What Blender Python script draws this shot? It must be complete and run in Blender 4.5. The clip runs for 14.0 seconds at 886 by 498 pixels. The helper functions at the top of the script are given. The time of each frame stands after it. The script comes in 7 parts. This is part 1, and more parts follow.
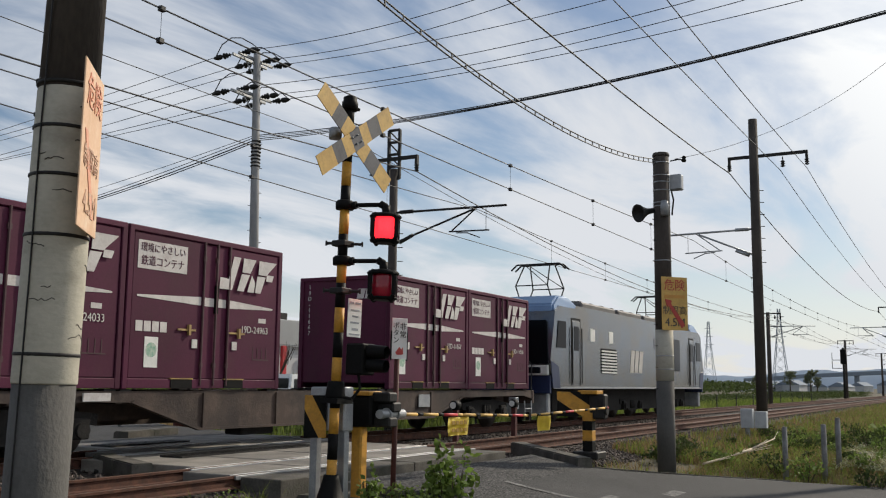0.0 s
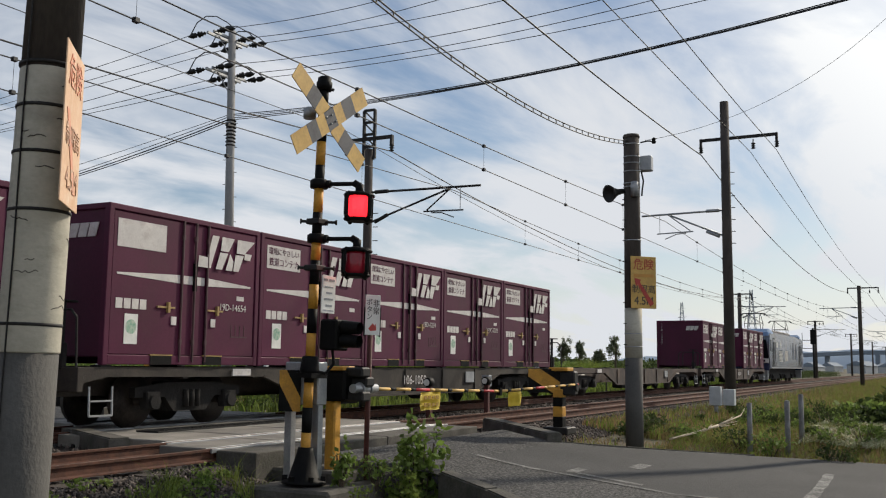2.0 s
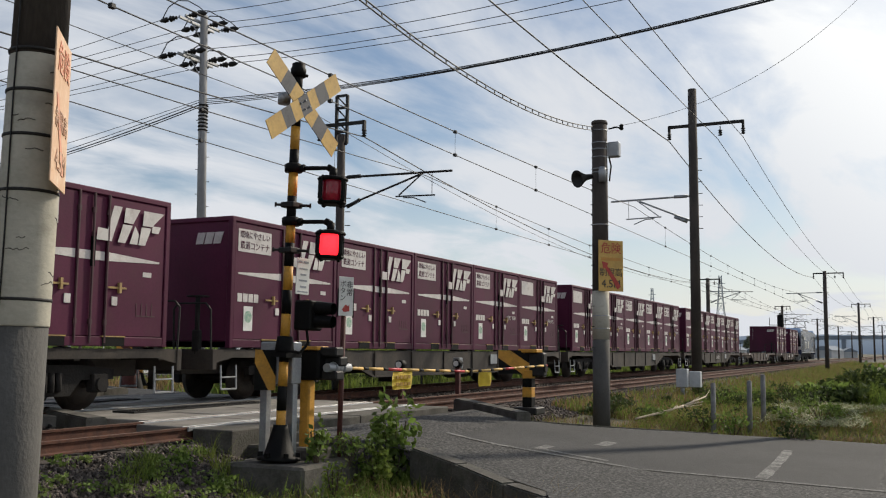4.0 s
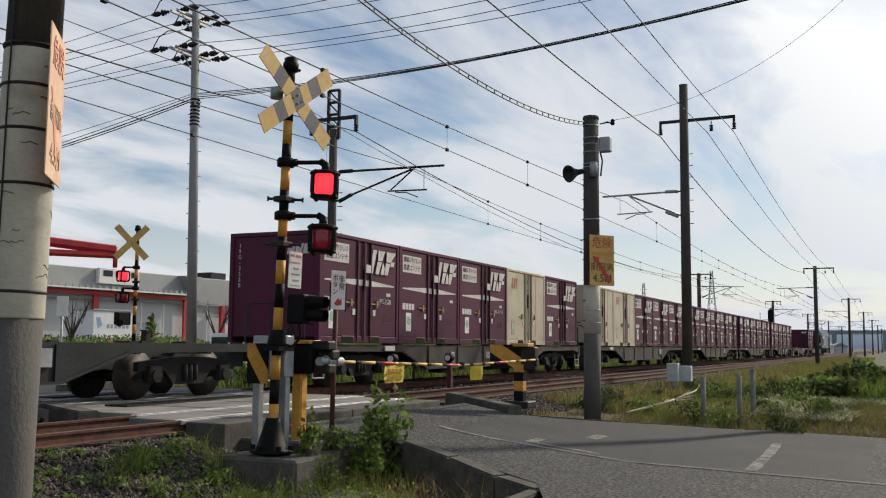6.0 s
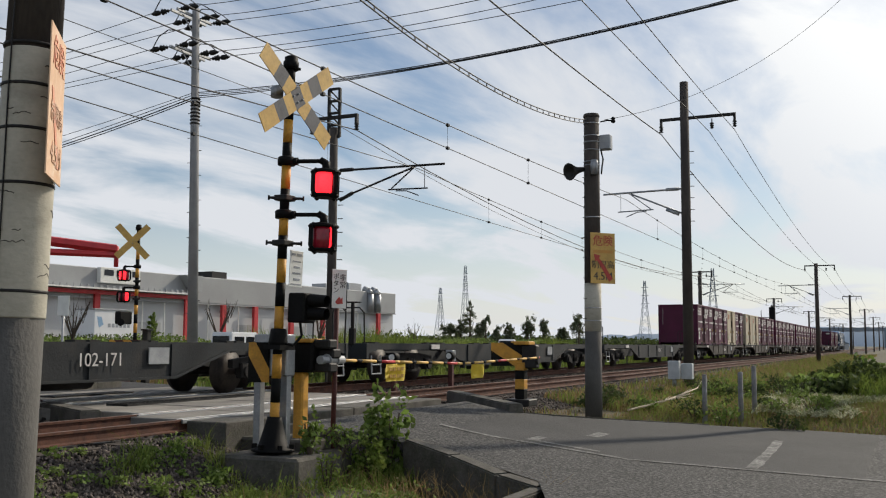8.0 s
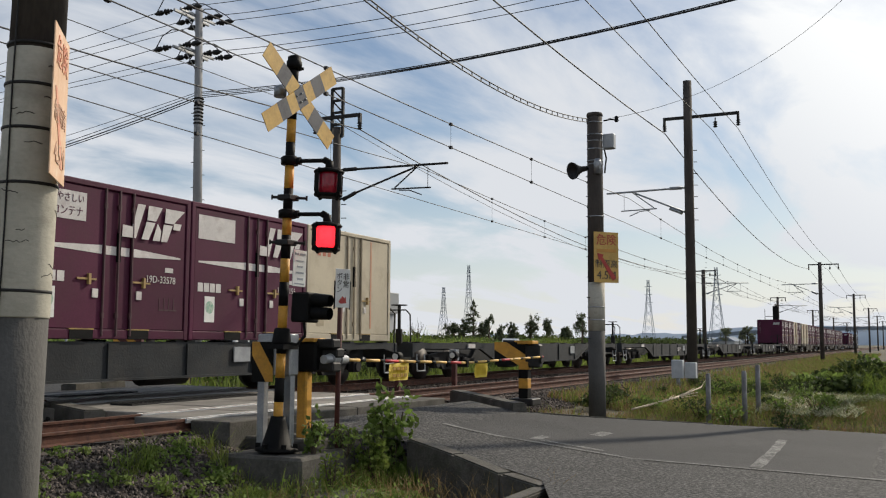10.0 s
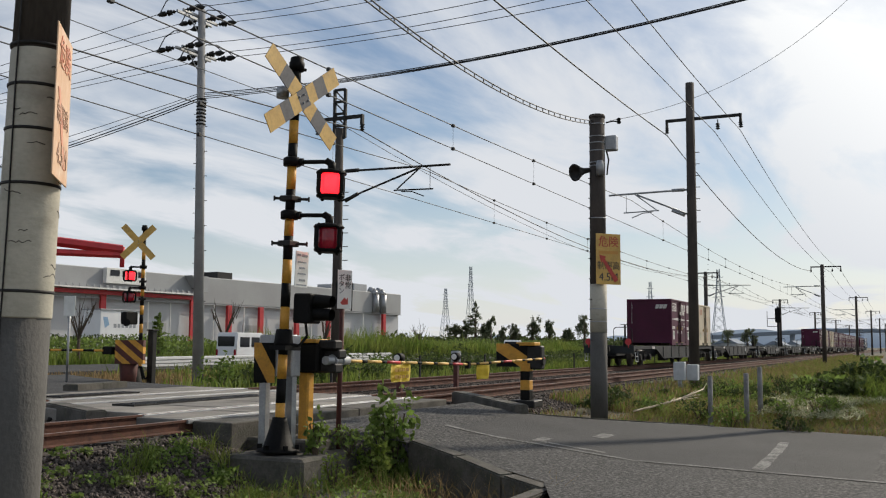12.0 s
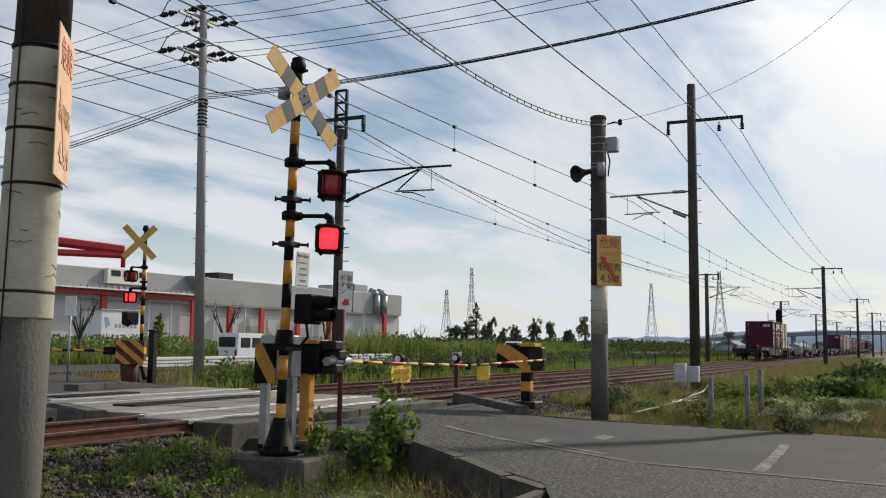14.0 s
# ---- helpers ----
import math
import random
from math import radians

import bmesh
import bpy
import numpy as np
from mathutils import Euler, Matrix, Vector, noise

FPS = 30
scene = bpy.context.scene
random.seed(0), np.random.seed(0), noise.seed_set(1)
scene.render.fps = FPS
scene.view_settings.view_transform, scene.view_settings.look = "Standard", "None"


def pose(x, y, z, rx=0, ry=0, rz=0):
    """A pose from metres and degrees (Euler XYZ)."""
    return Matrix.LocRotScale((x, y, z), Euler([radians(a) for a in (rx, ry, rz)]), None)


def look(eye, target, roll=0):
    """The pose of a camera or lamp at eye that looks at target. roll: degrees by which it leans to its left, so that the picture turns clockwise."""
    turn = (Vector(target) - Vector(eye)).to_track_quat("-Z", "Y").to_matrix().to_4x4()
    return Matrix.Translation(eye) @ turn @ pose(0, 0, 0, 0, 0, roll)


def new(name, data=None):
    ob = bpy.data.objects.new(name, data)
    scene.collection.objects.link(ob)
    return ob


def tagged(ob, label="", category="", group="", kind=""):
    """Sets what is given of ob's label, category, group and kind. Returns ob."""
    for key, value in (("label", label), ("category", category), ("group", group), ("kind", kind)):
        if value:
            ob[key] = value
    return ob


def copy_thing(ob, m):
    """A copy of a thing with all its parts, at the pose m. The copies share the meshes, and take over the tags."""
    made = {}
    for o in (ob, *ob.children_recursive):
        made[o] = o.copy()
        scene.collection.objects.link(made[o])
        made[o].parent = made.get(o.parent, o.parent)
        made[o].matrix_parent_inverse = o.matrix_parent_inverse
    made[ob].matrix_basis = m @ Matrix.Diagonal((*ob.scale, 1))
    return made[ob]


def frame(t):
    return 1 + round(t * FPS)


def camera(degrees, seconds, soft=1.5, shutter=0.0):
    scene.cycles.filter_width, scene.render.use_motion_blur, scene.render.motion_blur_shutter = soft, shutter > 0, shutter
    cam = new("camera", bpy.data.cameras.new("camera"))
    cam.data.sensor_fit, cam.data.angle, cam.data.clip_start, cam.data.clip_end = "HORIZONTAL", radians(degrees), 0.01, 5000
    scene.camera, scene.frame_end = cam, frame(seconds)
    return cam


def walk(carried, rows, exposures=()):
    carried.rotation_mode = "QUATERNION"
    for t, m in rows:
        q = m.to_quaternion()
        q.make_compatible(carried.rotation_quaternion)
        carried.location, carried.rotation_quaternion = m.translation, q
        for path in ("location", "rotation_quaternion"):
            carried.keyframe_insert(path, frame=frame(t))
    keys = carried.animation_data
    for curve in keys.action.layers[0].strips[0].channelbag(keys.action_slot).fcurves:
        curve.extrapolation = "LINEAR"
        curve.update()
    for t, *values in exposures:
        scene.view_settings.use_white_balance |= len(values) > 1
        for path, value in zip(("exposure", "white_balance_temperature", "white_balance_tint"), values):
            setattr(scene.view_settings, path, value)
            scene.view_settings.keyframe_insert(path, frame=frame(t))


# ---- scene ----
cam = camera(48.9, 14.0, soft=1.15)
PATH = [
    (0, pose(0.543, 0.346, 1.157, 97.851, -0.629, -61.305)),
    (0.5, pose(0.572, 0.357, 1.161, 97.483, -0.734, -61.504)),
    (1, pose(0.576, 0.343, 1.159, 97.285, -0.760, -61.642)),
    (1.5, pose(0.455, 0.237, 1.125, 97.004, -0.803, -62.108)),
    (2, pose(0.340, 0.183, 1.096, 96.723, -0.648, -62.728)),
    (2.5, pose(0.236, 0.127, 1.070, 96.469, -0.584, -63.261)),
    (3, pose(0.158, 0.083, 1.048, 96.248, -0.549, -63.694)),
    (5.5, pose(0.000, -0.000, 1.000, 95.669, -0.493, -64.822)),
    (6, pose(0.000, -0.000, 1.000, 95.628, -0.504, -64.834)),
    (6.5, pose(0.000, -0.000, 1.000, 95.598, -0.471, -64.829)),
    (7, pose(0.000, -0.000, 1.000, 95.582, -0.428, -64.823)),
    (7.5, pose(0.000, -0.000, 1.000, 95.556, -0.371, -64.813)),
    (8, pose(0.000, -0.000, 1.000, 95.530, -0.345, -64.770)),
    (10.5, pose(0.000, -0.000, 1.000, 95.501, -0.311, -64.530)),
    (11, pose(0.000, -0.000, 1.000, 95.527, -0.355, -64.508)),
    (11.5, pose(0.000, -0.000, 1.000, 95.552, -0.373, -64.479)),
    (12, pose(-0.000, 0.000, 1.000, 95.571, -0.430, -64.460)),
    (12.5, pose(0.000, 0.000, 1.000, 95.600, -0.498, -64.469)),
    (13, pose(0.000, -0.000, 1.000, 95.605, -0.519, -64.471)),
    (13.5, pose(0.000, -0.000, 1.000, 95.633, -0.565, -64.447)),
    (14, pose(0.000, -0.000, 1.000, 95.632, -0.576, -64.417)),
]
walk(cam, PATH, exposures=((0, 0.0), (14.0, 0.0)))

# ---- daylight ----
SUN_AZ = radians(-20)      # from the +X axis towards -Y
SUN_EL = radians(34)
SUN_DIR = Vector((math.cos(SUN_EL) * math.cos(SUN_AZ), math.cos(SUN_EL) * math.sin(SUN_AZ), math.sin(SUN_EL)))


def make_world():
    world = bpy.data.worlds.new("sky")
    scene.world = world
    world.use_nodes = True
    nt = world.node_tree
    nt.nodes.clear()
    N, L = nt.nodes.new, nt.links.new
    out, bg = N("ShaderNodeOutputWorld"), N("ShaderNodeBackground")
    sky = N("ShaderNodeTexSky")
    sky.sky_type, sky.sun_disc = "NISHITA", False
    sky.sun_elevation, sky.sun_rotation = SUN_EL, radians(90) - SUN_AZ
    sky.dust_density, sky.ozone_density, sky.air_density = 0.6, 1.5, 1.0
    co = N("ShaderNodeTexCoord")
    sep = N("ShaderNodeSeparateXYZ")
    L(co.outputs["Generated"], sep.inputs[0])
    # the cloud sheet: the view ray met with a high flat layer
    up = N("ShaderNodeMath"); up.operation = "MAXIMUM"; up.inputs[1].default_value = 0.0
    L(sep.outputs["Z"], up.inputs[0])
    add = N("ShaderNodeMath"); add.operation = "ADD"; add.inputs[1].default_value = 0.10
    L(up.outputs[0], add.inputs[0])
    dx, dy = N("ShaderNodeMath"), N("ShaderNodeMath")
    for d, o in ((dx, "X"), (dy, "Y")):
        d.operation = "DIVIDE"
        L(sep.outputs[o], d.inputs[0]); L(add.outputs[0], d.inputs[1])
    comb = N("ShaderNodeCombineXYZ")
    L(dx.outputs[0], comb.inputs[0]); L(dy.outputs[0], comb.inputs[1])
    mp = N("ShaderNodeMapping")
    mp.inputs["Rotation"].default_value = (0, 0, radians(38))
    mp.inputs["Scale"].default_value = (0.55, 1.25, 1.0)
    mp.inputs["Location"].default_value = (0.7, 0.35, 0)
    L(comb.outputs[0], mp.inputs[0])
    n1, n2 = N("ShaderNodeTexNoise"), N("ShaderNodeTexNoise")
    for n, s, d, r in ((n1, 1.1, 9, 0.56), (n2, 0.42, 3, 0.5)):
        n.inputs["Scale"].default_value, n.inputs["Detail"].default_value, n.inputs["Roughness"].default_value = s, d, r
        L(mp.outputs[0], n.inputs["Vector"])
    n1.inputs["Distortion"].default_value = 0.5
    s1 = N("ShaderNodeMath"); s1.operation = "MULTIPLY_ADD"; s1.inputs[1].default_value = 0.6
    L(n2.outputs[0], s1.inputs[0]); L(n1.outputs[0], s1.inputs[2])
    ramp = N("ShaderNodeMapRange")
    ramp.interpolation_type = "SMOOTHSTEP"
    ramp.inputs["From Min"].default_value, ramp.inputs["From Max"].default_value = 0.68, 0.94
    L(s1.outputs[0], ramp.inputs["Value"])
    # thicker veil low down and round the sun
    veil = N("ShaderNodeMapRange")
    veil.inputs["From Min"].default_value, veil.inputs["From Max"].default_value = 0.0, 0.17
    veil.inputs["To Min"].default_value, veil.inputs["To Max"].default_value = 0.80, 0.0
    L(up.outputs[0], veil.inputs["Value"])
    dot = N("ShaderNodeVectorMath"); dot.operation = "DOT_PRODUCT"; dot.inputs[1].default_value = SUN_DIR
    L(co.outputs["Generated"], dot.inputs[0])
    halo = N("ShaderNodeMapRange")
    halo.interpolation_type = "SMOOTHSTEP"
    halo.inputs["From Min"].default_value, halo.inputs["From Max"].default_value = 0.78, 1.0
    L(dot.outputs["Value"], halo.inputs["Value"])
    m1, m2 = N("ShaderNodeMath"), N("ShaderNodeMath")
    m1.operation = m2.operation = "ADD"
    m1.use_clamp = m2.use_clamp = True
    L(ramp.outputs[0], m1.inputs[0]); L(veil.outputs[0], m1.inputs[1])
    L(m1.outputs[0], m2.inputs[0]); L(halo.outputs[0], m2.inputs[1])
    bright = N("ShaderNodeMapRange")
    bright.inputs["To Min"].default_value, bright.inputs["To Max"].default_value = 0.0, 1.0
    L(halo.outputs[0], bright.inputs["Value"])
    cloud = N("ShaderNodeMix"); cloud.data_type = "RGBA"
    cloud.inputs["A"].default_value = (8.6, 8.9, 9.4, 1)
    cloud.inputs["B"].default_value = (15.0, 15.0, 14.6, 1)
    L(bright.outputs[0], cloud.inputs["Factor"])
    mix = N("ShaderNodeMix"); mix.data_type = "RGBA"
    L(m2.outputs[0], mix.inputs["Factor"]); L(sky.outputs[0], mix.inputs["A"]); L(cloud.outputs["Result"], mix.inputs["B"])
    L(mix.outputs["Result"], bg.inputs["Color"])
    bg.inputs["Strength"].default_value = 0.085
    L(bg.outputs[0], out.inputs["Surface"])


make_world()
lamp = bpy.data.lights.new("sun", "SUN")
lamp.energy, lamp.angle, lamp.color = 3.5, radians(1.2), (1.0, 0.90, 0.75)
new("sun", lamp).matrix_basis = look(SUN_DIR * 50, (0, 0, 0))

# ---- materials ----
MATS = {}


def surf(name, a, b=None, scale=6.0, rough=0.7, metal=0.0, bump=0.15, fine=60.0, stain_sheen=None, stain_sheen_amt=0.5, stain_sheen_scale=2.0, island=0.0, obj=0.0, emit=0.0, stretch=(1, 1, 1), spec=0.5, lo=0.35, hi=0.65, fw=0.45, trans=0.0):
    """A procedural surface: two colours mixed by a coarse and a fine noise, stains or painted sheen, fine relief."""
    if name in MATS:
        return MATS[name]
    m = bpy.data.materials.new(name)
    m.use_nodes = True
    nt = m.node_tree
    N, L = nt.nodes.new, nt.links.new
    bs = nt.nodes["Principled BSDF"]
    bs.inputs["Roughness"].default_value, bs.inputs["Metallic"].default_value = rough, metal
    bs.inputs["Specular IOR Level"].default_value = spec
    b = b or tuple(c * 0.75 for c in a)
    co = N("ShaderNodeTexCoord")
    mp = N("ShaderNodeMapping")
    mp.inputs["Scale"].default_value = stretch
    L(co.outputs["Object"], mp.inputs[0])
    n1, n2 = N("ShaderNodeTexNoise"), N("ShaderNodeTexNoise")
    n1.inputs["Scale"].default_value, n1.inputs["Detail"].default_value = scale, 5
    n2.inputs["Scale"].default_value, n2.inputs["Detail"].default_value = fine, 4
    L(mp.outputs[0], n1.inputs["Vector"]); L(mp.outputs[0], n2.inputs["Vector"])
    mul = N("ShaderNodeMath"); mul.operation = "MULTIPLY_ADD"; mul.inputs[1].default_value = fw; mul.inputs[2].default_value = -fw / 2
    L(n2.outputs[0], mul.inputs[0])
    add = N("ShaderNodeMath"); add.operation = "ADD"
    L(n1.outputs[0], add.inputs[0]); L(mul.outputs[0], add.inputs[1])
    rg = N("ShaderNodeMapRange")
    rg.inputs["From Min"].default_value, rg.inputs["From Max"].default_value = lo, hi
    L(add.outputs[0], rg.inputs["Value"])
    mix = N("ShaderNodeMix"); mix.data_type = "RGBA"
    mix.inputs["A"].default_value, mix.inputs["B"].default_value = (*a, 1), (*b, 1)
    L(rg.outputs[0], mix.inputs["Factor"])
    col = mix.outputs["Result"]
    if stain_sheen:
        n3 = N("ShaderNodeTexNoise")
        n3.inputs["Scale"].default_value, n3.inputs["Detail"].default_value, n3.inputs["Roughness"].default_value = stain_sheen_scale, 8, 0.65
        L(mp.outputs[0], n3.inputs["Vector"])
        r3 = N("ShaderNodeMapRange")
        r3.inputs["From Min"].default_value, r3.inputs["From Max"].default_value = 0.50, 0.72
        r3.inputs["To Max"].default_value = stain_sheen_amt
        L(n3.outputs[0], r3.inputs["Value"])
        mx = N("ShaderNodeMix"); mx.data_type = "RGBA"
        mx.inputs["B"].default_value = (*stain_sheen, 1)
        L(r3.outputs[0], mx.inputs["Factor"]); L(col, mx.inputs["A"])
        col = mx.outputs["Result"]
    for amount, node, socket in ((island, "ShaderNodeNewGeometry", "Random Per Island"), (obj, "ShaderNodeObjectInfo", "Random")):
        if amount:
            g = N(node)
            r = N("ShaderNodeMapRange")
            r.inputs["To Min"].default_value, r.inputs["To Max"].default_value = 1 - amount, 1 + amount
            L(g.outputs[socket], r.inputs["Value"])
            h = N("ShaderNodeHueSaturation")
            L(r.outputs[0], h.inputs["Value"]); L(col, h.inputs["Color"])
            col = h.outputs[0]
    L(col, bs.inputs["Base Color"])
    if emit:
        L(col, bs.inputs["Emission Color"])
        bs.inputs["Emission Strength"].default_value = emit
    if trans:
        # thin leaves let light through
        tr, ms = N("ShaderNodeBsdfTranslucent"), N("ShaderNodeMixShader")
        L(col, tr.inputs["Color"])
        ms.inputs[0].default_value = trans
        L(bs.outputs[0], ms.inputs[1]); L(tr.outputs[0], ms.inputs[2])
        L(ms.outputs[0], nt.nodes["Material Output"].inputs["Surface"])
    if bump:
        bp = N("ShaderNodeBump")
        bp.inputs["Strength"].default_value, bp.inputs["Distance"].default_value = bump, 0.02
        L(n2.outputs[0], bp.inputs["Height"]); L(bp.outputs[0], bs.inputs["Normal"])
    MATS[name] = m
    return m


def glass(name, tint, rough=0.05):
    if name in MATS:
        return MATS[name]
    m = bpy.data.materials.new(name)
    m.use_nodes = True
    bs = m.node_tree.nodes["Principled BSDF"]
    bs.inputs["Base Color"].default_value = (*tint, 1)
    bs.inputs["Roughness"].default_value, bs.inputs["Specular IOR Level"].default_value = rough, 0.4
    MATS[name] = m
    return m


M_ASPHALT = surf("asphalt_worn", (0.009, 0.0088, 0.0088), (0.125, 0.121, 0.115), 0.8, 0.9, 0, 1.0, 25, stain_sheen=(0.085, 0.082, 0.078), stain_sheen_scale=1.2, stain_sheen_amt=0.2, fw=9.0, lo=-0.1, hi=2.5)
M_ASPHALT2 = surf("asphalt_patch", (0.020, 0.0196, 0.0196), (0.044, 0.043, 0.042), 0.5, 0.9, 0, 0.6, 40, stain_sheen=(0.058, 0.056, 0.054), stain_sheen_scale=0.7, fw=1.2, lo=0.2, hi=0.85)
M_CONCRETE = surf("concrete_weathered", (0.26, 0.245, 0.22), (0.17, 0.16, 0.145), 2.5, 0.9, 0, 0.4, 40, stain_sheen=(0.09, 0.085, 0.07), stain_sheen_scale=2.6)
M_CONCRETE_DARK = surf("concrete_mossy", (0.115, 0.105, 0.09), (0.06, 0.055, 0.046), 3.0, 0.92, 0, 0.5, 30, stain_sheen=(0.05, 0.06, 0.03), stain_sheen_scale=3.5)
M_PANEL = surf("crossing_panel", (0.27, 0.25, 0.22), (0.17, 0.158, 0.14), 1.4, 0.88, 0, 0.3, 60, stain_sheen=(0.09, 0.083, 0.072), stain_sheen_scale=1.8, obj=0.1)
M_RAILSIDE = surf("rail_rust", (0.12, 0.048, 0.028), (0.06, 0.026, 0.017), 8, 0.9, 0.0, 0.4, 60)
M_RAILTOP = surf("rail_polished", (0.26, 0.17, 0.12), (0.16, 0.09, 0.06), 5, 0.5, 0.7, 0.05, 60)
M_SLEEPER = surf("sleeper_concrete", (0.085, 0.066, 0.052), (0.045, 0.036, 0.030), 4, 0.92, 0, 0.4, 40)
M_BALLAST = surf("ballast_stone", (0.15, 0.122, 0.104), (0.045, 0.037, 0.033), 12, 0.95, 0, 0.4, 70, island=0.75)
M_BALLASTBED = surf("ballast_bed", (0.062, 0.048, 0.038), (0.022, 0.017, 0.014), 14, 0.95, 0, 1.0, 34, lo=0.42, hi=0.58)
M_EARTH = surf("earth_grassy", (0.060, 0.056, 0.024), (0.085, 0.064, 0.038), 0.5, 0.95, 0, 0.6, 12, stain_sheen=(0.06, 0.08, 0.025), stain_sheen_scale=0.12, stain_sheen_amt=0.8)
M_GRASS = surf("grass_green", (0.115, 0.18, 0.030), (0.22, 0.25, 0.06), 0.6, 0.75, 0, 0, 12, island=0.4, trans=0.4, spec=0.25)
M_GRASSDRY = surf("grass_dry", (0.33, 0.22, 0.11), (0.15, 0.12, 0.05), 0.7, 0.8, 0, 0, 12, island=0.45, trans=0.35, spec=0.25)
M_HAY = surf("hay_pale", (0.55, 0.54, 0.37), (0.26, 0.30, 0.15), 1.2, 0.6, 0, 0, 12, island=0.5, trans=0.3, spec=0.4)
M_LEAF = surf("leaf_green", (0.115, 0.18, 0.035), (0.20, 0.26, 0.07), 1.5, 0.7, 0, 0, 20, island=0.45, trans=0.4, spec=0.3)
# leaf green lightened and greyed to paint haze onto far trees
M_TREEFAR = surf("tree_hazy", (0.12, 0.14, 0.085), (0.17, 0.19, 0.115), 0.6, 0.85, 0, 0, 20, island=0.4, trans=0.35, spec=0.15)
M_LEAFDARK = surf("leaf_dark", (0.045, 0.068, 0.02), (0.085, 0.11, 0.036), 0.6, 0.8, 0, 0, 20, island=0.4, trans=0.3, spec=0.25)
M_BARK = surf("bark", (0.10, 0.075, 0.05), (0.06, 0.045, 0.035), 10, 0.95, 0, 0.6, 40)
M_POLE = surf("pole_concrete", (0.105, 0.10, 0.092), (0.075, 0.072, 0.066), 2.2, 0.9, 0, 0.3, 45, stain_sheen=(0.06, 0.055, 0.047), stain_sheen_scale=1.4, stretch=(1, 1, 0.7))
M_POLEDARK = surf("pole_sooty", (0.075, 0.062, 0.052), (0.045, 0.038, 0.034), 2.2, 0.9, 0, 0.3, 45, stain_sheen=(0.12, 0.10, 0.085), stain_sheen_scale=1.2, stretch=(1, 1, 0.3))
M_WRAP = surf("pole_wrap_cream", (0.50, 0.47, 0.385), (0.40, 0.375, 0.305), 2.5, 0.8, 0, 0.15, 30, stain_sheen=(0.17, 0.155, 0.12), stain_sheen_scale=3.0, stretch=(1.0, 1.0, 1.6))
M_STEEL = surf("steel_galvanised", (0.40, 0.41, 0.42), (0.30, 0.31, 0.32), 5, 0.5, 0.6, 0.1, 40)
M_STEELDARK = surf("steel_dark", (0.030, 0.029, 0.028), (0.018, 0.017, 0.016), 5, 0.6, 0.2, 0.15, 40, spec=0.3)
M_BLACK = surf("black_paint", (0.005, 0.005, 0.005), (0.009, 0.0085, 0.008), 5, 0.6, 0, 0.1, 40, spec=0.12)
M_YELLOW = surf("yellow_paint", (0.66, 0.33, 0.035), (0.52, 0.25, 0.03), 5, 0.6, 0, 0.12, 40, stain_sheen=(0.16, 0.09, 0.03), stain_sheen_scale=6, stain_sheen_amt=0.55)
M_SIGNY = surf("sign_yellow", (0.68, 0.43, 0.11), (0.56, 0.34, 0.085), 4, 0.55, 0, 0.05, 40, stain_sheen=(0.35, 0.22, 0.07), stain_sheen_scale=5, stain_sheen_amt=0.45)
M_SIGNPALE = surf("sign_faded", (0.74, 0.50, 0.33), (0.64, 0.40, 0.24), 4, 0.6, 0, 0.05, 40, stain_sheen=(0.80, 0.66, 0.52), stain_sheen_scale=7, stain_sheen_amt=0.7)
M_FADEDRED = surf("faded_red_ink", (0.66, 0.26, 0.17), (0.70, 0.38, 0.26), 14, 0.7, 0, 0, 40)
M_FADEDINK = surf("faded_dark_ink", (0.46, 0.28, 0.20), (0.62, 0.42, 0.30), 14, 0.7, 0, 0, 40)
M_SIGNW = surf("sign_white", (0.80, 0.80, 0.76), (0.70, 0.70, 0.66), 4, 0.55, 0, 0.05, 40)
M_SIGNGREY = surf("sign_grey", (0.065, 0.065, 0.075), (0.10, 0.10, 0.11), 4, 0.6, 0, 0.08, 40)
M_FLAG = surf("flag_yellow", (0.80, 0.62, 0.05), (0.70, 0.52, 0.05), 6, 0.7, 0, 0.1, 40)
M_REDPAINT = surf("red_paint", (0.55, 0.03, 0.035), (0.42, 0.025, 0.03), 1, 0.5, 0, 0.05, 40)
M_REDLETTER = surf("red_lettering", (0.52, 0.07, 0.045), (0.42, 0.05, 0.04), 6, 0.6, 0, 0, 40)
M_INK = surf("ink_dark", (0.05, 0.045, 0.04), (0.08, 0.07, 0.06), 8, 0.7, 0, 0, 40)
M_INKGREY = surf("ink_grey", (0.32, 0.34, 0.36), (0.26, 0.28, 0.30), 8, 0.7, 0, 0, 40)
M_REDLIT = surf("lamp_red_lit", (1.0, 0.012, 0.02), (1.0, 0.02, 0.03), 3, 0.3, 0, 0, 40, emit=2.6)
M_REDOFF = surf("lamp_red_unlit", (0.34, 0.012, 0.03), (0.24, 0.01, 0.02), 6, 0.18, 0, 0, 40)
M_RUSTRED = surf("post_rust_red", (0.095, 0.026, 0.021), (0.06, 0.018, 0.015), 5, 0.75, 0, 0.2, 40)
M_MAROON = surf("container_maroon", (0.090, 0.014, 0.042), (0.066, 0.010, 0.031), 0.8, 0.55, 0, 0.06, 30, stain_sheen=(0.085, 0.028, 0.040), stain_sheen_scale=1.6, stain_sheen_amt=0.45, obj=0.16, spec=0.22)
M_CREAM = surf("container_cream", (0.55, 0.48, 0.35), (0.47, 0.41, 0.30), 0.9, 0.6, 0, 0.06, 30, stain_sheen=(0.33, 0.26, 0.17), stain_sheen_scale=1.8, stain_sheen_amt=0.5, obj=0.05)
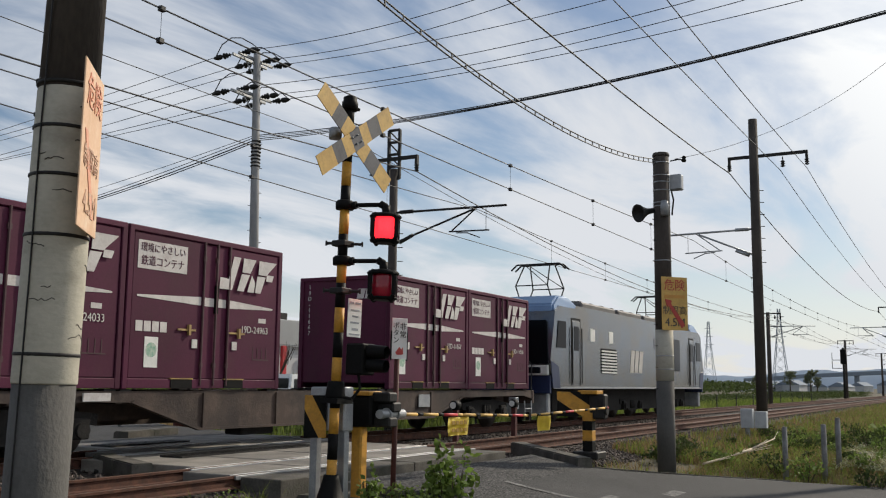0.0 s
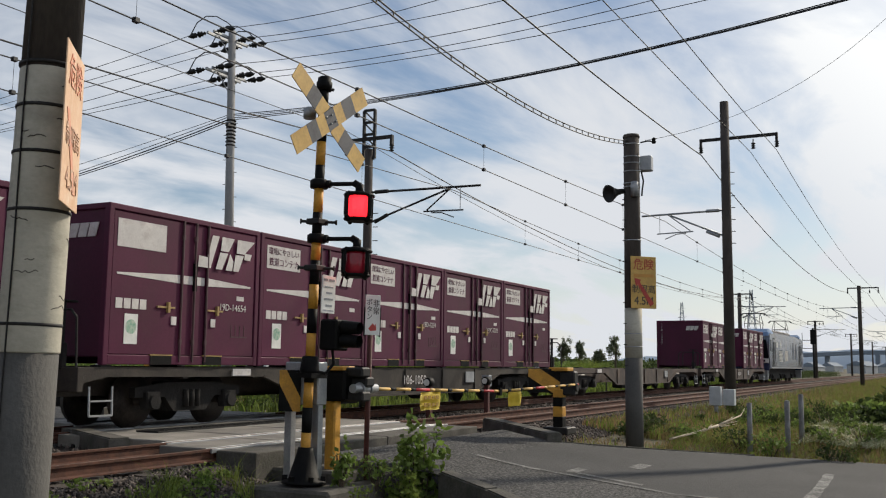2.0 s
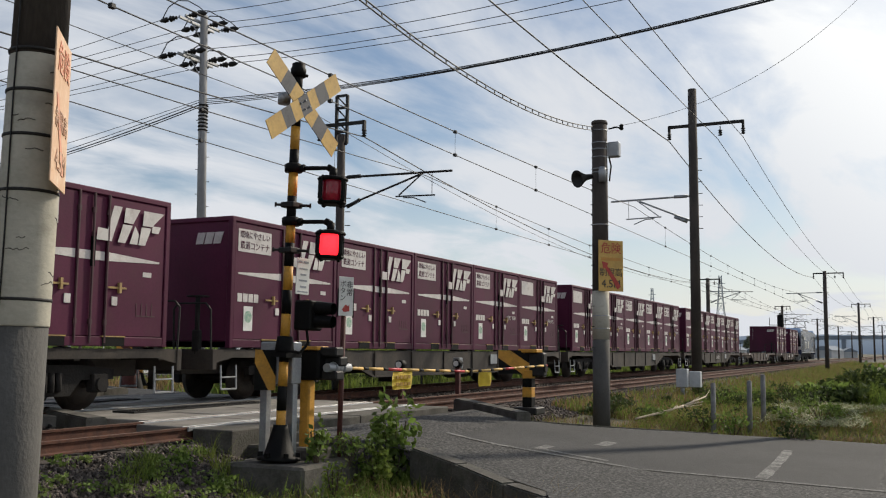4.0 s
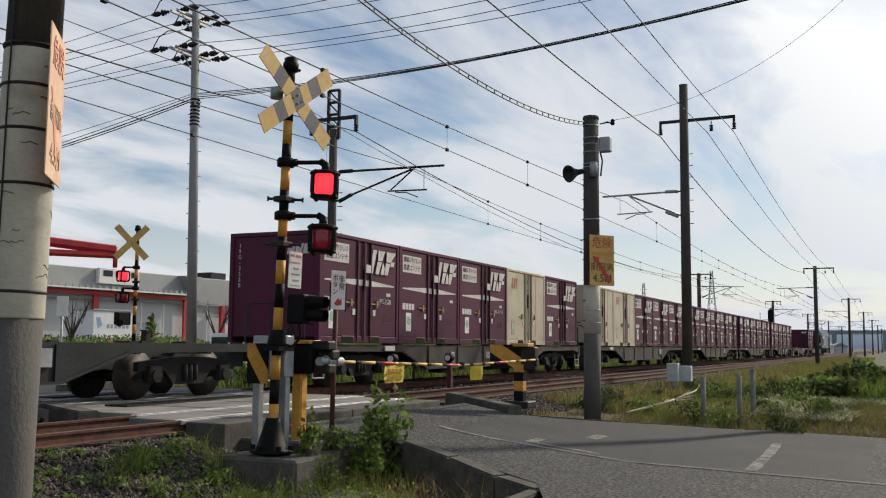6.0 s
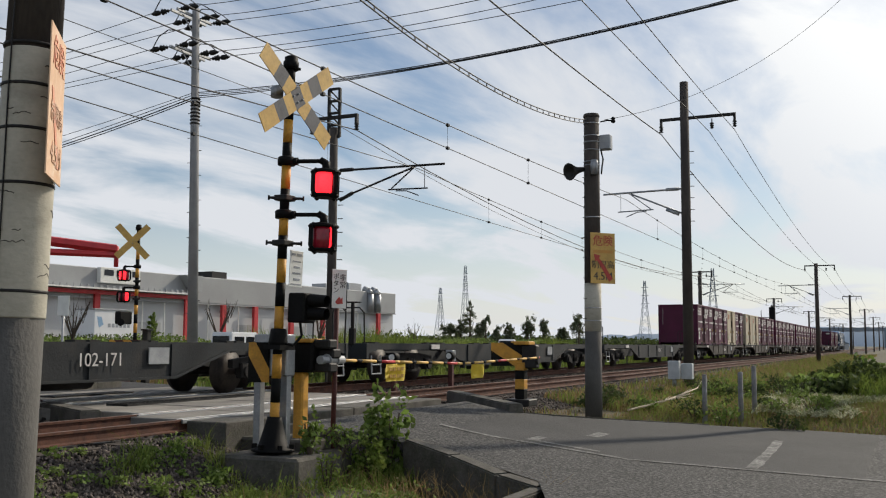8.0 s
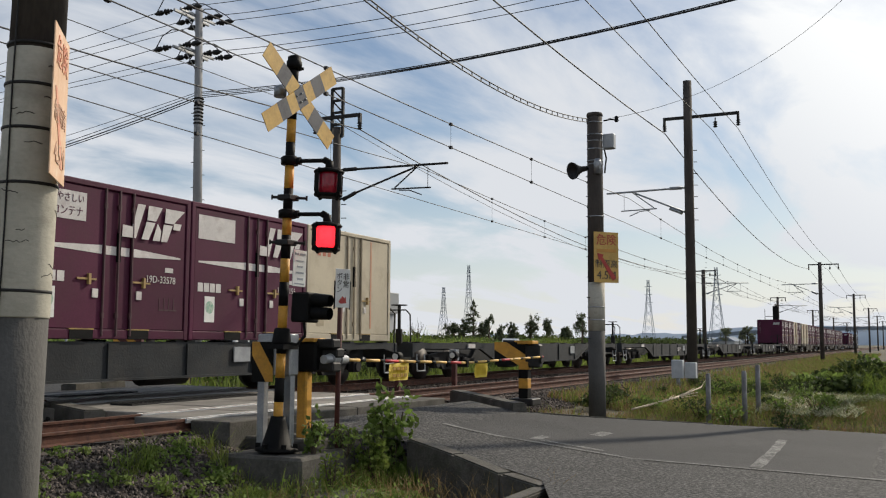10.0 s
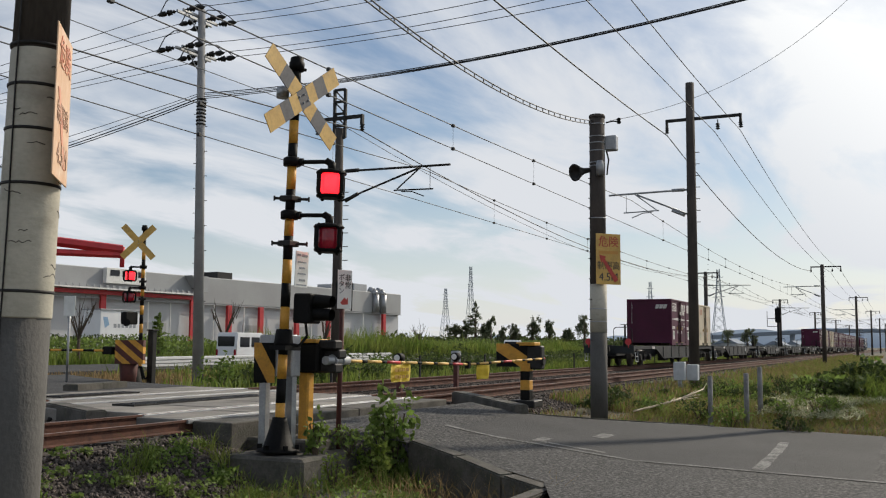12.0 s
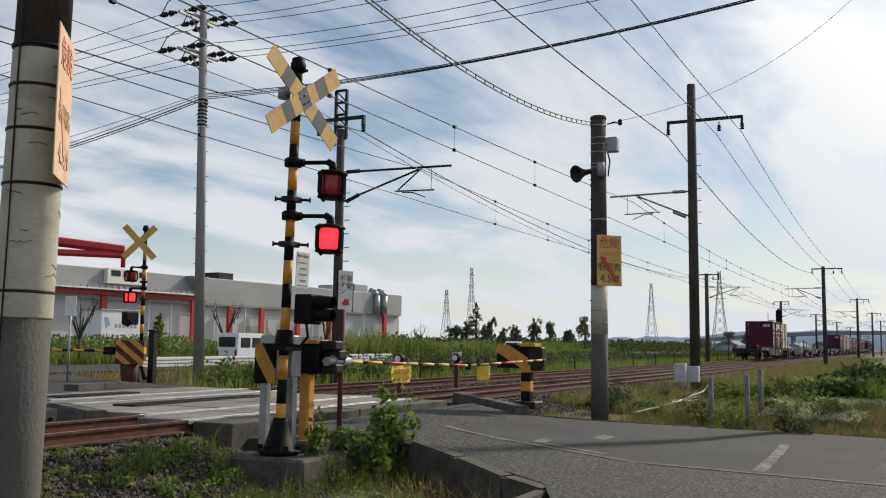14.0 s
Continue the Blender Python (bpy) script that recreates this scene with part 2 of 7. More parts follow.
M_WHITE = surf("white_marking", (0.66, 0.63, 0.60), (0.55, 0.52, 0.50), 3, 0.6, 0, 0, 40, stain_sheen=(0.35, 0.28, 0.26), stain_sheen_scale=5, stain_sheen_amt=0.5)
M_RUSTDECK = surf("wagon_brown", (0.07, 0.046, 0.036), (0.042, 0.03, 0.025), 1.5, 0.75, 0.1, 0.25, 30, stain_sheen=(0.16, 0.115, 0.085), stain_sheen_scale=2.2)
M_GREYDECK = surf("wagon_grey", (0.018, 0.022, 0.025), (0.010, 0.012, 0.014), 1.5, 0.75, 0.1, 0.25, 30, stain_sheen=(0.042, 0.034, 0.028), stain_sheen_scale=2.2)
M_TANDECK = surf("wagon_dusty", (0.055, 0.045, 0.036), (0.030, 0.025, 0.021), 1.5, 0.8, 0.1, 0.25, 30, stain_sheen=(0.10, 0.078, 0.058), stain_sheen_scale=2.2)
M_BOGIE = surf("bogie_grime", (0.013, 0.0105, 0.009), (0.006, 0.005, 0.0045), 4, 0.9, 0.0, 0.4, 30)
M_WHEEL = surf("wheel_steel", (0.045, 0.034, 0.028), (0.016, 0.013, 0.011), 5, 0.6, 0.3, 0.2, 30)
# tan second colour and patches paint the ground's reflection onto the silver-blue body
M_LOCO = surf("loco_silver_blue_sheen", (0.15, 0.178, 0.215), (0.165, 0.155, 0.135), 0.5, 0.26, 0.75, 0.05, 30, stain_sheen=(0.20, 0.155, 0.10), stain_sheen_scale=0.7, stain_sheen_amt=0.75)
M_LOCOBLUE = surf("loco_blue", (0.022, 0.036, 0.10), (0.018, 0.03, 0.08), 2, 0.4, 0.1, 0.05, 30)
M_LOCOROOF = surf("loco_roof", (0.16, 0.155, 0.15), (0.10, 0.09, 0.085), 2, 0.7, 0.1, 0.2, 30)
M_GLASS = glass("dark_glass", (0.010, 0.012, 0.016), 0.12)
M_WIRE = surf("wire_black", (0.02, 0.02, 0.022), (0.03, 0.03, 0.03), 2, 0.6, 0, 0, 40)
M_PORCELAIN = surf("insulator", (0.30, 0.29, 0.28), (0.22, 0.2, 0.19), 5, 0.3, 0, 0, 40)
M_FACTORY = surf("factory_wall", (0.36, 0.37, 0.37), (0.32, 0.325, 0.33), 0.15, 0.7, 0, 0.05, 5, stain_sheen=(0.28, 0.28, 0.28), stain_sheen_scale=0.2)
M_FACTORYDARK = surf("factory_band", (0.36, 0.37, 0.38), (0.31, 0.32, 0.33), 0.15, 0.7, 0, 0.05, 5)
M_FACTORYWHITE = surf("factory_white", (0.50, 0.51, 0.52), (0.44, 0.45, 0.46), 0.15, 0.7, 0, 0.05, 5)
M_CARWHITE = surf("car_white", (0.78, 0.79, 0.80), (0.72, 0.73, 0.74), 1, 0.25, 0, 0, 20)
M_RUBBER = surf("rubber", (0.022, 0.022, 0.022), (0.03, 0.03, 0.03), 8, 0.85, 0, 0.2, 30)
M_ROADLINE = surf("road_paint", (0.050, 0.049, 0.047), (0.27, 0.265, 0.25), 3, 0.88, 0, 0.3, 30, fw=1.2, lo=0.32, hi=0.85)
# blue of the air between is mixed into the hill colour
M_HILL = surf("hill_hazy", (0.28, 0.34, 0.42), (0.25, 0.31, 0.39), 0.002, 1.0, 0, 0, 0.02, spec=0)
# distance haze painted into the grey-blue, shared by viaduct, pylons and far roofs
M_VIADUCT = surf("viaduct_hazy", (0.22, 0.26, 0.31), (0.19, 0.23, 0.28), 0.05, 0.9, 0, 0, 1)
M_GREEN = surf("sticker_green", (0.18, 0.38, 0.27), (0.55, 0.6, 0.5), 9, 0.6, 0, 0, 40)
M_ORANGELET = surf("orange_lettering", (0.50, 0.16, 0.09), (0.42, 0.13, 0.08), 6, 0.6, 0, 0, 40)
M_WOODGREY = surf("weathered_wood", (0.55, 0.47, 0.36), (0.38, 0.31, 0.23), 6, 0.9, 0, 0.3, 40)
M_POSTGREY = surf("marker_post", (0.24, 0.24, 0.235), (0.15, 0.145, 0.14), 6, 0.9, 0, 0.3, 40)


# ---- mesh helpers ----
def thing(name, label, category, group="", m=None, kind=""):
    ob = new(name)
    ob.empty_display_size = 0.1
    if m is not None:
        ob.matrix_basis = m
    return tagged(ob, label, category, group, kind)


def link(name, bm, material, parent=None, label="", smooth=False):
    me = bpy.data.meshes.new(name)
    bm.normal_update()
    bm.to_mesh(me)
    bm.free()
    for mm in (material if isinstance(material, (list, tuple)) else [material]):
        me.materials.append(mm)
    if smooth:
        for p in me.polygons:
            p.use_smooth = True
    ob = new(name, me)
    ob.parent = parent
    return tagged(ob, label) if label else ob


def part(name, bm, material, parent, label="", smooth=False):
    return link(name, bm, material, parent, label, smooth)


def share(name, me, parent, m):
    ob = new(name, me)
    ob.parent = parent
    ob.matrix_basis = m
    return ob


def B():
    return bmesh.new()


def box(bm, x0, x1, y0, y1, z0, z1, bev=0.0, m=None, mi=0):
    r = bmesh.ops.create_cube(bm, size=1.0)
    vs = r["verts"]
    for v in vs:
        v.co = Vector(((x0 + x1) / 2 + v.co.x * (x1 - x0), (y0 + y1) / 2 + v.co.y * (y1 - y0), (z0 + z1) / 2 + v.co.z * (z1 - z0)))
    fs = {f for v in vs for f in v.link_faces}
    for f in fs:
        f.material_index = mi
    if bev:
        es = list({e for v in vs for e in v.link_edges})
        rb = bmesh.ops.bevel(bm, geom=es, offset=bev, segments=1, affect="EDGES")
        vs = list({v for f in rb["faces"] for v in f.verts} | {v for v in vs if v.is_valid})
        for f in rb["faces"]:
            f.material_index = mi
    if m is not None:
        bmesh.ops.transform(bm, matrix=m, verts=vs)
    return bm


def tube(bm, a, b, r0, r1=None, seg=10, caps=True, mi=0):
    a, b = Vector(a), Vector(b)
    r1 = r0 if r1 is None else r1
    d = b - a
    q = Vector((0, 0, 1)).rotation_difference(d.normalized()).to_matrix()
    ra = [bm.verts.new(a + q @ Vector((math.cos(k * math.tau / seg) * r0, math.sin(k * math.tau / seg) * r0, 0))) for k in range(seg)]
    rb = [bm.verts.new(b + q @ Vector((math.cos(k * math.tau / seg) * r1, math.sin(k * math.tau / seg) * r1, 0))) for k in range(seg)]
    for k in range(seg):
        f = bm.faces.new((ra[k], ra[(k + 1) % seg], rb[(k + 1) % seg], rb[k]))
        f.material_index = mi
        f.smooth = seg > 6
    if caps:
        bm.faces.new(ra[::-1]).material_index = mi
        bm.faces.new(rb).material_index = mi
    return bm


def lathe(bm, prof, seg=16, m=None, mi=0):
    """Rings of (radius, height) turned round z."""
    rings = []
    for r, z in prof:
        ring = [Vector((math.cos(k * math.tau / seg) * r, math.sin(k * math.tau / seg) * r, z)) for k in range(seg)]
        rings.append([bm.verts.new(m @ c if m is not None else c) for c in ring])
    for u, w in zip(rings, rings[1:]):
        for k in range(seg):
            f = bm.faces.new((u[k], u[(k + 1) % seg], w[(k + 1) % seg], w[k]))
            f.smooth, f.material_index = True, mi
    bm.faces.new(rings[0][::-1]).material_index = mi
    bm.faces.new(rings[-1]).material_index = mi
    return bm


def poly(bm, pts, depth, mi=0):
    """A flat outline given thickness along depth."""
    pts, depth = [Vector(p) for p in pts], Vector(depth)
    a = [bm.verts.new(p) for p in pts]
    b = [bm.verts.new(p + depth) for p in pts]
    n = len(pts)
    for f in [bm.faces.new(a[::-1]), bm.faces.new(b)] + [bm.faces.new((a[k], a[(k + 1) % n], b[(k + 1) % n], b[k])) for k in range(n)]:
        f.material_index = mi
    bmesh.ops.recalc_face_normals(bm, faces=bm.faces[:])
    return bm


def path_tube(bm, pts, r, seg=6):
    for a, b in zip(pts, pts[1:]):
        tube(bm, a, b, r, r, seg, True)
    return bm


def lettering(name, text, size, material, parent, m, squeeze=1.0, depth=0.002):
    cu = bpy.data.curves.new(name, "FONT")
    cu.body, cu.size, cu.align_x, cu.align_y, cu.extrude, cu.resolution_u = text, size, "CENTER", "CENTER", depth, 3
    tmp = new(name, cu)
    me = bpy.data.meshes.new_from_object(tmp.evaluated_get(bpy.context.evaluated_depsgraph_get()))
    bpy.data.objects.remove(tmp)
    bpy.data.curves.remove(cu)
    me.materials.clear()
    me.materials.append(material)
    me.transform(m @ Matrix.Diagonal((squeeze, 1, 1, 1)))
    ob = new(name, me)
    ob.parent = parent
    return ob


FRONT = Matrix(((1, 0, 0, 0), (0, 0, -1, 0), (0, 1, 0, 0), (0, 0, 0, 1)))   # writing in XZ that faces -Y
REAR = Matrix(((0, 0, -1, 0), (-1, 0, 0, 0), (0, 1, 0, 0), (0, 0, 0, 1)))   # writing in YZ that faces -X


# ---- ground, road and tracks ----
def lerp(x, pts):
    for (a, u), (b, w) in zip(pts, pts[1:]):
        if x <= b:
            return u + (w - u) * max(0.0, (x - a) / (b - a))
    return pts[-1][1]


ROAD_L = ((-30, 2.0), (0.5, 6.0), (3.0, 8.8), (3.45, 9.8), (3.65, 10.5), (5.6, 11.5), (6.9, 10.9), (8.3, 10.0), (11.2, 11.0), (15.6, 13.6), (21.5, 17.5), (30, 23.0))
ROAD_R = ((-30, 22.0), (2.0, 20.2), (3.6, 19.7), (5.0, 18.0), (6.4, 16.3), (9.7, 16.7), (15.0, 18.2), (21.5, 22.6), (30, 28.5))
ROAD_Z = ((-30, -0.80), (0.0, -0.68), (3.5, -0.57), (5.6, -0.33), (7.2, -0.05), (8.2, -0.008), (13.8, -0.008), (15.2, -0.03), (22, -0.2), (30, -0.3))
BED_Z = ((-60, -0.78), (2.8, -0.70), (3.9, -0.86), (5.6, -0.90), (6.9, -0.80), (8.05, -0.22), (14.2, -0.20), (15.2, -0.42), (24, -0.5), (60, -0.6), (200, -0.6))


def road_z(y):
    return lerp(y, ROAD_Z)


def ground_z(x, y):
    z = lerp(y, BED_Z)
    if -8 < y < 8.1 and x > 16:
        z += 0.34 * min(1, max(0, x - lerp(y, ROAD_R) - 0.25) / 2.6) * min(1, max(0, (y + 8) / 6)) * min(1, (8.1 - y) / 1.2)
    if -31 < y < 31 and lerp(y, ROAD_L) - 0.3 < x < lerp(y, ROAD_R) + 0.3:
        z = min(z, road_z(y) - 0.14)
    return z


def make_ground():
    xs = [-900, -300, -100, -40, -20, -10, -5] + [i * 0.5 for i in range(-4, 70)] + [36, 40, 46, 54, 64, 80, 110, 160, 260, 500, 1000, 2000, 4000]
    ys = [-3000, -1000, -300, -100, -40, -20, -10, -5] + [i * 0.5 for i in range(-4, 64)] + [34, 38, 44, 52, 64, 90, 140, 250, 500, 1000, 2500, 4000]
    bm = B()
    g = [[bm.verts.new((x, y, ground_z(x, y) + (0.05 * noise.noise((x * 0.7, y * 0.7, 0)) if (y < 6.6 or y > 15.5) else 0))) for y in ys] for x in xs]
    for i in range(len(xs) - 1):
        for j in range(len(ys) - 1):
            f = bm.faces.new((g[i][j], g[i + 1][j], g[i + 1][j + 1], g[i][j + 1]))
            yc = (ys[j] + ys[j + 1]) / 2
            f.material_index = 1 if 7.0 < yc < 15.0 and -45 < xs[i] < 900 else 0
            f.smooth = True
    ob = link("ground", bm, [M_EARTH, M_BALLASTBED])
    tagged(ob, "grassy trackside ground with a ballast bed", "ground", kind="structure")


def strip(name, y0, y1, step, left, right, lift, material, label, across=10):
    bm = B()
    n = max(1, round((y1 - y0) / step))
    rows = []
    for i in range(n + 1):
        y = y0 + (y1 - y0) * i / n
        a, b = left(y), right(y)
        rows.append([bm.verts.new((a + (b - a) * k / across, y, road_z(y) + lift)) for k in range(across + 1)])
    for u, w in zip(rows, rows[1:]):
        for k in range(across):
            bm.faces.new((u[k], u[k + 1], w[k + 1], w[k])).smooth = True
    ob = link(name, bm, material)
    return tagged(ob, label, name.replace("_", " "), kind="structure")


def make_road():
    L, R = (lambda y: lerp(y, ROAD_L)), (lambda y: lerp(y, ROAD_R))
    bm = B()
    strip("road", -30, 7.26, 0.5, L, R, 0.0, M_ASPHALT, "worn grey asphalt road with coarse aggregate", 14)
    strip("road_patch", 0.5, 6.2, 0.4, lambda y: 13.45 - 0.02 * y, lambda y: R(y) - 0.3, 0.005, M_ASPHALT2, "smoother dark asphalt resurfacing", 8)
    strip("road_far", 15.0, 30, 0.5, L, R, 0.0, M_ASPHALT2, "grey asphalt road beyond the tracks", 8)
    strip("road_joint", 0.2, 6.3, 0.4, lambda y: 13.36 - 0.02 * y, lambda y: 13.48 - 0.02 * y, 0.008, M_ROADLINE, "pale worn joint line on asphalt", 1)
    line = strip("stop_line", 1.80, 1.96, 0.08, lambda y: 13.5, lambda y: 17.6, 0.010, M_ROADLINE, "worn white stop line", 40)
    # rubbed, uneven edges that bend a little
    for v in line.data.vertices:
        u = v.co.x
        v.co.y += 0.10 * ((u - 13.5) / 4.1) ** 2 + (0.03 * noise.noise((u * 2.1, v.co.y * 9, 7)) if abs(v.co.y - 1.88) > 0.05 else 0)
    strip("road_marking", 4.9, 5.05, 0.15, lambda y: 13.55, lambda y: 14.1, 0.010, M_ROADLINE, "worn white paint mark", 2)
    strip("road_marking", 3.95, 4.95, 0.2, lambda y: 13.55, lambda y: 13.68, 0.010, M_ROADLINE, "worn white paint mark", 1)
    strip("road_marking", 4.4, 4.6, 0.2, lambda y: 15.1, lambda y: 15.75, 0.010, M_ROADLINE, "worn white paint mark", 2)
    # broad second road on the far side, parallel to the line
    bm = B()
    box(bm, -60, 220, 34, 44, -0.62, -0.36)
    tagged(link("road_parallel", bm, M_ASPHALT2), "pale asphalt road running beside the line", "road", kind="structure")


def make_rail(name, y):
    prof = ((-0.065, -0.153), (0.065, -0.153), (0.065, -0.14), (0.012, -0.125), (0.009, -0.04), (0.033, -0.03), (0.033, -0.004), (0.027, 0.0),
            (-0.027, 0.0), (-0.033, -0.004), (-0.033, -0.03), (-0.009, -0.04), (-0.012, -0.125), (-0.065, -0.14))
    bm = B()
    xs = [-60, 0, 20, 60, 150, 400, 1500]
    rows = [[bm.verts.new((x, y + p, z)) for p, z in prof] for x in xs]
    for u, w in zip(rows, rows[1:]):
        for k in range(len(prof)):
            f = bm.faces.new((u[k], w[k], w[(k + 1) % len(prof)], u[(k + 1) % len(prof)]))
            f.material_index = 1 if k == 7 else 0
    bmesh.ops.recalc_face_normals(bm, faces=bm.faces[:])
    return link(name, bm, [M_RAILSIDE, M_RAILTOP])


NEAR_Y, FAR_Y, GAUGE = 9.05, 12.75, 1.067


def make_tracks():
    for y, label in ((NEAR_Y, "empty rusty railway track on concrete sleepers"), (FAR_Y, "busy railway track with rusty rail sides")):
        t = thing("railway_track", label, "track", "tracks", kind="structure")
        for s in (-1, 1):
            make_rail("rail", y + s * (GAUGE / 2 + 0.03)).parent = t
        bm = B()
        x = -8.0
        while x < 150:
            if not 9.0 < x < 18.2:
                box(bm, x - 0.12, x + 0.12, y - 0.92, y + 0.92, -0.32, -0.185)
            x += 0.6
        part("sleepers", bm, M_SLEEPER, t)["kind"] = "stuff"
    # concrete crossing slabs, in rows between and outside the rails
    gaps = ((7.8, NEAR_Y - 0.62), (NEAR_Y - 0.46, NEAR_Y + 0.46), (NEAR_Y + 0.62, FAR_Y - 0.62), (FAR_Y - 0.46, FAR_Y + 0.46), (FAR_Y + 0.62, 15.1))
    deck = thing("crossing_deck", "worn concrete slabs laid across both tracks", "crossing deck", kind="structure")
    for a, b in gaps:
        n = 4
        for i in range(n):
            ym = (a + b) / 2
            x0, x1 = lerp(ym, ROAD_L), lerp(ym, ROAD_R)
            u, w = x0 + (x1 - x0) * i / n + 0.008, x0 + (x1 - x0) * (i + 1) / n - 0.008
            bm = B()
            box(bm, u, w, a, b, -0.20 if a > 8 else -0.75, -0.012 + 0.006 * ((i * 7) % 3 - 1), 0.012)
            part("slab", bm, M_PANEL if a > 8 else M_CONCRETE_DARK, deck)
    # steel edge strips along the flangeways and chequered gratings
    for y in (NEAR_Y - 0.61, NEAR_Y - 0.47, NEAR_Y + 0.47, NEAR_Y + 0.61, FAR_Y - 0.61, FAR_Y - 0.47, FAR_Y + 0.47, FAR_Y + 0.61):
        bm = B()
        box(bm, lerp(y, ROAD_L), lerp(y, ROAD_R), y - 0.016, y + 0.016, -0.05, 0.003, 0.003)
        part("edge_strip", bm, M_STEEL, deck, "bright steel edging strip")
    for y, x0, x1 in ((FAR_Y - 1.45, 11.9, 15.5), (FAR_Y + 1.3, 13.0, 15.0)):
        bm = B()
        k = x0
        while k < x1:
            box(bm, k, k + 0.035, y - 0.2, y + 0.2, -0.03, 0.012)
            k += 0.085
        box(bm, x0, x1, y - 0.23, y - 0.2, -0.03, 0.012)
        box(bm, x0, x1, y + 0.2, y + 0.23, -0.03, 0.012)
        part("grating", bm, M_STEELDARK, deck, "dark steel grating")


make_ground()
make_road()
make_tracks()


# ---- scatter: stones, grass and leaves, each one a stuff object ----
def from_numpy(name, verts, faces, material, label, category, kind="stuff"):
    me = bpy.data.meshes.new(name)
    me.vertices.add(len(verts)); me.vertices.foreach_set("co", np.asarray(verts, np.float32).ravel())
    f = np.asarray(faces, np.int32)
    me.loops.add(f.size); me.loops.foreach_set("vertex_index", f.ravel())
    me.polygons.add(len(f)); me.polygons.foreach_set("loop_start", np.arange(0, f.size, f.shape[1], dtype=np.int32))
    me.update(calc_edges=True)
    me.materials.append(material)
    ob = new(name, me)
    return tagged(ob, label, category, kind=kind)


def stones(name, n, x0, x1, y0, y1, size, label, keep=lambda x, y: True):
    rng = np.random.default_rng(len(name) + n)
    base = np.array([(1, 0, 0), (-1, 0, 0), (0, 1, 0), (0, -1, 0), (0, 0, 1), (0, 0, -1)], float)
    tri = np.array([(0, 2, 4), (2, 1, 4), (1, 3, 4), (3, 0, 4), (2, 0, 5), (1, 2, 5), (3, 1, 5), (0, 3, 5)])
    V, Fc = [], []
    k = 0
    for i in range(n):
        x, y = rng.uniform(x0, x1), rng.uniform(y0, y1)
        if not keep(x, y):
            continue
        s = size * rng.uniform(0.6, 1.5)
        q = np.array(Euler(rng.uniform(0, 6.28, 3)).to_matrix())
        v = (base * rng.uniform(0.6, 1.25, (6, 1)) * s * np.array([1, 0.8, 0.65])) @ q.T
        V.append(v + np.array([x, y, ground_z(x, y) + s * 0.35]))
        Fc.append(tri + 6 * k)
        k += 1
    from_numpy(name, np.concatenate(V), np.concatenate(Fc), M_BALLAST, label, "ballast")


def blades(name, n, place, h0, h1, width, material, label, lean=0.5):
    """Grass: place(rng) gives x, y, z and a height factor, or None."""
    rng = np.random.default_rng(len(name) * 7 + n)
    P = np.array([p for p in (place(rng) for i in range(n)) if p is not None], float)
    k = len(P)
    x, y, z, s = P.T
    h = rng.uniform(h0, h1, k) * s
    a, l, c = rng.uniform(0, 6.28, k), rng.uniform(0.05, lean, k) * h, rng.uniform(0, 6.28, k)
    dx, dy = np.cos(a) * l, np.sin(a) * l
    wx, wy = np.cos(c) * width * 0.5, np.sin(c) * width * 0.5
    V = np.stack([np.stack(q, 1) for q in ((x - wx, y - wy, z), (x + wx, y + wy, z), (x + dx * 0.35 + wx * 0.8, y + dy * 0.35 + wy * 0.8, z + h * 0.55),
                                           (x + dx * 0.35 - wx * 0.8, y + dy * 0.35 - wy * 0.8, z + h * 0.55), (x + dx, y + dy, z + h * rng.uniform(0.8, 1.0, k)))], 1).reshape(-1, 3)
    Fc = (np.array([(0, 1, 2), (0, 2, 3), (3, 2, 4)])[None] + 5 * np.arange(k)[:, None, None]).reshape(-1, 3)
    return from_numpy(name, V, Fc, material, label, "grass")


def off_road(x, y, m=0.1):
    return not (-31 < y < 31 and lerp(y, ROAD_L) - m < x < lerp(y, ROAD_R) + m)


def gz(x, y):
    return ground_z(x, y)


# ---- the level crossing ----
def striped_panel(bm, x0, x1, z0, z1, y, t, n=4, flip=False):
    """A hazard board of slanted stripes, alternating material slots 0 and 1."""
    w, h = x1 - x0, z1 - z0
    cut = lambda u: (min(max(u, 0), 1))
    step = 2.0 / n
    for k in range(n + 1):
        a, b = -1 + k * step, -1 + (k + 1) * step
        pts = []
        for s in (a, b):
            # the slanted line x + z = s, clipped to the board
            pts.append(s)
        lo, hi = (pts[0] + 1) / 2 * 2 - 0, (pts[1] + 1) / 2 * 2
        outline = clip_band(lo, hi)
        if len(outline) >= 3:
            o = [(x0 + (1 - u if flip else u) * w, y, z0 + v * h) for u, v in outline]
            poly(bm, o, (0, -t, 0), k % 2)


def clip_band(lo, hi):
    """The unit square between the lines u + v = lo and u + v = hi."""
    pts = [(0.0, 0.0), (1.0, 0.0), (1.0, 1.0), (0.0, 1.0)]
    for sign, c in ((1, lo), (-1, -hi)):
        out = []
        for i in range(len(pts)):
            p, q = pts[i], pts[(i + 1) % len(pts)]
            dp, dq = sign * (p[0] + p[1]) - c, sign * (q[0] + q[1]) - c
            if dp >= 0:
                out.append(p)
            if dp * dq < 0:
                f = dp / (dp - dq)
                out.append((p[0] + (q[0] - p[0]) * f, p[1] + (q[1] - p[1]) * f))
        pts = out
        if not pts:
            break
    return pts


DRUMS = []


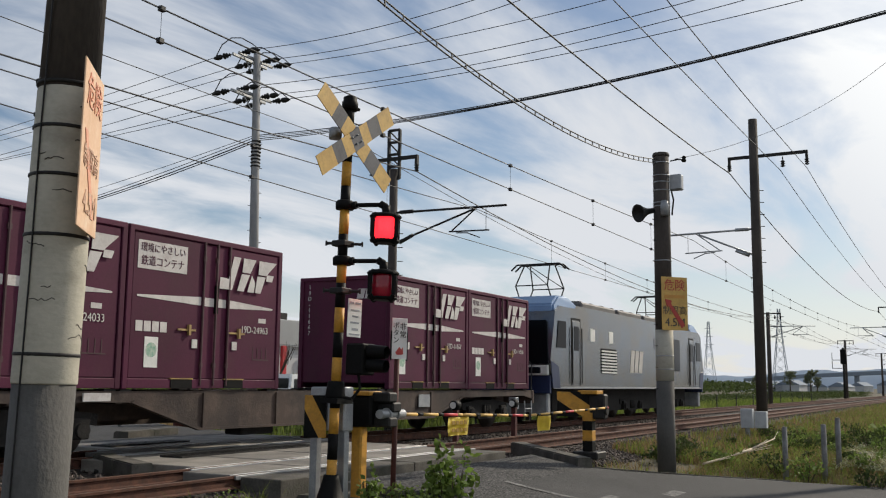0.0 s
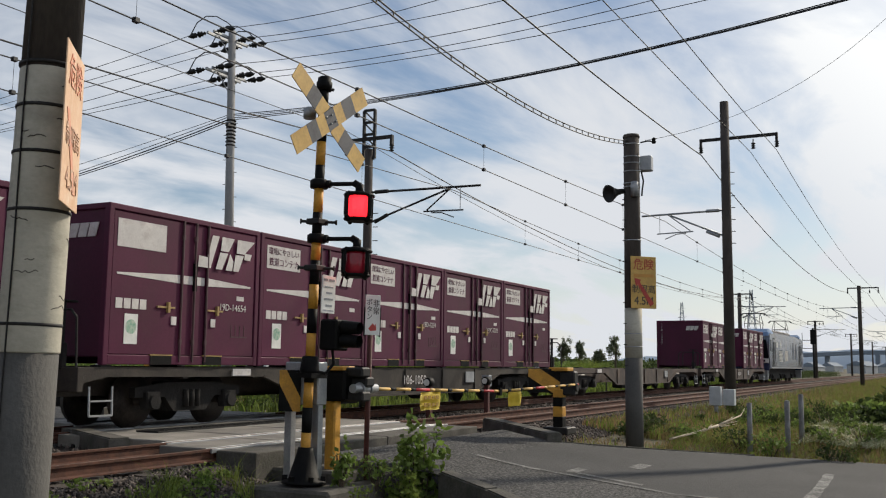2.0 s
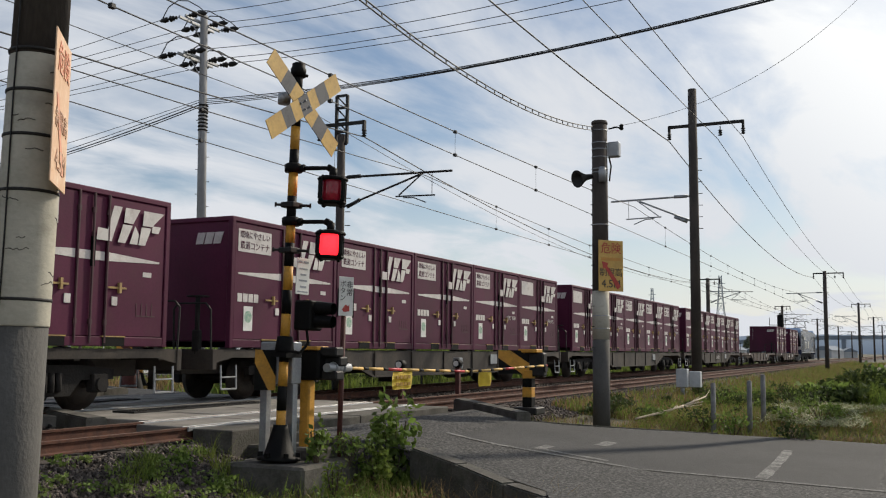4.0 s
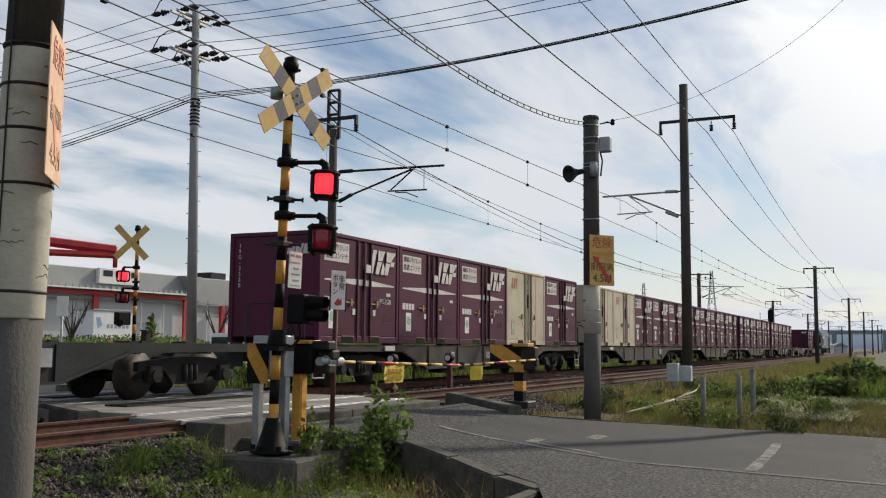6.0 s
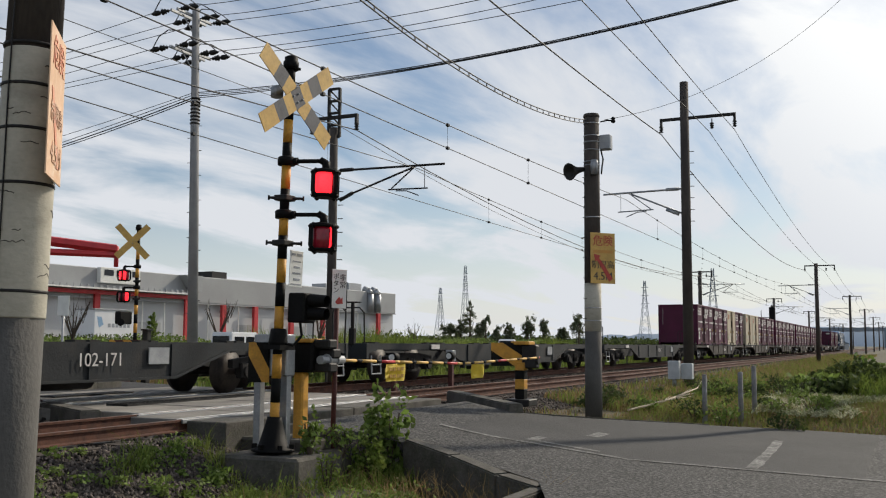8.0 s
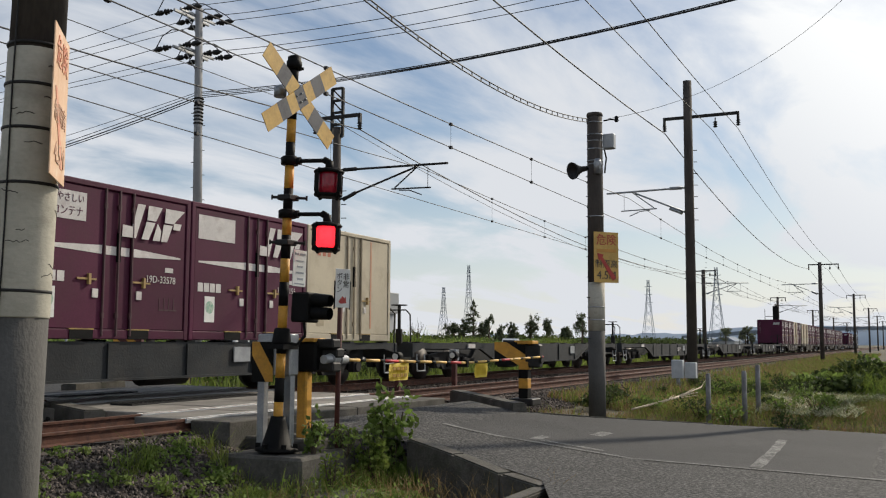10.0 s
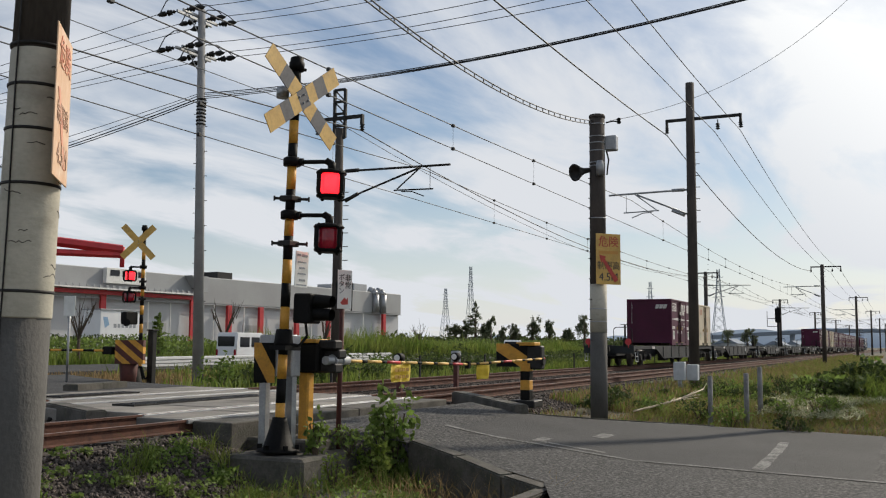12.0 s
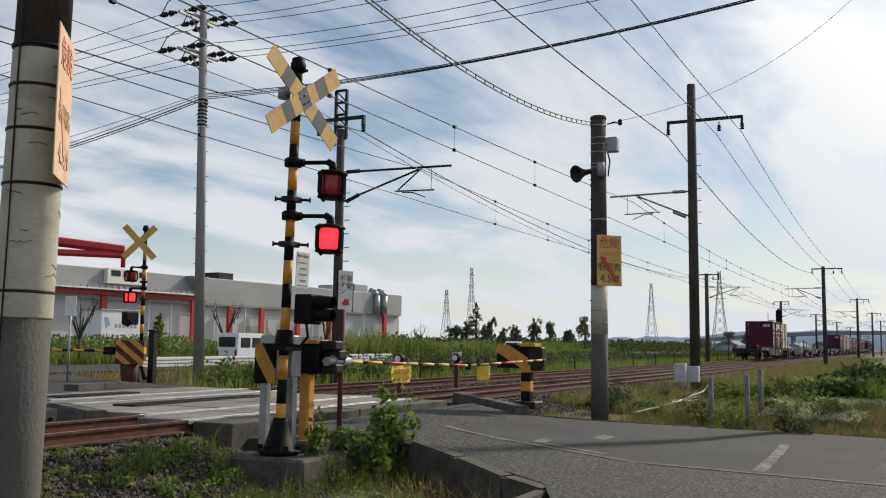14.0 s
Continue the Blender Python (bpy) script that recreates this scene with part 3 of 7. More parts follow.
def signal(label, m, arm, flip=False, tilts=(32.7, -35.0), plain_sign=False, bs=1.048, cx=-0.025):
    """A crossing signal: banded post, crossed boards, two red drum lamps on brackets that reach arm = (x, y)."""
    s = thing("crossing_signal", label, "crossing signal", "crossing signals", m)
    ax, ay = arm
    z, k = 0.0, 0
    while z < 4.86:
        h = 0.296 if z < 4.0 else 0.4
        bm = B()
        r = 0.060 - 0.001 * (k % 2)
        tube(bm, (0, 0, z), (0, 0, min(z + h, 4.86)), r, seg=16)
        part("post_band", bm, M_YELLOW if k % 2 else M_BLACK, s)
        z += h
        k += 1
        if z > 4.0 and k % 2:
            k += 1
    bm = B()
    lathe(bm, [(0.098, 0.0), (0.10, 0.10), (0.085, 0.115), (0.085, 0.16), (0.05, 0.18)], 16, Matrix.Translation((0, 0, 4.80)))
    tube(bm, (0.08, -0.02, 4.84), (0.14, -0.04, 4.84), 0.02, seg=6)
    part("cap", bm, M_BLACK, s)
    bm = B()
    lathe(bm, [(0.27, 0.0), (0.26, 0.03), (0.19, 0.05), (0.10, 0.36), (0.09, 0.42)], 16)
    for q in range(6):
        box(bm, 0.2, 0.26, -0.02, 0.02, 0.03, 0.09, m=Matrix.Rotation(q * math.tau / 6, 4, "Z"))
    part("base", bm, M_BLACK, s, "black flared base")
    # crossed boards facing the road
    fy = -0.13 if not flip else 0.13
    d = -0.012 if not flip else 0.012
    for a, off in ((tilts[0], 0.0), (tilts[1], 0.016)):
        board = new("cross_board")
        board.parent = s
        board.matrix_basis = pose(cx, fy - off * (1 if not flip else -1), 4.41) @ Matrix.Rotation(radians(a), 4, "Y")
        pieces = [(-0.78, -0.47, 0), (-0.47, -0.27, 1), (-0.27, -0.10, 0), (-0.10, 0.10, 1), (0.10, 0.27, 0), (0.27, 0.50, 1), (0.50, 0.78, 0)]
        for x0, x1, c in pieces:
            bm = B()
            box(bm, x0 * bs, x1 * bs, min(0, d), max(0, d), -0.115 * bs, 0.115 * bs)
            part("stripe", bm, (M_SIGNGREY if c and not plain_sign else M_SIGNY), board)
    for q in range(4):
        bm = B()
        c = Vector((cx + (0.09, 0.0, -0.09, 0.0)[q], fy + (-0.03 if not flip else 0.03), 4.41 + (0.0, 0.055, 0.0, -0.055)[q]))
        lathe(bm, [(0.014, -0.01), (0.014, 0.008), (0.006, 0.014)], 8, Matrix.Translation(c) @ Matrix.Rotation(radians(90), 4, "X"))
        part("bolt", bm, M_STEEL, s)
    # lamps
    for z, up in ((3.32, 1), (2.64, 0)):
        bm = B()
        tube(bm, (0, 0, z + 0.29), (ax * 0.88, ay * 0.88, z + 0.29), 0.028, seg=8)
        tube(bm, (ax * 0.16, ay * 0.16, z + 0.29), (ax * 0.28, ay * 0.28, z + 0.29), 0.05, seg=10)
        tube(bm, (ax * 0.86, ay * 0.86, z + 0.30), (ax, ay, z + 0.26), 0.045, seg=8)
        tube(bm, (ax, ay, z + 0.28), (ax, ay, z + 0.15), 0.05, seg=10)
        lathe(bm, [(0.11, 0.0), (0.115, 0.09), (0.09, 0.11)], 14, Matrix.Translation((0, 0, z + 0.24)))
        part("lamp_arm", bm, M_BLACK, s)
        bm = B()
        lathe(bm, [(0.185, 0.0), (0.195, 0.02), (0.17, 0.045), (0.07, 0.065)], 20, Matrix.Translation((ax, ay, z + 0.125)))
        lathe(bm, [(0.13, 0.0), (0.175, 0.015), (0.18, 0.04)], 20, Matrix.Translation((ax, ay, z - 0.18)))
        for q in range(4):
            an = radians(32.5 + 45 + 90 * q) if not flip else radians(12 + 45 + 90 * q)
            u = Vector((math.cos(an), math.sin(an), 0))
            path_tube(bm, [Vector((ax, ay, z + 0.16)) + u * 0.15, Vector((ax, ay, z + 0.11)) + u * 0.20, Vector((ax, ay, z - 0.12)) + u * 0.20, Vector((ax, ay, z - 0.18)) + u * 0.14], 0.03)
        part("lamp_housing", bm, M_BLACK, s)
        # the red drum: one half glows, the other is dark glass; it turns to flash
        drum = new("lamp_drum")
        drum.parent = s
        drum.matrix_basis = pose(ax, ay, z)
        for half in (0, 1):
            bm = B()
            n = 14
            prof = [(0.135, -0.14), (0.15, -0.10), (0.155, 0.09), (0.14, 0.125)]
            cols = []
            for i in range(n + 1):
                an = math.pi * i / n + (math.pi if half else 0)
                cols.append([bm.verts.new((math.cos(an) * r, math.sin(an) * r, h)) for r, h in prof])
            for u, w in zip(cols, cols[1:]):
                for j in range(len(prof) - 1):
                    bm.faces.new((u[j], w[j], w[j + 1], u[j + 1])).smooth = True
            part("lens_half", bm, M_REDLIT if half else M_REDOFF, drum, "glowing red lens" if half else "dark red lens")
        DRUMS.append((drum, Vector((ax, ay, z)), up, s))
    # step clamps
    for z in (3.14, 2.57):
        bm = B()
        tube(bm, (-0.12, 0.16, z), (0.12, -0.2, z), 0.018, seg=6)
        box(bm, -0.10, 0.10, -0.10, 0.10, z - 0.035, z + 0.035, 0.01)
        for e in ((-0.12, 0.16), (0.12, -0.2)):
            tube(bm, (e[0], e[1], z - 0.03), (e[0], e[1], z + 0.03), 0.012, seg=6)
        part("step_clamp", bm, M_STEELDARK, s)
    return s


def near_crossing():
    s = signal("black and yellow crossing signal with red lamps flashing in turn", pose(10.10, 7.06, -0.33, 1.0, 1.05, -4), (0.15, -0.51))
    bm = B()
    box(bm, -0.10, 0.16, -0.21, -0.20, 2.02, 2.47, 0.003)
    plate = part("notice_plate", bm, M_SIGNW, s, "white notice plate")
    for z0, z1, x0, x1 in ((2.41, 2.435, -0.07, 0.0), (2.41, 2.435, 0.03, 0.13), (2.33, 2.345, -0.05, 0.11), (2.255, 2.275, -0.02, 0.09), (2.18, 2.20, -0.05, 0.11), (2.10, 2.125, -0.02, 0.10), (2.045, 2.06, -0.07, 0.13)):
        bm = B()
        box(bm, x0, x1, -0.214, -0.21, z0, z1)
        part("writing_bar", bm, M_INKGREY, plate)
    bm = B()
    box(bm, 0.02, 0.28, -0.36, -0.10, 1.58, 1.95, 0.02)
    d = part("direction_indicator", bm, M_BLACK, s, "black hooded direction indicator")
    for z in (1.86, 1.70):
        bm = B()
        tube(bm, (0.15, -0.36, z), (0.17, -0.60, z - 0.01), 0.085, 0.075, 12, False)
        part("hood", bm, M_BLACK, d)
    bm = B()
    path_tube(bm, [(0.1, -0.25, 1.6), (0.12, -0.27, 1.42), (0.06, -0.2, 1.30), (0.0, -0.1, 1.32), (-0.02, -0.05, 1.45)], 0.018)
    part("cable", bm, M_BLACK, s)
    bm = B()
    lathe(bm, [(0.11, 0), (0.12, 0.05), (0.10, 0.2), (0.09, 0.22)], 12, Matrix.Translation((0, 0, 1.28)))
    box(bm, -0.16, 0.14, -0.16, 0.10, 1.24, 1.30)
    part("collar", bm, M_BLACK, s)
    bm = B()
    lathe(bm, [(0.08, 0), (0.085, 0.12), (0.06, 0.14)], 10, Matrix.Translation((-0.13, 0.10, 4.42)) )
    part("bell", bm, M_STEEL, s)
    # control cabinet behind the post
    c = thing("control_cabinet", "grey steel crossing cabinet on two legs behind the signal post", "cabinet")
    bm = B()
    box(bm, 10.22, 10.42, 6.97, 7.47, 0.58, 1.10, 0.015)
    part("body", bm, M_STEEL, c)
    for y in (7.02, 7.42):
        bm = B()
        box(bm, 10.24, 10.34, y - 0.05, y + 0.05, -0.36, 0.58, 0.005)
        part("leg", bm, M_STEEL, c)
    # barrier machine
    g = thing("crossing_barrier", "lowered crossing barrier with yellow, black and red banded boom", "barrier")
    bm = B()
    box(bm, 10.64, 10.79, 7.0, 7.15, -0.36, 0.62, 0.02)
    box(bm, 10.60, 10.83, 6.96, 7.19, -0.36, -0.33, 0.005)
    part("pedestal", bm, M_YELLOW, g, "yellow steel pedestal")
    bm = B()
    box(bm, 10.60, 10.86, 6.84, 7.16, 0.62, 1.0, 0.03)
    part("drive_box", bm, M_BLACK, g)
    bm = B()
    box(bm, 10.58, 10.88, 6.86, 7.2, 1.0, 1.05, 0.01)
    part("drive_lid", bm, M_YELLOW, g)
    for j, (zz, xx) in enumerate(((0.62, 10.78), (0.80, 10.86), (0.92, 10.76))):
        bm = B()
        box(bm, xx - 0.1, xx + 0.1, 6.62, 6.92, zz, zz + 0.12, 0.02)
        part("drive_fitting", bm, M_STEELDARK, g)
    bm = B()
    striped_panel(bm, -0.13, 0.13, 0.50, 1.00, 0, 0.03, 3)
    p = part("hazard_panel", bm, [M_BLACK, M_YELLOW], g, "black and yellow hazard panel")
    p.matrix_basis = pose(10.16, 7.34, 0, 0, 0, -58)
    bm = B()
    tube(bm, (10.6, 6.72, 0.78), (11.15, 6.72, 0.775), 0.055, seg=12)
    tube(bm, (10.75, 6.72, 0.78), (10.80, 6.72, 0.78), 0.075, seg=12)
    tube(bm, (10.95, 6.72, 0.777), (11.0, 6.72, 0.777), 0.068, seg=12)
    part("boom_socket", bm, M_STEEL, g)
    def bz(x):
        u = (x - 10.9) / 8.0
        return 0.775 - 0.05 * u - (0.085 * (1 - abs(u - 0.52) / 0.52) if u < 0.52 else 0.085 * (1 - (u - 0.52) / 0.48))
    x, k = 11.1, 0
    cols = (M_SIGNY, M_BLACK, M_SIGNY, M_BLACK, M_REDPAINT, M_SIGNY, M_SIGNY, M_BLACK)
    while x < 18.85:
        e = min(x + (0.40 if k % 2 == 0 else 0.15), 18.85)
        bm = B()
        tube(bm, (x, 6.72, bz(x)), (e, 6.72, bz(e)), 0.021, seg=8)
        part("boom_band", bm, cols[k % len(cols)], g)
        x, k = e, k + 1
    bm = B()
    box(bm, 15.0, 15.08, 6.685, 6.755, bz(15.04) - 0.07, bz(15.04) + 0.05)
    part("boom_joint", bm, M_BLACK, g)
    for x0, w, h in ((12.36, 0.57, 0.25), (15.42, 0.52, 0.24)):
        bm = B()
        z = bz(x0 + w / 2) - 0.03
        nx = 6
        vs = [[bm.verts.new((x0 + w * i / nx, 6.72 + 0.015 * math.sin(i * 1.7 + j), z - h * j / 3)) for j in range(4)] for i in range(nx + 1)]
        for i in range(nx):
            for j in range(3):
                bm.faces.new((vs[i][j], vs[i + 1][j], vs[i + 1][j + 1], vs[i][j + 1])).smooth = True
        bmesh.ops.solidify(bm, geom=bm.faces[:], thickness=0.004)
        f = part("flag", bm, M_FLAG, g, "yellow warning flag")
        for j in range(2 * (4 if x0 < 14 else 0)):
            bm = B()
            i = j % 4
            box(bm, x0 + 0.06 + i * 0.115, x0 + 0.145 + i * 0.115, 6.695, 6.70, z - 0.10 - j // 4 * 0.10, z - 0.05 - j // 4 * 0.10)
            part("writing_bar", bm, surf("flag_ink", (0.40, 0.24, 0.03), (0.34, 0.2, 0.03), 6, 0.7), f)
    # rest post
    r = thing("barrier_rest", "striped yellow and black barrier rest post on the kerb", "barrier post")
    for i, (z0, z1) in enumerate(((-0.12, 0.08), (0.08, 0.28), (0.28, 0.46), (0.46, 0.62))):
        bm = B()
        box(bm, 18.78, 18.98, 7.02, 7.22, z0, z1, 0.008)
        part("post_section", bm, M_BLACK if i % 2 == 0 else M_YELLOW, r)
    bm = B()
    box(bm, 18.62, 19.14, 6.86, 7.38, -0.26, -0.12, 0.02)
    part("base_plate", bm, M_STEELDARK, r)
    bm = B()
    striped_panel(bm, -0.36, 0.36, 0.55, 1.02, 0, 0.03, 3)
    q = part("hazard_panel", bm, [M_BLACK, M_YELLOW], r, "yellow and black hazard panel")
    q.matrix_basis = pose(18.72, 7.34, 0, 0, 0, -58)
    bm = B()
    box(bm, 18.75, 19.1, 6.9, 7.3, 0.98, 1.05, 0.01)
    part("lid", bm, M_YELLOW, r)
    bm = B()
    box(bm, 18.82, 19.05, 6.78, 7.1, 0.5, 0.98, 0.03)
    tube(bm, (18.9, 6.74, 0.66), (18.9, 6.9, 0.66), 0.08, seg=12)
    part("catch", bm, M_STEELDARK, r)
    # emergency button sign
    e = thing("button_sign", "white emergency button sign on a rust-red post", "sign", m=pose(10.98, 6.75, -0.5, 0.6, 0.6, 0))
    bm = B()
    tube(bm, (0, 0, 0), (0, 0, 2.05), 0.034, seg=10)
    part("post", bm, M_RUSTRED, e)
    bm = B()
    box(bm, -0.11, 0.11, -0.05, -0.042, 1.95, 2.46, 0.003)
    p = part("plate", bm, M_SIGNW, e)
    p.matrix_basis = pose(0, 0, 0, 0, 0, -28)
    lettering("writing", "非\n常", 0.10, M_INK, p, Matrix.Translation((0.048, -0.053, 2.30)) @ FRONT)
    lettering("writing", "ボ\nタ\nン", 0.09, M_INK, p, Matrix.Translation((-0.052, -0.053, 2.27)) @ FRONT)
    bm = B()
    poly(bm, [(-0.06, -0.051, 2.03), (0.0, -0.051, 2.10), (0.03, -0.051, 2.07), (0.05, -0.051, 2.10), (0.055, -0.051, 2.01), (-0.03, -0.051, 2.0)], (0, -0.002, 0))
    part("arrow", bm, M_REDLETTER, p)
    for s in (-0.12, 0.11):
        bm = B()
        box(bm, s, s + 0.012, -0.05, -0.03, 1.93, 2.3)
        b = part("bracket", bm, M_BLACK, e)
        b.matrix_basis = pose(0, 0, 0, 0, 0, -28)
    # footings and kerbs
    f = thing("signal_footing", "mossy concrete footing block under the signal", "footing")
    bm = B()
    box(bm, 9.72, 11.0, 6.45, 7.62, -1.1, -0.36, 0.035)
    part("block", bm, M_CONCRETE_DARK, f)
    bm = B()
    box(bm, 10.45, 11.15, 6.75, 7.95, -0.6, -0.22, 0.03)
    part("block", bm, M_CONCRETE_DARK, f)
    bm = B()
    box(bm, 9.25, 10.1, 5.62, 6.3, -1.0, -0.70, 0.03)
    k = tagged(link("drain_cover", bm, M_CONCRETE_DARK), "dark concrete drain cover slab beside the footing", "drain cover")
    bm = B()
    box(bm, 9.5, 10.3, 5.2, 5.5, -1.0, -0.78, 0.02)
    tagged(link("drain_kerb", bm, M_CONCRETE), "pale concrete drain edging block", "kerb")


def kerb_run(name, pts, w, depth, label, material):
    """A kerb along points (x, y, z of its top), each stretch one block."""
    t = thing(name, label, "kerb", kind="structure")
    for a, b in zip(pts, pts[1:]):
        a, b = Vector(a), Vector(b)
        d = (b - a)
        n = max(1, round(d.length / 0.9))
        side = Vector((-d.y, d.x, 0)).normalized() * w
        for i in range(n):
            p, q = a + d * (i / n) + d.normalized() * 0.006, a + d * ((i + 1) / n) - d.normalized() * 0.006
            bm = B()
            poly(bm, [p, q, q + side, p + side], (0, 0, -depth))
            bmesh.ops.bevel(bm, geom=[e for e in bm.edges if min(v.co.z for v in e.verts) > min(p.z, q.z) - 0.05 and abs((e.verts[0].co - e.verts[1].co).z) < 0.2], offset=0.02, segments=2, affect="EDGES")
            part("kerb_stone", bm, material, t)


near_crossing()
kerb_run("kerb_near", [(10.5, 3.62, -0.56), (10.75, 4.2, -0.49), (11.2, 5.0, -0.36), (11.62, 5.85, -0.24)], 0.22, 0.75, "weathered concrete retaining kerb at the road edge", M_CONCRETE_DARK)
kerb_run("kerb_return", [(9.2, 3.72, -0.62), (10.46, 3.60, -0.57)], 0.2, 0.6, "weathered concrete kerb turning away from the road", M_CONCRETE_DARK)
kerb_run("kerb_side", [(16.25, 6.35, -0.06), (17.9, 8.35, 0.06)], -0.28, 0.4, "dark worn concrete kerb beside the crossing", M_CONCRETE_DARK)
kerb_run("kerb_edge", [(19.8, 3.5, -0.555), (18.2, 4.85, -0.40), (16.35, 6.3, -0.20)], -0.12, 0.3, "thin concrete edging along the road", M_CONCRETE_DARK)
kerb_run("kerb_left", [(10.6, 10.35, 0.03), (11.4, 12.0, 0.05)], 0.3, 0.35, "short concrete kerb between the tracks", M_CONCRETE_DARK)
kerb_run("kerb_far", [(15.6, 16.1, 0.08), (17.6, 16.6, 0.08)], 0.35, 0.4, "dark concrete kerb beyond the tracks", M_CONCRETE_DARK)


def far_crossing():
    signal("yellow and black crossing signal on the far side of the tracks", pose(24.22, 22.36, -0.2, 0, 0, -52), (-0.40, 0.0), False, (47, -46), True, 0.9, -0.17)
    c = thing("signal_cabinet", "narrow dark steel cabinet with a black cone beside it", "cabinet")
    bm = B()
    box(bm, 24.36, 24.56, 21.98, 22.2, -0.4, 1.35, 0.02)
    part("body", bm, M_STEELDARK, c)
    bm = B()
    box(bm, 24.33, 24.59, 21.95, 22.23, 1.35, 1.40, 0.008)
    part("lid", bm, M_STEELDARK, c)
    bm = B()
    lathe(bm, [(0.34, 0.0), (0.30, 0.06), (0.12, 0.62), (0.08, 0.66)], 4, Matrix.Translation((23.98, 22.30, -0.35)))
    part("cone", bm, M_BLACK, c, "black tapered base cover")
    bm = B()
    box(bm, 23.55, 24.1, 22.38, 22.62, 1.55, 1.95, 0.03)
    tube(bm, (23.75, 22.5, 1.6), (23.55, 22.35, 1.6), 0.09, 0.12, 10)
    part("direction_indicator", bm, M_BLACK, c, "black direction indicator")
    g = thing("crossing_barrier", "far crossing barrier with striped drive cabinet, boom lowered", "barrier")
    bm = B()
    striped_panel(bm, -0.43, 0.43, 0.32, 1.05, 0, 0.3, 7)
    q = part("drive_box", bm, [M_RUSTRED, M_YELLOW], g, "striped yellow and brown drive box")
    q.matrix_basis = pose(23.35, 21.9, 0, 0, 0, -62)
    bm = B()
    tube(bm, (23.35, 22.0, -0.4), (23.35, 22.0, 0.4), 0.22, 0.3, 10)
    part("pedestal", bm, M_RUSTRED, g)
    x, k = 0.0, 0
    a, b = Vector((22.95, 22.6, 0.72)), Vector((19.6, 29.2, 0.74))
    while k < 22:
        bm = B()
        p, q = a + (b - a) * (k / 22), a + (b - a) * ((k + 1) / 22)
        tube(bm, p, q, 0.035, seg=6)
        part("boom_band", bm, M_BLACK if k % 2 else M_YELLOW, g)
        k += 1
    bm = B()
    box(bm, 22.9, 23.2, 22.3, 22.7, 0.6, 0.85, 0.03)
    part("boom_socket", bm, M_BLACK, g)
    for x, y, label in ((21.55, 22.7, "white roadside notice on a grey post"), (19.8, 23.4, "white hanging notice on a hooped post")):
        s = thing("small_sign", label, "sign")
        bm = B()
        tube(bm, (x, y, -0.4), (x, y, 2.2 if x > 21 else 1.1), 0.035, seg=8)
        part("post", bm, M_STEEL, s)
        bm = B()
        z = 1.75 if x > 21 else 0.3
        box(bm, x - 0.05, x - 0.03, y - 0.26, y + 0.2, z, z + 0.6, 0.004)
        part("plate", bm, M_SIGNW, s)


far_crossing()


# ---- poles ----
def rings(bm, r, zs, t=0.008):
    for z in zs:
        lathe(bm, [(r - 0.01, 0), (r + t, 0.004), (r + t, 0.02), (r - 0.01, 0.024)], 20, Matrix.Translation((0, 0, z)))


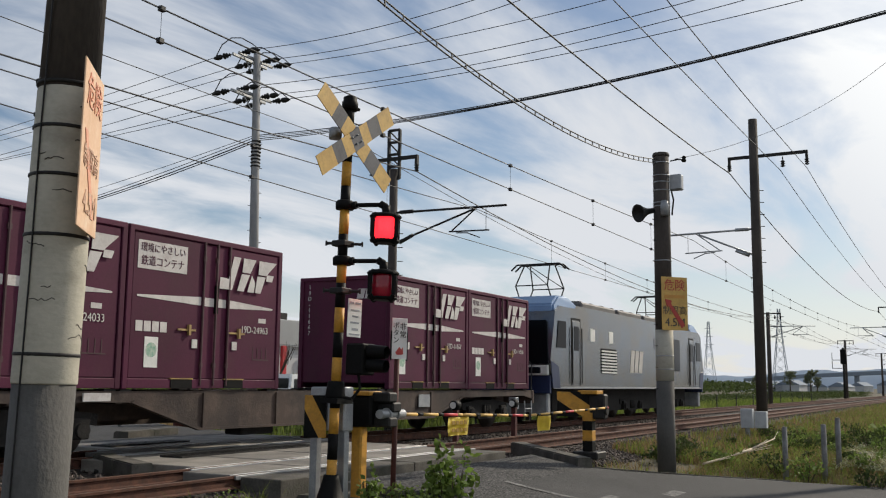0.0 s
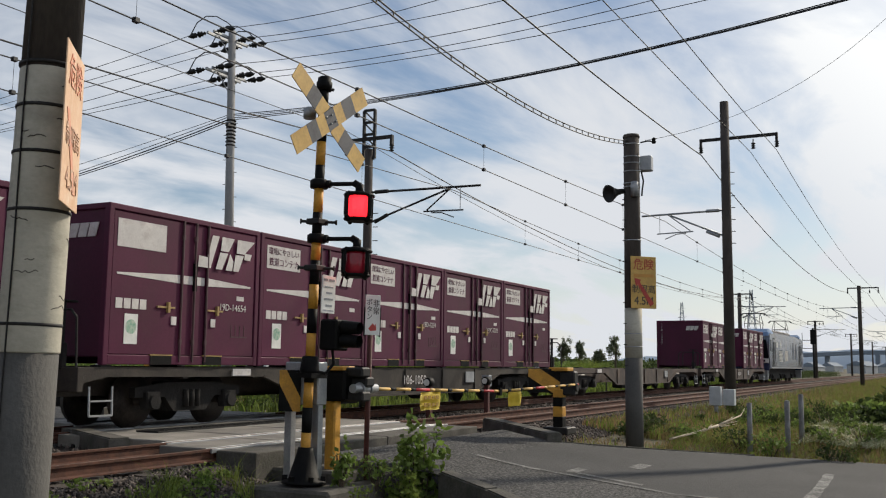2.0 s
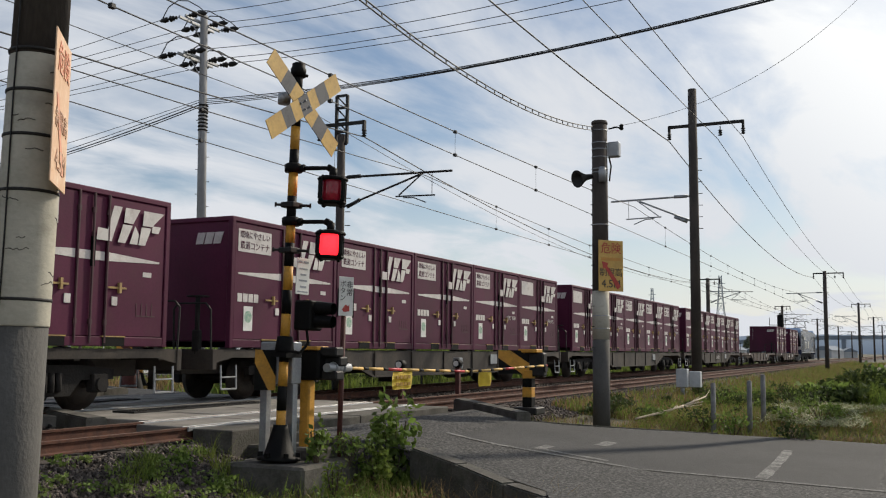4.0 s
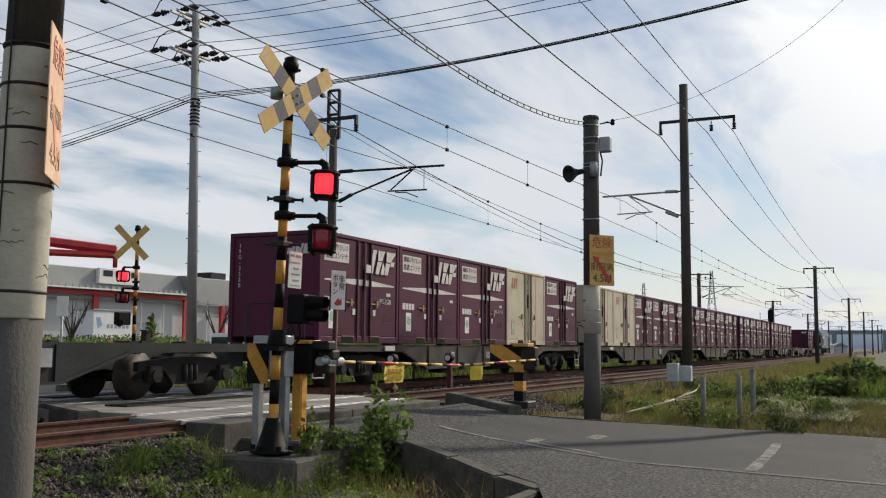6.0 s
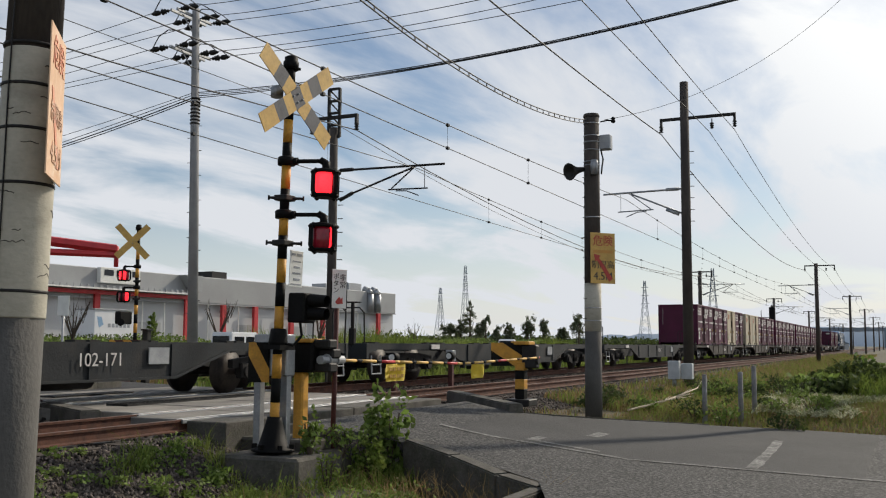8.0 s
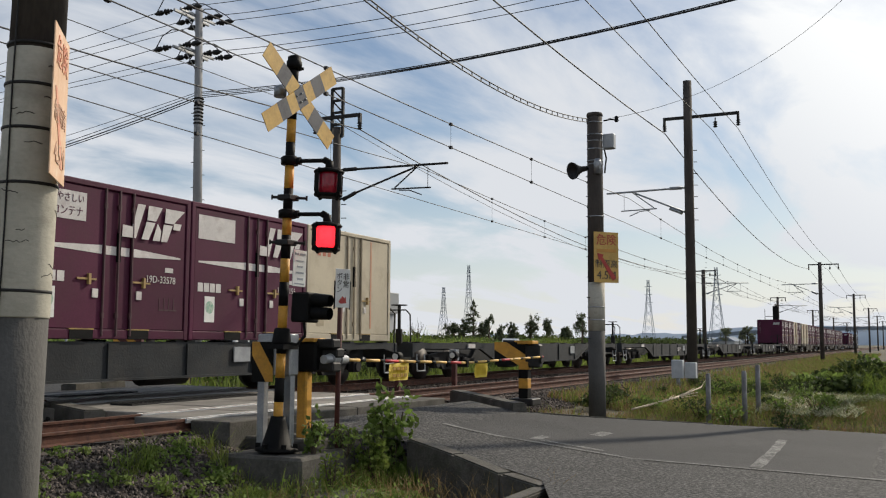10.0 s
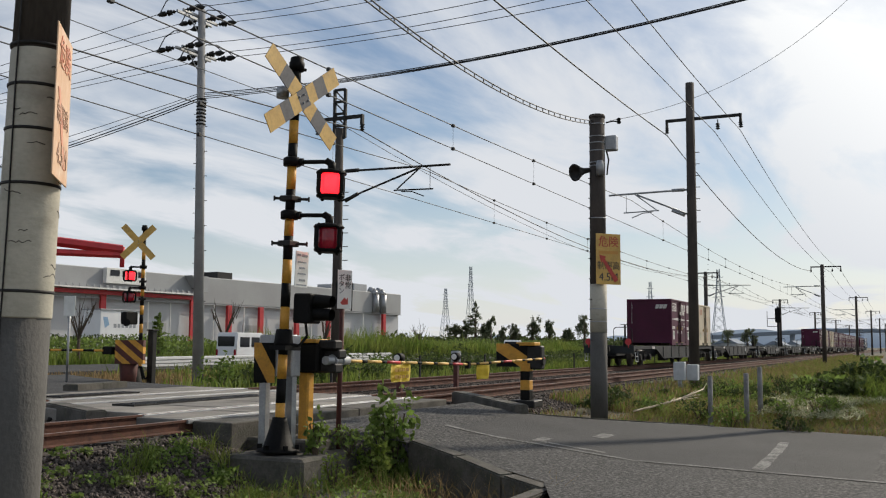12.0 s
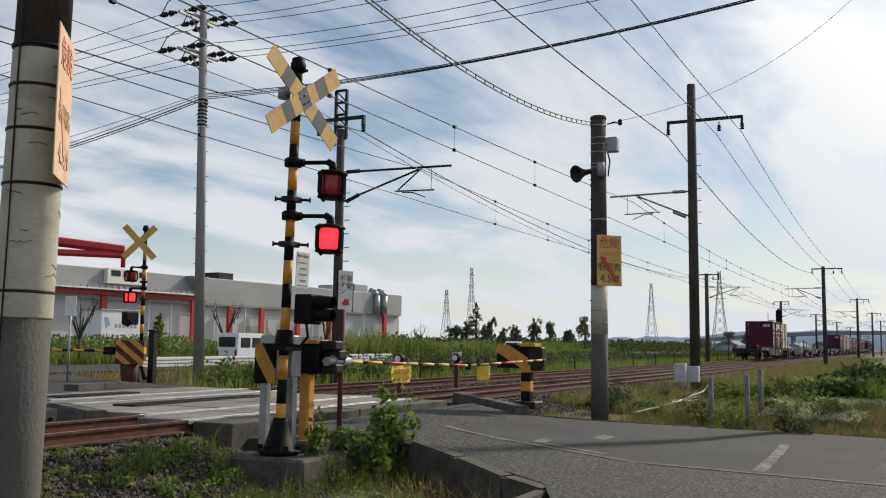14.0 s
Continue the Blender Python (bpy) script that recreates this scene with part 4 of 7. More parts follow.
def near_pole():
    p = thing("concrete_pole", "leaning concrete pole wrapped in cracked cream sheeting", "utility pole", m=pose(4.02, 4.66, -0.85, 0.9, 0.6, 0))
    bm = B()
    tube(bm, (0, 0, 0), (0, 0, 1.99), 0.163, 0.158, 28)
    part("shaft_lower", bm, M_POLE, p)
    bm = B()
    lathe(bm, [(0.162, 0), (0.164, 0.01), (0.162, 0.9), (0.160, 1.56), (0.155, 1.57)], 28, Matrix.Translation((0, 0, 1.98)))
    part("wrap", bm, M_WRAP, p, "cracked cream plastic wrap")
    rng = random.Random(5)
    for k in range(13):
        bm = B()
        z, a0, n = 2.2 + 0.1 * k + rng.uniform(-0.04, 0.04), radians(rng.uniform(170, 300)), rng.randint(3, 9)
        pts = []
        for i in range(n):
            a = a0 + i * 0.10
            z += rng.uniform(-0.012, 0.012)
            pts.append((math.cos(a) * 0.1625, math.sin(a) * 0.1625, z))
        path_tube(bm, pts, 0.0032, 4)
        part("crack", bm, M_INK, p)
    bm = B()
    tube(bm, (0, 0, 3.53), (0, 0, 7.0), 0.156, 0.14, 28)
    part("shaft_upper", bm, M_POLEDARK, p)
    for z in (2.12, 2.74, 3.06, 3.32, 3.56, 4.3):
        bm = B()
        rings(bm, 0.164, (z,), 0.004)
        part("band", bm, M_STEELDARK, p)
    bm = B()
    for k in range(1):
        a = radians(186 + 22 * k)
        path_tube(bm, [(math.cos(a) * 0.164, math.sin(a) * 0.164, 0.0 + 2.2 * (k > 0)), (math.cos(a + 0.03) * 0.168, math.sin(a + 0.03) * 0.168, 2.5), (math.cos(a - 0.05) * 0.167, math.sin(a - 0.05) * 0.167, 3.3), (math.cos(a) * 0.165, math.sin(a) * 0.165, 5.0)], 0.005)
    part("conduit", bm, M_STEELDARK, p)
    s = thing("height_sign", "faded orange height limit sign strapped to the leaning pole", "sign", "height limit signs")
    a, b = Vector((3.775, 4.15, 0)), Vector((4.18, 4.47, 0))
    d = (b - a).normalized()
    m = Matrix.Translation((a.x, a.y, 1.90)) @ Matrix(((d.x, -d.y, 0, 0), (d.y, d.x, 0, 0), (0, 0, 1, 0), (0, 0, 0, 1)))
    s.matrix_basis = m
    bm = B()
    box(bm, 0, 0.5, 0, 0.008, 0, 0.85, 0.002)
    plate = part("plate", bm, M_SIGNPALE, s)
    lettering("writing", "制限高", 0.13, M_FADEDINK, plate, Matrix.Translation((0.25, -0.003, 0.36)) @ FRONT)
    lettering("writing", "4.5M", 0.17, M_FADEDINK, plate, Matrix.Translation((0.27, -0.003, 0.14)) @ FRONT)
    lettering("writing", "危険", 0.19, M_FADEDRED, plate, Matrix.Translation((0.25, -0.003, 0.70)) @ FRONT)
    bm = B()
    poly(bm, [(0.06, -0.001, 0.5), (0.13, -0.001, 0.5), (0.38, -0.001, 0.08), (0.31, -0.001, 0.08)], (0, -0.003, 0))
    part("arrow", bm, M_FADEDRED, plate)
    for z in (0.15, 0.7):
        bm = B()
        box(bm, 0.30, 0.42, 0.008, 0.05, z, z + 0.03)
        part("strap", bm, M_STEELDARK, s)


def speaker_pole():
    p = thing("concrete_pole", "short dark concrete pole with loudspeaker and grey box", "utility pole", m=pose(18.7, 5.54, -0.5))
    bm = B()
    tube(bm, (0, 0, 0), (0, 0, 1.75), 0.168, 0.165, 24)
    part("shaft_lower", bm, M_POLE, p)
    bm = B()
    tube(bm, (0, 0, 1.75), (0, 0, 2.70), 0.167, 0.165, 24)
    part("shaft_middle", bm, M_WRAP, p, "pale wrapped section")
    bm = B()
    tube(bm, (0, 0, 2.70), (0, 0, 6.06), 0.163, 0.150, 24)
    lathe(bm, [(0.16, 0), (0.165, 0.03), (0.15, 0.07)], 20, Matrix.Translation((0, 0, 6.04)))
    part("shaft_upper", bm, M_POLEDARK, p)
    for z, r in ((5.9, 0.154), (5.65, 0.155), (5.52, 0.156), (5.36, 0.156), (5.12, 0.157), (5.05, 0.157), (4.0, 0.163), (1.95, 0.167), (2.2, 0.167)):
        bm = B()
        rings(bm, r, (z,), 0.006)
        part("wire_band", bm, M_STEEL, p)
    bm = B()
    box(bm, 0.02, 0.2, -0.38, -0.15, 5.38, 5.68, 0.02)
    part("junction_box", bm, M_STEEL, p)
    bm = B()
    lathe(bm, [(0.075, 0.0), (0.08, 0.22), (0.055, 0.30)], 12, Matrix.Translation((-0.16, -0.10, 4.85)))
    part("canister", bm, M_STEEL, p)
    bm = B()
    m = Matrix.Translation((-0.12, 0.12, 4.98)) @ Vector((-0.78, 0.5, -0.22)).to_track_quat("Z", "Y").to_matrix().to_4x4()
    lathe(bm, [(0.05, 0.02), (0.06, 0.16), (0.10, 0.26), (0.17, 0.38), (0.175, 0.40), (0.14, 0.39), (0.03, 0.24)], 18, m)
    part("loudspeaker", bm, M_STEELDARK, p, "dark horn loudspeaker")
    bm = B()
    path_tube(bm, [(0.1, -0.16, 5.4), (0.12, -0.2, 5.2), (0.06, -0.19, 5.0), (0.1, -0.17, 4.9)], 0.016)
    part("cable", bm, M_BLACK, p)
    bm = B()
    path_tube(bm, [(0.05, -0.17, 5.95), (0.1, -0.3, 5.98), (0.12, -0.45, 5.96)], 0.014)
    lathe(bm, [(0.03, 0), (0.05, 0.03), (0.03, 0.06), (0.05, 0.09), (0.02, 0.12)], 8, Matrix.Translation((0.11, -0.42, 5.92)))
    part("cable_fitting", bm, M_BLACK, p)
    bm = B()
    for k in range(9):
        z = 1.6 + k * 0.4
        tube(bm, (-0.14, 0.09, z), (-0.2, 0.13, z), 0.008, seg=5)
    part("climbing_bolt", bm, M_STEELDARK, p)
    s = thing("height_sign", "yellow danger sign with 4.5 metre height limit on the pole", "sign", "height limit signs", pose(18.63, 5.35, 2.19, 0, 0, -42))
    bm = B()
    box(bm, -0.24, 0.32, -0.012, 0, 0, 1.0, 0.003)
    plate = part("plate", bm, M_SIGNY, s)
    lettering("writing", "危険", 0.23, M_REDLETTER, plate, Matrix.Translation((0.04, -0.016, 0.83)) @ FRONT)
    lettering("writing", "制限高", 0.175, M_INK, plate, Matrix.Translation((0.04, -0.016, 0.36)) @ FRONT)
    lettering("writing", "4.5M", 0.22, M_INK, plate, Matrix.Translation((0.04, -0.016, 0.14)) @ FRONT)
    bm = B()
    box(bm, -0.18, 0.26, -0.016, -0.012, 0.60, 0.66)
    part("writing_bars", bm, surf("orange_ink", (0.62, 0.30, 0.06), (0.55, 0.27, 0.06), 6, 0.6), plate)
    bm = B()
    poly(bm, [(-0.17, -0.014, 0.58), (-0.02, -0.014, 0.55), (-0.05, -0.014, 0.50), (0.26, -0.014, 0.10), (0.18, -0.014, 0.04), (-0.10, -0.014, 0.46), (-0.13, -0.014, 0.42)], (0, -0.005, 0))
    part("arrow", bm, M_REDLETTER, plate, "red slanting arrow")
    for z in (0.2, 0.8):
        bm = B()
        box(bm, -0.04, 0.1, 0, 0.06, z, z + 0.04)
        part("strap", bm, M_STEELDARK, s)


def insulator(bm, p, h=0.36):
    x, y, z = p
    tube(bm, (x, y, z), (x, y, z - h * 0.3), 0.02, seg=6)
    prof = [(0.03, 0)]
    for k in range(3):
        prof += [(0.085, 0.03 + k * 0.08), (0.035, 0.075 + k * 0.08)]
    lathe(bm, prof, 8, Matrix.Translation((x, y, z - h)))


def bracket(bm, y0, y1, z):
    """A cantilever from the pole at y0 to the wires at y1."""
    d = 1 if y1 > y0 else -1
    tube(bm, (0, y0, z + 0.95), (0, y1 + 0.85 * d, z + 0.90), 0.035, seg=8)
    tube(bm, (0, y0, z), (0, y1 - 0.2 * d, z + 0.86), 0.032, seg=8)
    tube(bm, (0, y1 - 1.0 * d, z + 0.25), (0, y1 + 0.3 * d, z + 0.22), 0.024, seg=6)
    tube(bm, (0, y1 - 0.9 * d, z + 0.28), (0, y1 - 0.1 * d, z + 0.90), 0.022, seg=6)
    tube(bm, (0, y1 + 0.2 * d, z + 0.24), (0, y1 + 0.2 * d, z + 0.86), 0.01, seg=5)
    path_tube(bm, [(0, y1 - 0.75 * d, z + 0.2), (0, y1 - 0.4 * d, z + 0.18), (0, y1, z + 0.02)], 0.018)
    for zz in (z + 0.95, z + 0.03):
        tube(bm, (0, y0 + 0.25 * d, zz), (0, y0 + 0.7 * d, zz + (0.2 if zz < z + 0.5 else 0)), 0.06, seg=8)


def line_pole(x, y, top, side, label, truss=False, arms=((0.85, -1.95),), arm_z=9.28, bz=5.5, bracket_to=None):
    p = thing("catenary_pole", label, "catenary pole", "overhead line poles", pose(x, y, -0.5))
    bm = B()
    tube(bm, (0, 0, 0), (0, 0, top + 0.5), 0.185 if not truss else 0.16, 0.15 if not truss else 0.12, 18)
    part("shaft", bm, M_POLEDARK, p)
    bm = B()
    for k in range(7):
        z = 1.6 + 0.42 * k + (4.3 if not truss else 2)
        tube(bm, (0.1, -0.12, z), (0.14, -0.28, z), 0.014, seg=5)
    part("step_bolt", bm, M_STEELDARK, p)
    for a, b in arms:
        bm = B()
        z = arm_z + 0.5
        box(bm, -0.05, 0.05, min(a, b), max(a, b), z - 0.05, z + 0.05)
        box(bm, -0.06, 0.06, b - 0.04, b + 0.04, z - 0.3, z + 0.05)
        box(bm, -0.06, 0.06, a - 0.04, a + 0.04, z - 0.3, z + 0.05)
        part("crossarm", bm, M_STEELDARK, p)
        for q in ((a, b, (a * 0.0 + b * 0.55)) if not truss else (a, b)):
            bm = B()
            insulator(bm, (0, q, z - 0.1))
            part("insulator", bm, M_STEELDARK, p)
    if truss:
        bm = B()
        w = 0.19
        z0, z1 = top + 0.2, top + 1.72
        for s in (-w, w):
            box(bm, -0.04, 0.04, s - 0.04, s + 0.04, z0, z1)
        for k in range(5):
            z = z0 + (z1 - z0) * k / 4
            box(bm, -0.035, 0.035, -w, w, z - 0.035, z + 0.035)
            if k < 4:
                tube(bm, (0, -w, z), (0, w, z + (z1 - z0) / 4), 0.025, seg=5)
        part("truss_head", bm, M_STEELDARK, p)
    if bracket_to is not None:
        bm = B()
        bracket(bm, 0, bracket_to - y, bz + 0.5)
        part("cantilever", bm, M_STEEL if not truss else M_STEELDARK, p)
    return p


def power_pole():
    p = thing("power_pole", "tall grey concrete power pole with two insulated crossarms", "utility pole", m=pose(27.5, 22.7, -0.5))
    bm = B()
    tube(bm, (0, 0, 0), (-0.12, 0.25, 13.6), 0.20, 0.13, 18)
    part("shaft", bm, surf("pole_grey", (0.30, 0.30, 0.30), (0.24, 0.24, 0.24), 2, 0.85, 0, 0.2, 40), p)
    for z in (13.34, 12.0):
        a, b = Vector((-1.0, 0.58, z)), Vector((0.92, 0.42, z))
        for o in (-0.14, 0.14):
            bm = B()
            box(bm, a.x, b.x, 0.5 + o - 0.04, 0.5 + o + 0.04, z - 0.05, z + 0.05, 0.008)
            part("crossarm", bm, M_STEEL, p)
        bm = B()
        for e in (-0.55, 0.45):
            tube(bm, (e, 0.5, z - 0.02), (-0.08, 0.3, z - 0.75), 0.022, seg=5)
        part("brace", bm, M_STEEL, p)
        for x in (-0.95, 0.2, 0.85):
            for sgn in (-1, 1):
                c = Vector((x, 0.5 + 0.14 * sgn, z))
                tip = Vector((x, 0.5 + 1.08 * sgn, z - 0.03))
                m = Matrix.Translation(c) @ (tip - c).to_track_quat("Z", "Y").to_matrix().to_4x4()
                bm = B()
                lathe(bm, [(0.02, 0.0), (0.02, 0.14), (0.07, 0.17), (0.03, 0.24), (0.10, 0.30), (0.05, 0.36), (0.12, 0.42), (0.05, 0.48), (0.03, 0.52), (0.09, 0.58), (0.10, 0.72), (0.06, 0.86), (0.02, 0.94)], 10, m)
                part("insulator", bm, M_STEELDARK, p)
            bm = B()
            path_tube(bm, [(x, 1.50, z - 0.02), (x - 0.05, 1.15, z + 0.42), (x - 0.02, 0.75, z + 0.62), (x, 0.3, z + 0.55), (x + 0.02, -0.2, z + 0.25), (x, -0.52, z - 0.02)], 0.02, 5)
            part("jumper", bm, M_WIRE, p)
    bm = B()
    for k in range(8):
        lathe(bm, [(0.17, 0), (0.19, 0.03), (0.17, 0.06)], 10, Matrix.Translation((-0.08, 0.17, 9.3 + 0.13 * k)))
    part("cable_clamp", bm, M_STEELDARK, p)
    for k in range(18):
        z = 2.5 + 0.45 * k
        s = 1 if k % 2 else -1
        cx, cy = -0.12 * z / 13.6, 0.25 * z / 13.6
        bm = B()
        tube(bm, (cx + 0.06 * s, cy - 0.13 * s, z), (cx + 0.10 * s, cy - 0.23 * s, z), 0.012, seg=5)
        part("climbing_bolt", bm, M_STEELDARK, p)


near_pole()
speaker_pole()
power_pole()
line_pole(34.9, 6.88, 10.45, 1, "dark concrete catenary pole with feeder crossarm beside the line", arms=((0.84, -1.75),), arm_z=9.12, bracket_to=NEAR_Y, bz=5.62)
line_pole(25.3, 15.68, 7.6, -1, "catenary pole with lattice head on the far side", truss=True, arms=((0.8, -0.80),), arm_z=7.92, bracket_to=FAR_Y, bz=5.3)
for i, x in enumerate((90, 148, 205, 262, 320, 380)):
    line_pole(x, 6.7, 8.1, 1, "distant dark catenary pole with crossarm", arms=((0.9, -1.5),), arm_z=7.9, bracket_to=NEAR_Y, bz=5.3)
for i, x in enumerate((84.5, 137, 190, 245, 300, 360)):
    line_pole(x, 15.6, 7.3, -1, "distant dark catenary pole with bracket arm", arms=((0.9, -1.0),), arm_z=7.2, bracket_to=FAR_Y, bz=5.2)
bm = B()
tube(bm, (27.2, -0.32, -0.7), (27.2, -0.32, 13.0), 0.18, 0.15, 16)
tagged(link("roadside_pole", bm, M_POLEDARK), "dark concrete roadside power pole", "utility pole")


# ---- wires ----
def wire(name, a, b, sag, r, label, n=14, group=""):
    a, b = Vector(a), Vector(b)
    cu = bpy.data.curves.new(name, "CURVE")
    cu.dimensions, cu.bevel_depth, cu.bevel_resolution = "3D", r, 1
    sp = cu.splines.new("POLY")
    sp.points.add(n)
    for i in range(n + 1):
        u = i / n
        p = a + (b - a) * u - Vector((0, 0, 4 * sag * u * (1 - u)))
        sp.points[i].co = (*p, 1)
    cu.materials.append(M_WIRE)
    return tagged(new(name, cu), label, "wire", group)


# power wires: x and z at the tall pole, then the roadside end's x shift, height and sag, and the far end of the next span
POWER = ((26.55, 12.84, 0.0, 16.6, 1.30, (28.0, 40.5, 11.8)), (27.7, 12.84, 0.8, 16.9, 1.43, (28.96, 44.5, 11.8)), (28.35, 12.84, 1.6, 14.22, 0.64, (29.8, 47.0, 11.8)),
         (26.55, 11.5, 0.0, 12.70, 0.67, (27.1, 39.2, 10.4)), (27.7, 11.5, 0.8, 12.61, 0.61, (28.0, 43.2, 10.45)), (28.35, 11.5, 1.6, 12.27, 0.43, (28.2, 45.1, 10.45)))
AWAY_HIGH, AWAY_LOW = (31.68, 39.89, 9.35), (32.33, 40.54, 9.15)


def wires():
    # overhead line: contact wire, messenger and droppers for each track
    for y, sup, lab in ((NEAR_Y, (-22, 34.9, 90, 148, 205, 262), "near"), (FAR_Y, (-30, 25.3, 84.5, 137, 190, 245), "far")):
        for a, b in zip(sup, sup[1:]):
            c0 = 5.33 if y == NEAR_Y else 5.15
            wire("contact_wire", (a, y, c0), (b, y, c0), 0.0, 0.010, "thin copper contact wire over the track", 2, "contact wires")
            wire("messenger_wire", (a, y, c0 + 0.96), (b, y, c0 + 0.96), 0.55, 0.011, "thin messenger wire above the track", 16, "messenger wires")
            if a > 100:
                continue
            bm = B()
            n = int((b - a) / 5)
            for k in range(1, n):
                u = k / n
                x, z = a + (b - a) * u, c0 + 0.96 - 2.2 * u * (1 - u)
                tube(bm, (x, y, c0), (x, y, z), 0.004, seg=4)
                for zz in (c0, z):
                    box(bm, x - 0.045, x + 0.045, y - 0.035, y + 0.035, zz - 0.035, zz + 0.035, 0.01)
            tagged(link("droppers", bm, M_WIRE), "thin dropper wires with clips", "wire", kind="stuff")
    # feeders along the pole line
    for y, y2, z, back, sag, z2, sag2, r in ((7.72, 7.61, 8.60, 9.78, 0.81, 7.57, 1.13, 0.019), (6.01, 6.01, 8.56, 8.25, 0.14, 7.40, 0.68, 0.012), (5.14, 5.19, 8.56, 9.57, 0.60, 7.57, 0.75, 0.012)):
        wire("feeder_wire", (-18, y, back), (34.9, y, z), sag, r, "black feeder wire strung along the poles", 20, "feeder wires")
        wire("feeder_wire", (34.9, y, z), (90, y2, z2), sag2, r, "black feeder wire strung along the poles", 20, "feeder wires")
        for a, b in zip((90, 148, 205, 262), (148, 205, 262, 320)):
            wire("feeder_wire", (a, y2, z2), (b, y2, z2), 0.7, 0.014, "black feeder wire strung along the poles", 12, "feeder wires")
    for y, z, back, sag, r in ((14.88, 7.46, 8.07, 1.2, 0.017), (16.43, 8.2, 9.6, 0.7, 0.010)):
        wire("feeder_wire", (-30, y, back), (25.3, y, z), sag, r, "black feeder wire on the far poles", 16, "feeder wires")
        for a, b in zip((25.3, 84.5, 137, 190), (84.5, 137, 190, 245)):
            wire("feeder_wire", (a, y, z if a < 30 else 6.9), (b, y, 6.9), 1.3 if a < 30 else 0.7, r, "black feeder wire on the far poles", 12, "feeder wires")
    # six power wires over the line to the roadside pole, and away from it
    for x, z, o, z2, sag, away in POWER:
        wire("power_wire", (x, 22.12, z), (26.4 + o, -0.3, z2), sag, 0.012, "black power wire across the railway", 18, "power wires")
        wire("power_wire", (x, 24.28, z), away, 0.05, 0.012, "black power wire leading away", 14, "power wires")
    for k, (z, z2, sag, r) in enumerate(((9.98, 11.197, 0.616, 0.016), (9.92, 11.16, 0.60, 0.010), (9.85, 11.13, 0.57, 0.016), (9.78, 11.10, 0.545, 0.014))):
        wire("telephone_cable", (27.42, 22.9, z), (27.2, -0.3, z2), sag, r, "thick black telephone cable across the railway", 24, "telephone cables")
    for k, (z, end, sag, r) in enumerate(((9.98, AWAY_HIGH, 0.08, 0.011), (9.90, AWAY_LOW, 0.10, 0.014), (9.80, AWAY_LOW, 0.16, 0.022), (9.72, AWAY_LOW, 0.20, 0.018))):
        wire("telephone_cable", (27.42, 23.0, z), (end[0], end[1], end[2] - 0.03 * k), sag, r, "thick black telephone cable leading away", 24, "telephone cables")
    for o in (0.0, 0.07):
        wire("service_cable", (18.65, 5.6, 5.49 - o), (4.02, 4.66, 4.87 - o * 0.6), 0.58, 0.009, "paired black service cable between poles", 30, "service cables")
    bm = B()
    for k in range(1, 40):
        u = k / 40
        p = Vector((18.65, 5.6, 5.49)).lerp(Vector((4.02, 4.66, 4.87)), u) - Vector((0, 0, 2.32 * u * (1 - u)))
        tube(bm, p, p - Vector((0, 0, 0.06)), 0.009, seg=5)
    tagged(link("cable_spacers", bm, M_WIRE), "small black ties between the paired service cables", "wire", kind="stuff")
    wire("service_cable", (18.82, 5.3, 5.50), (27.2, -0.32, 11.70), 0.91, 0.005, "thin black stay wire to the roadside pole", 20, "service cables")


wires()


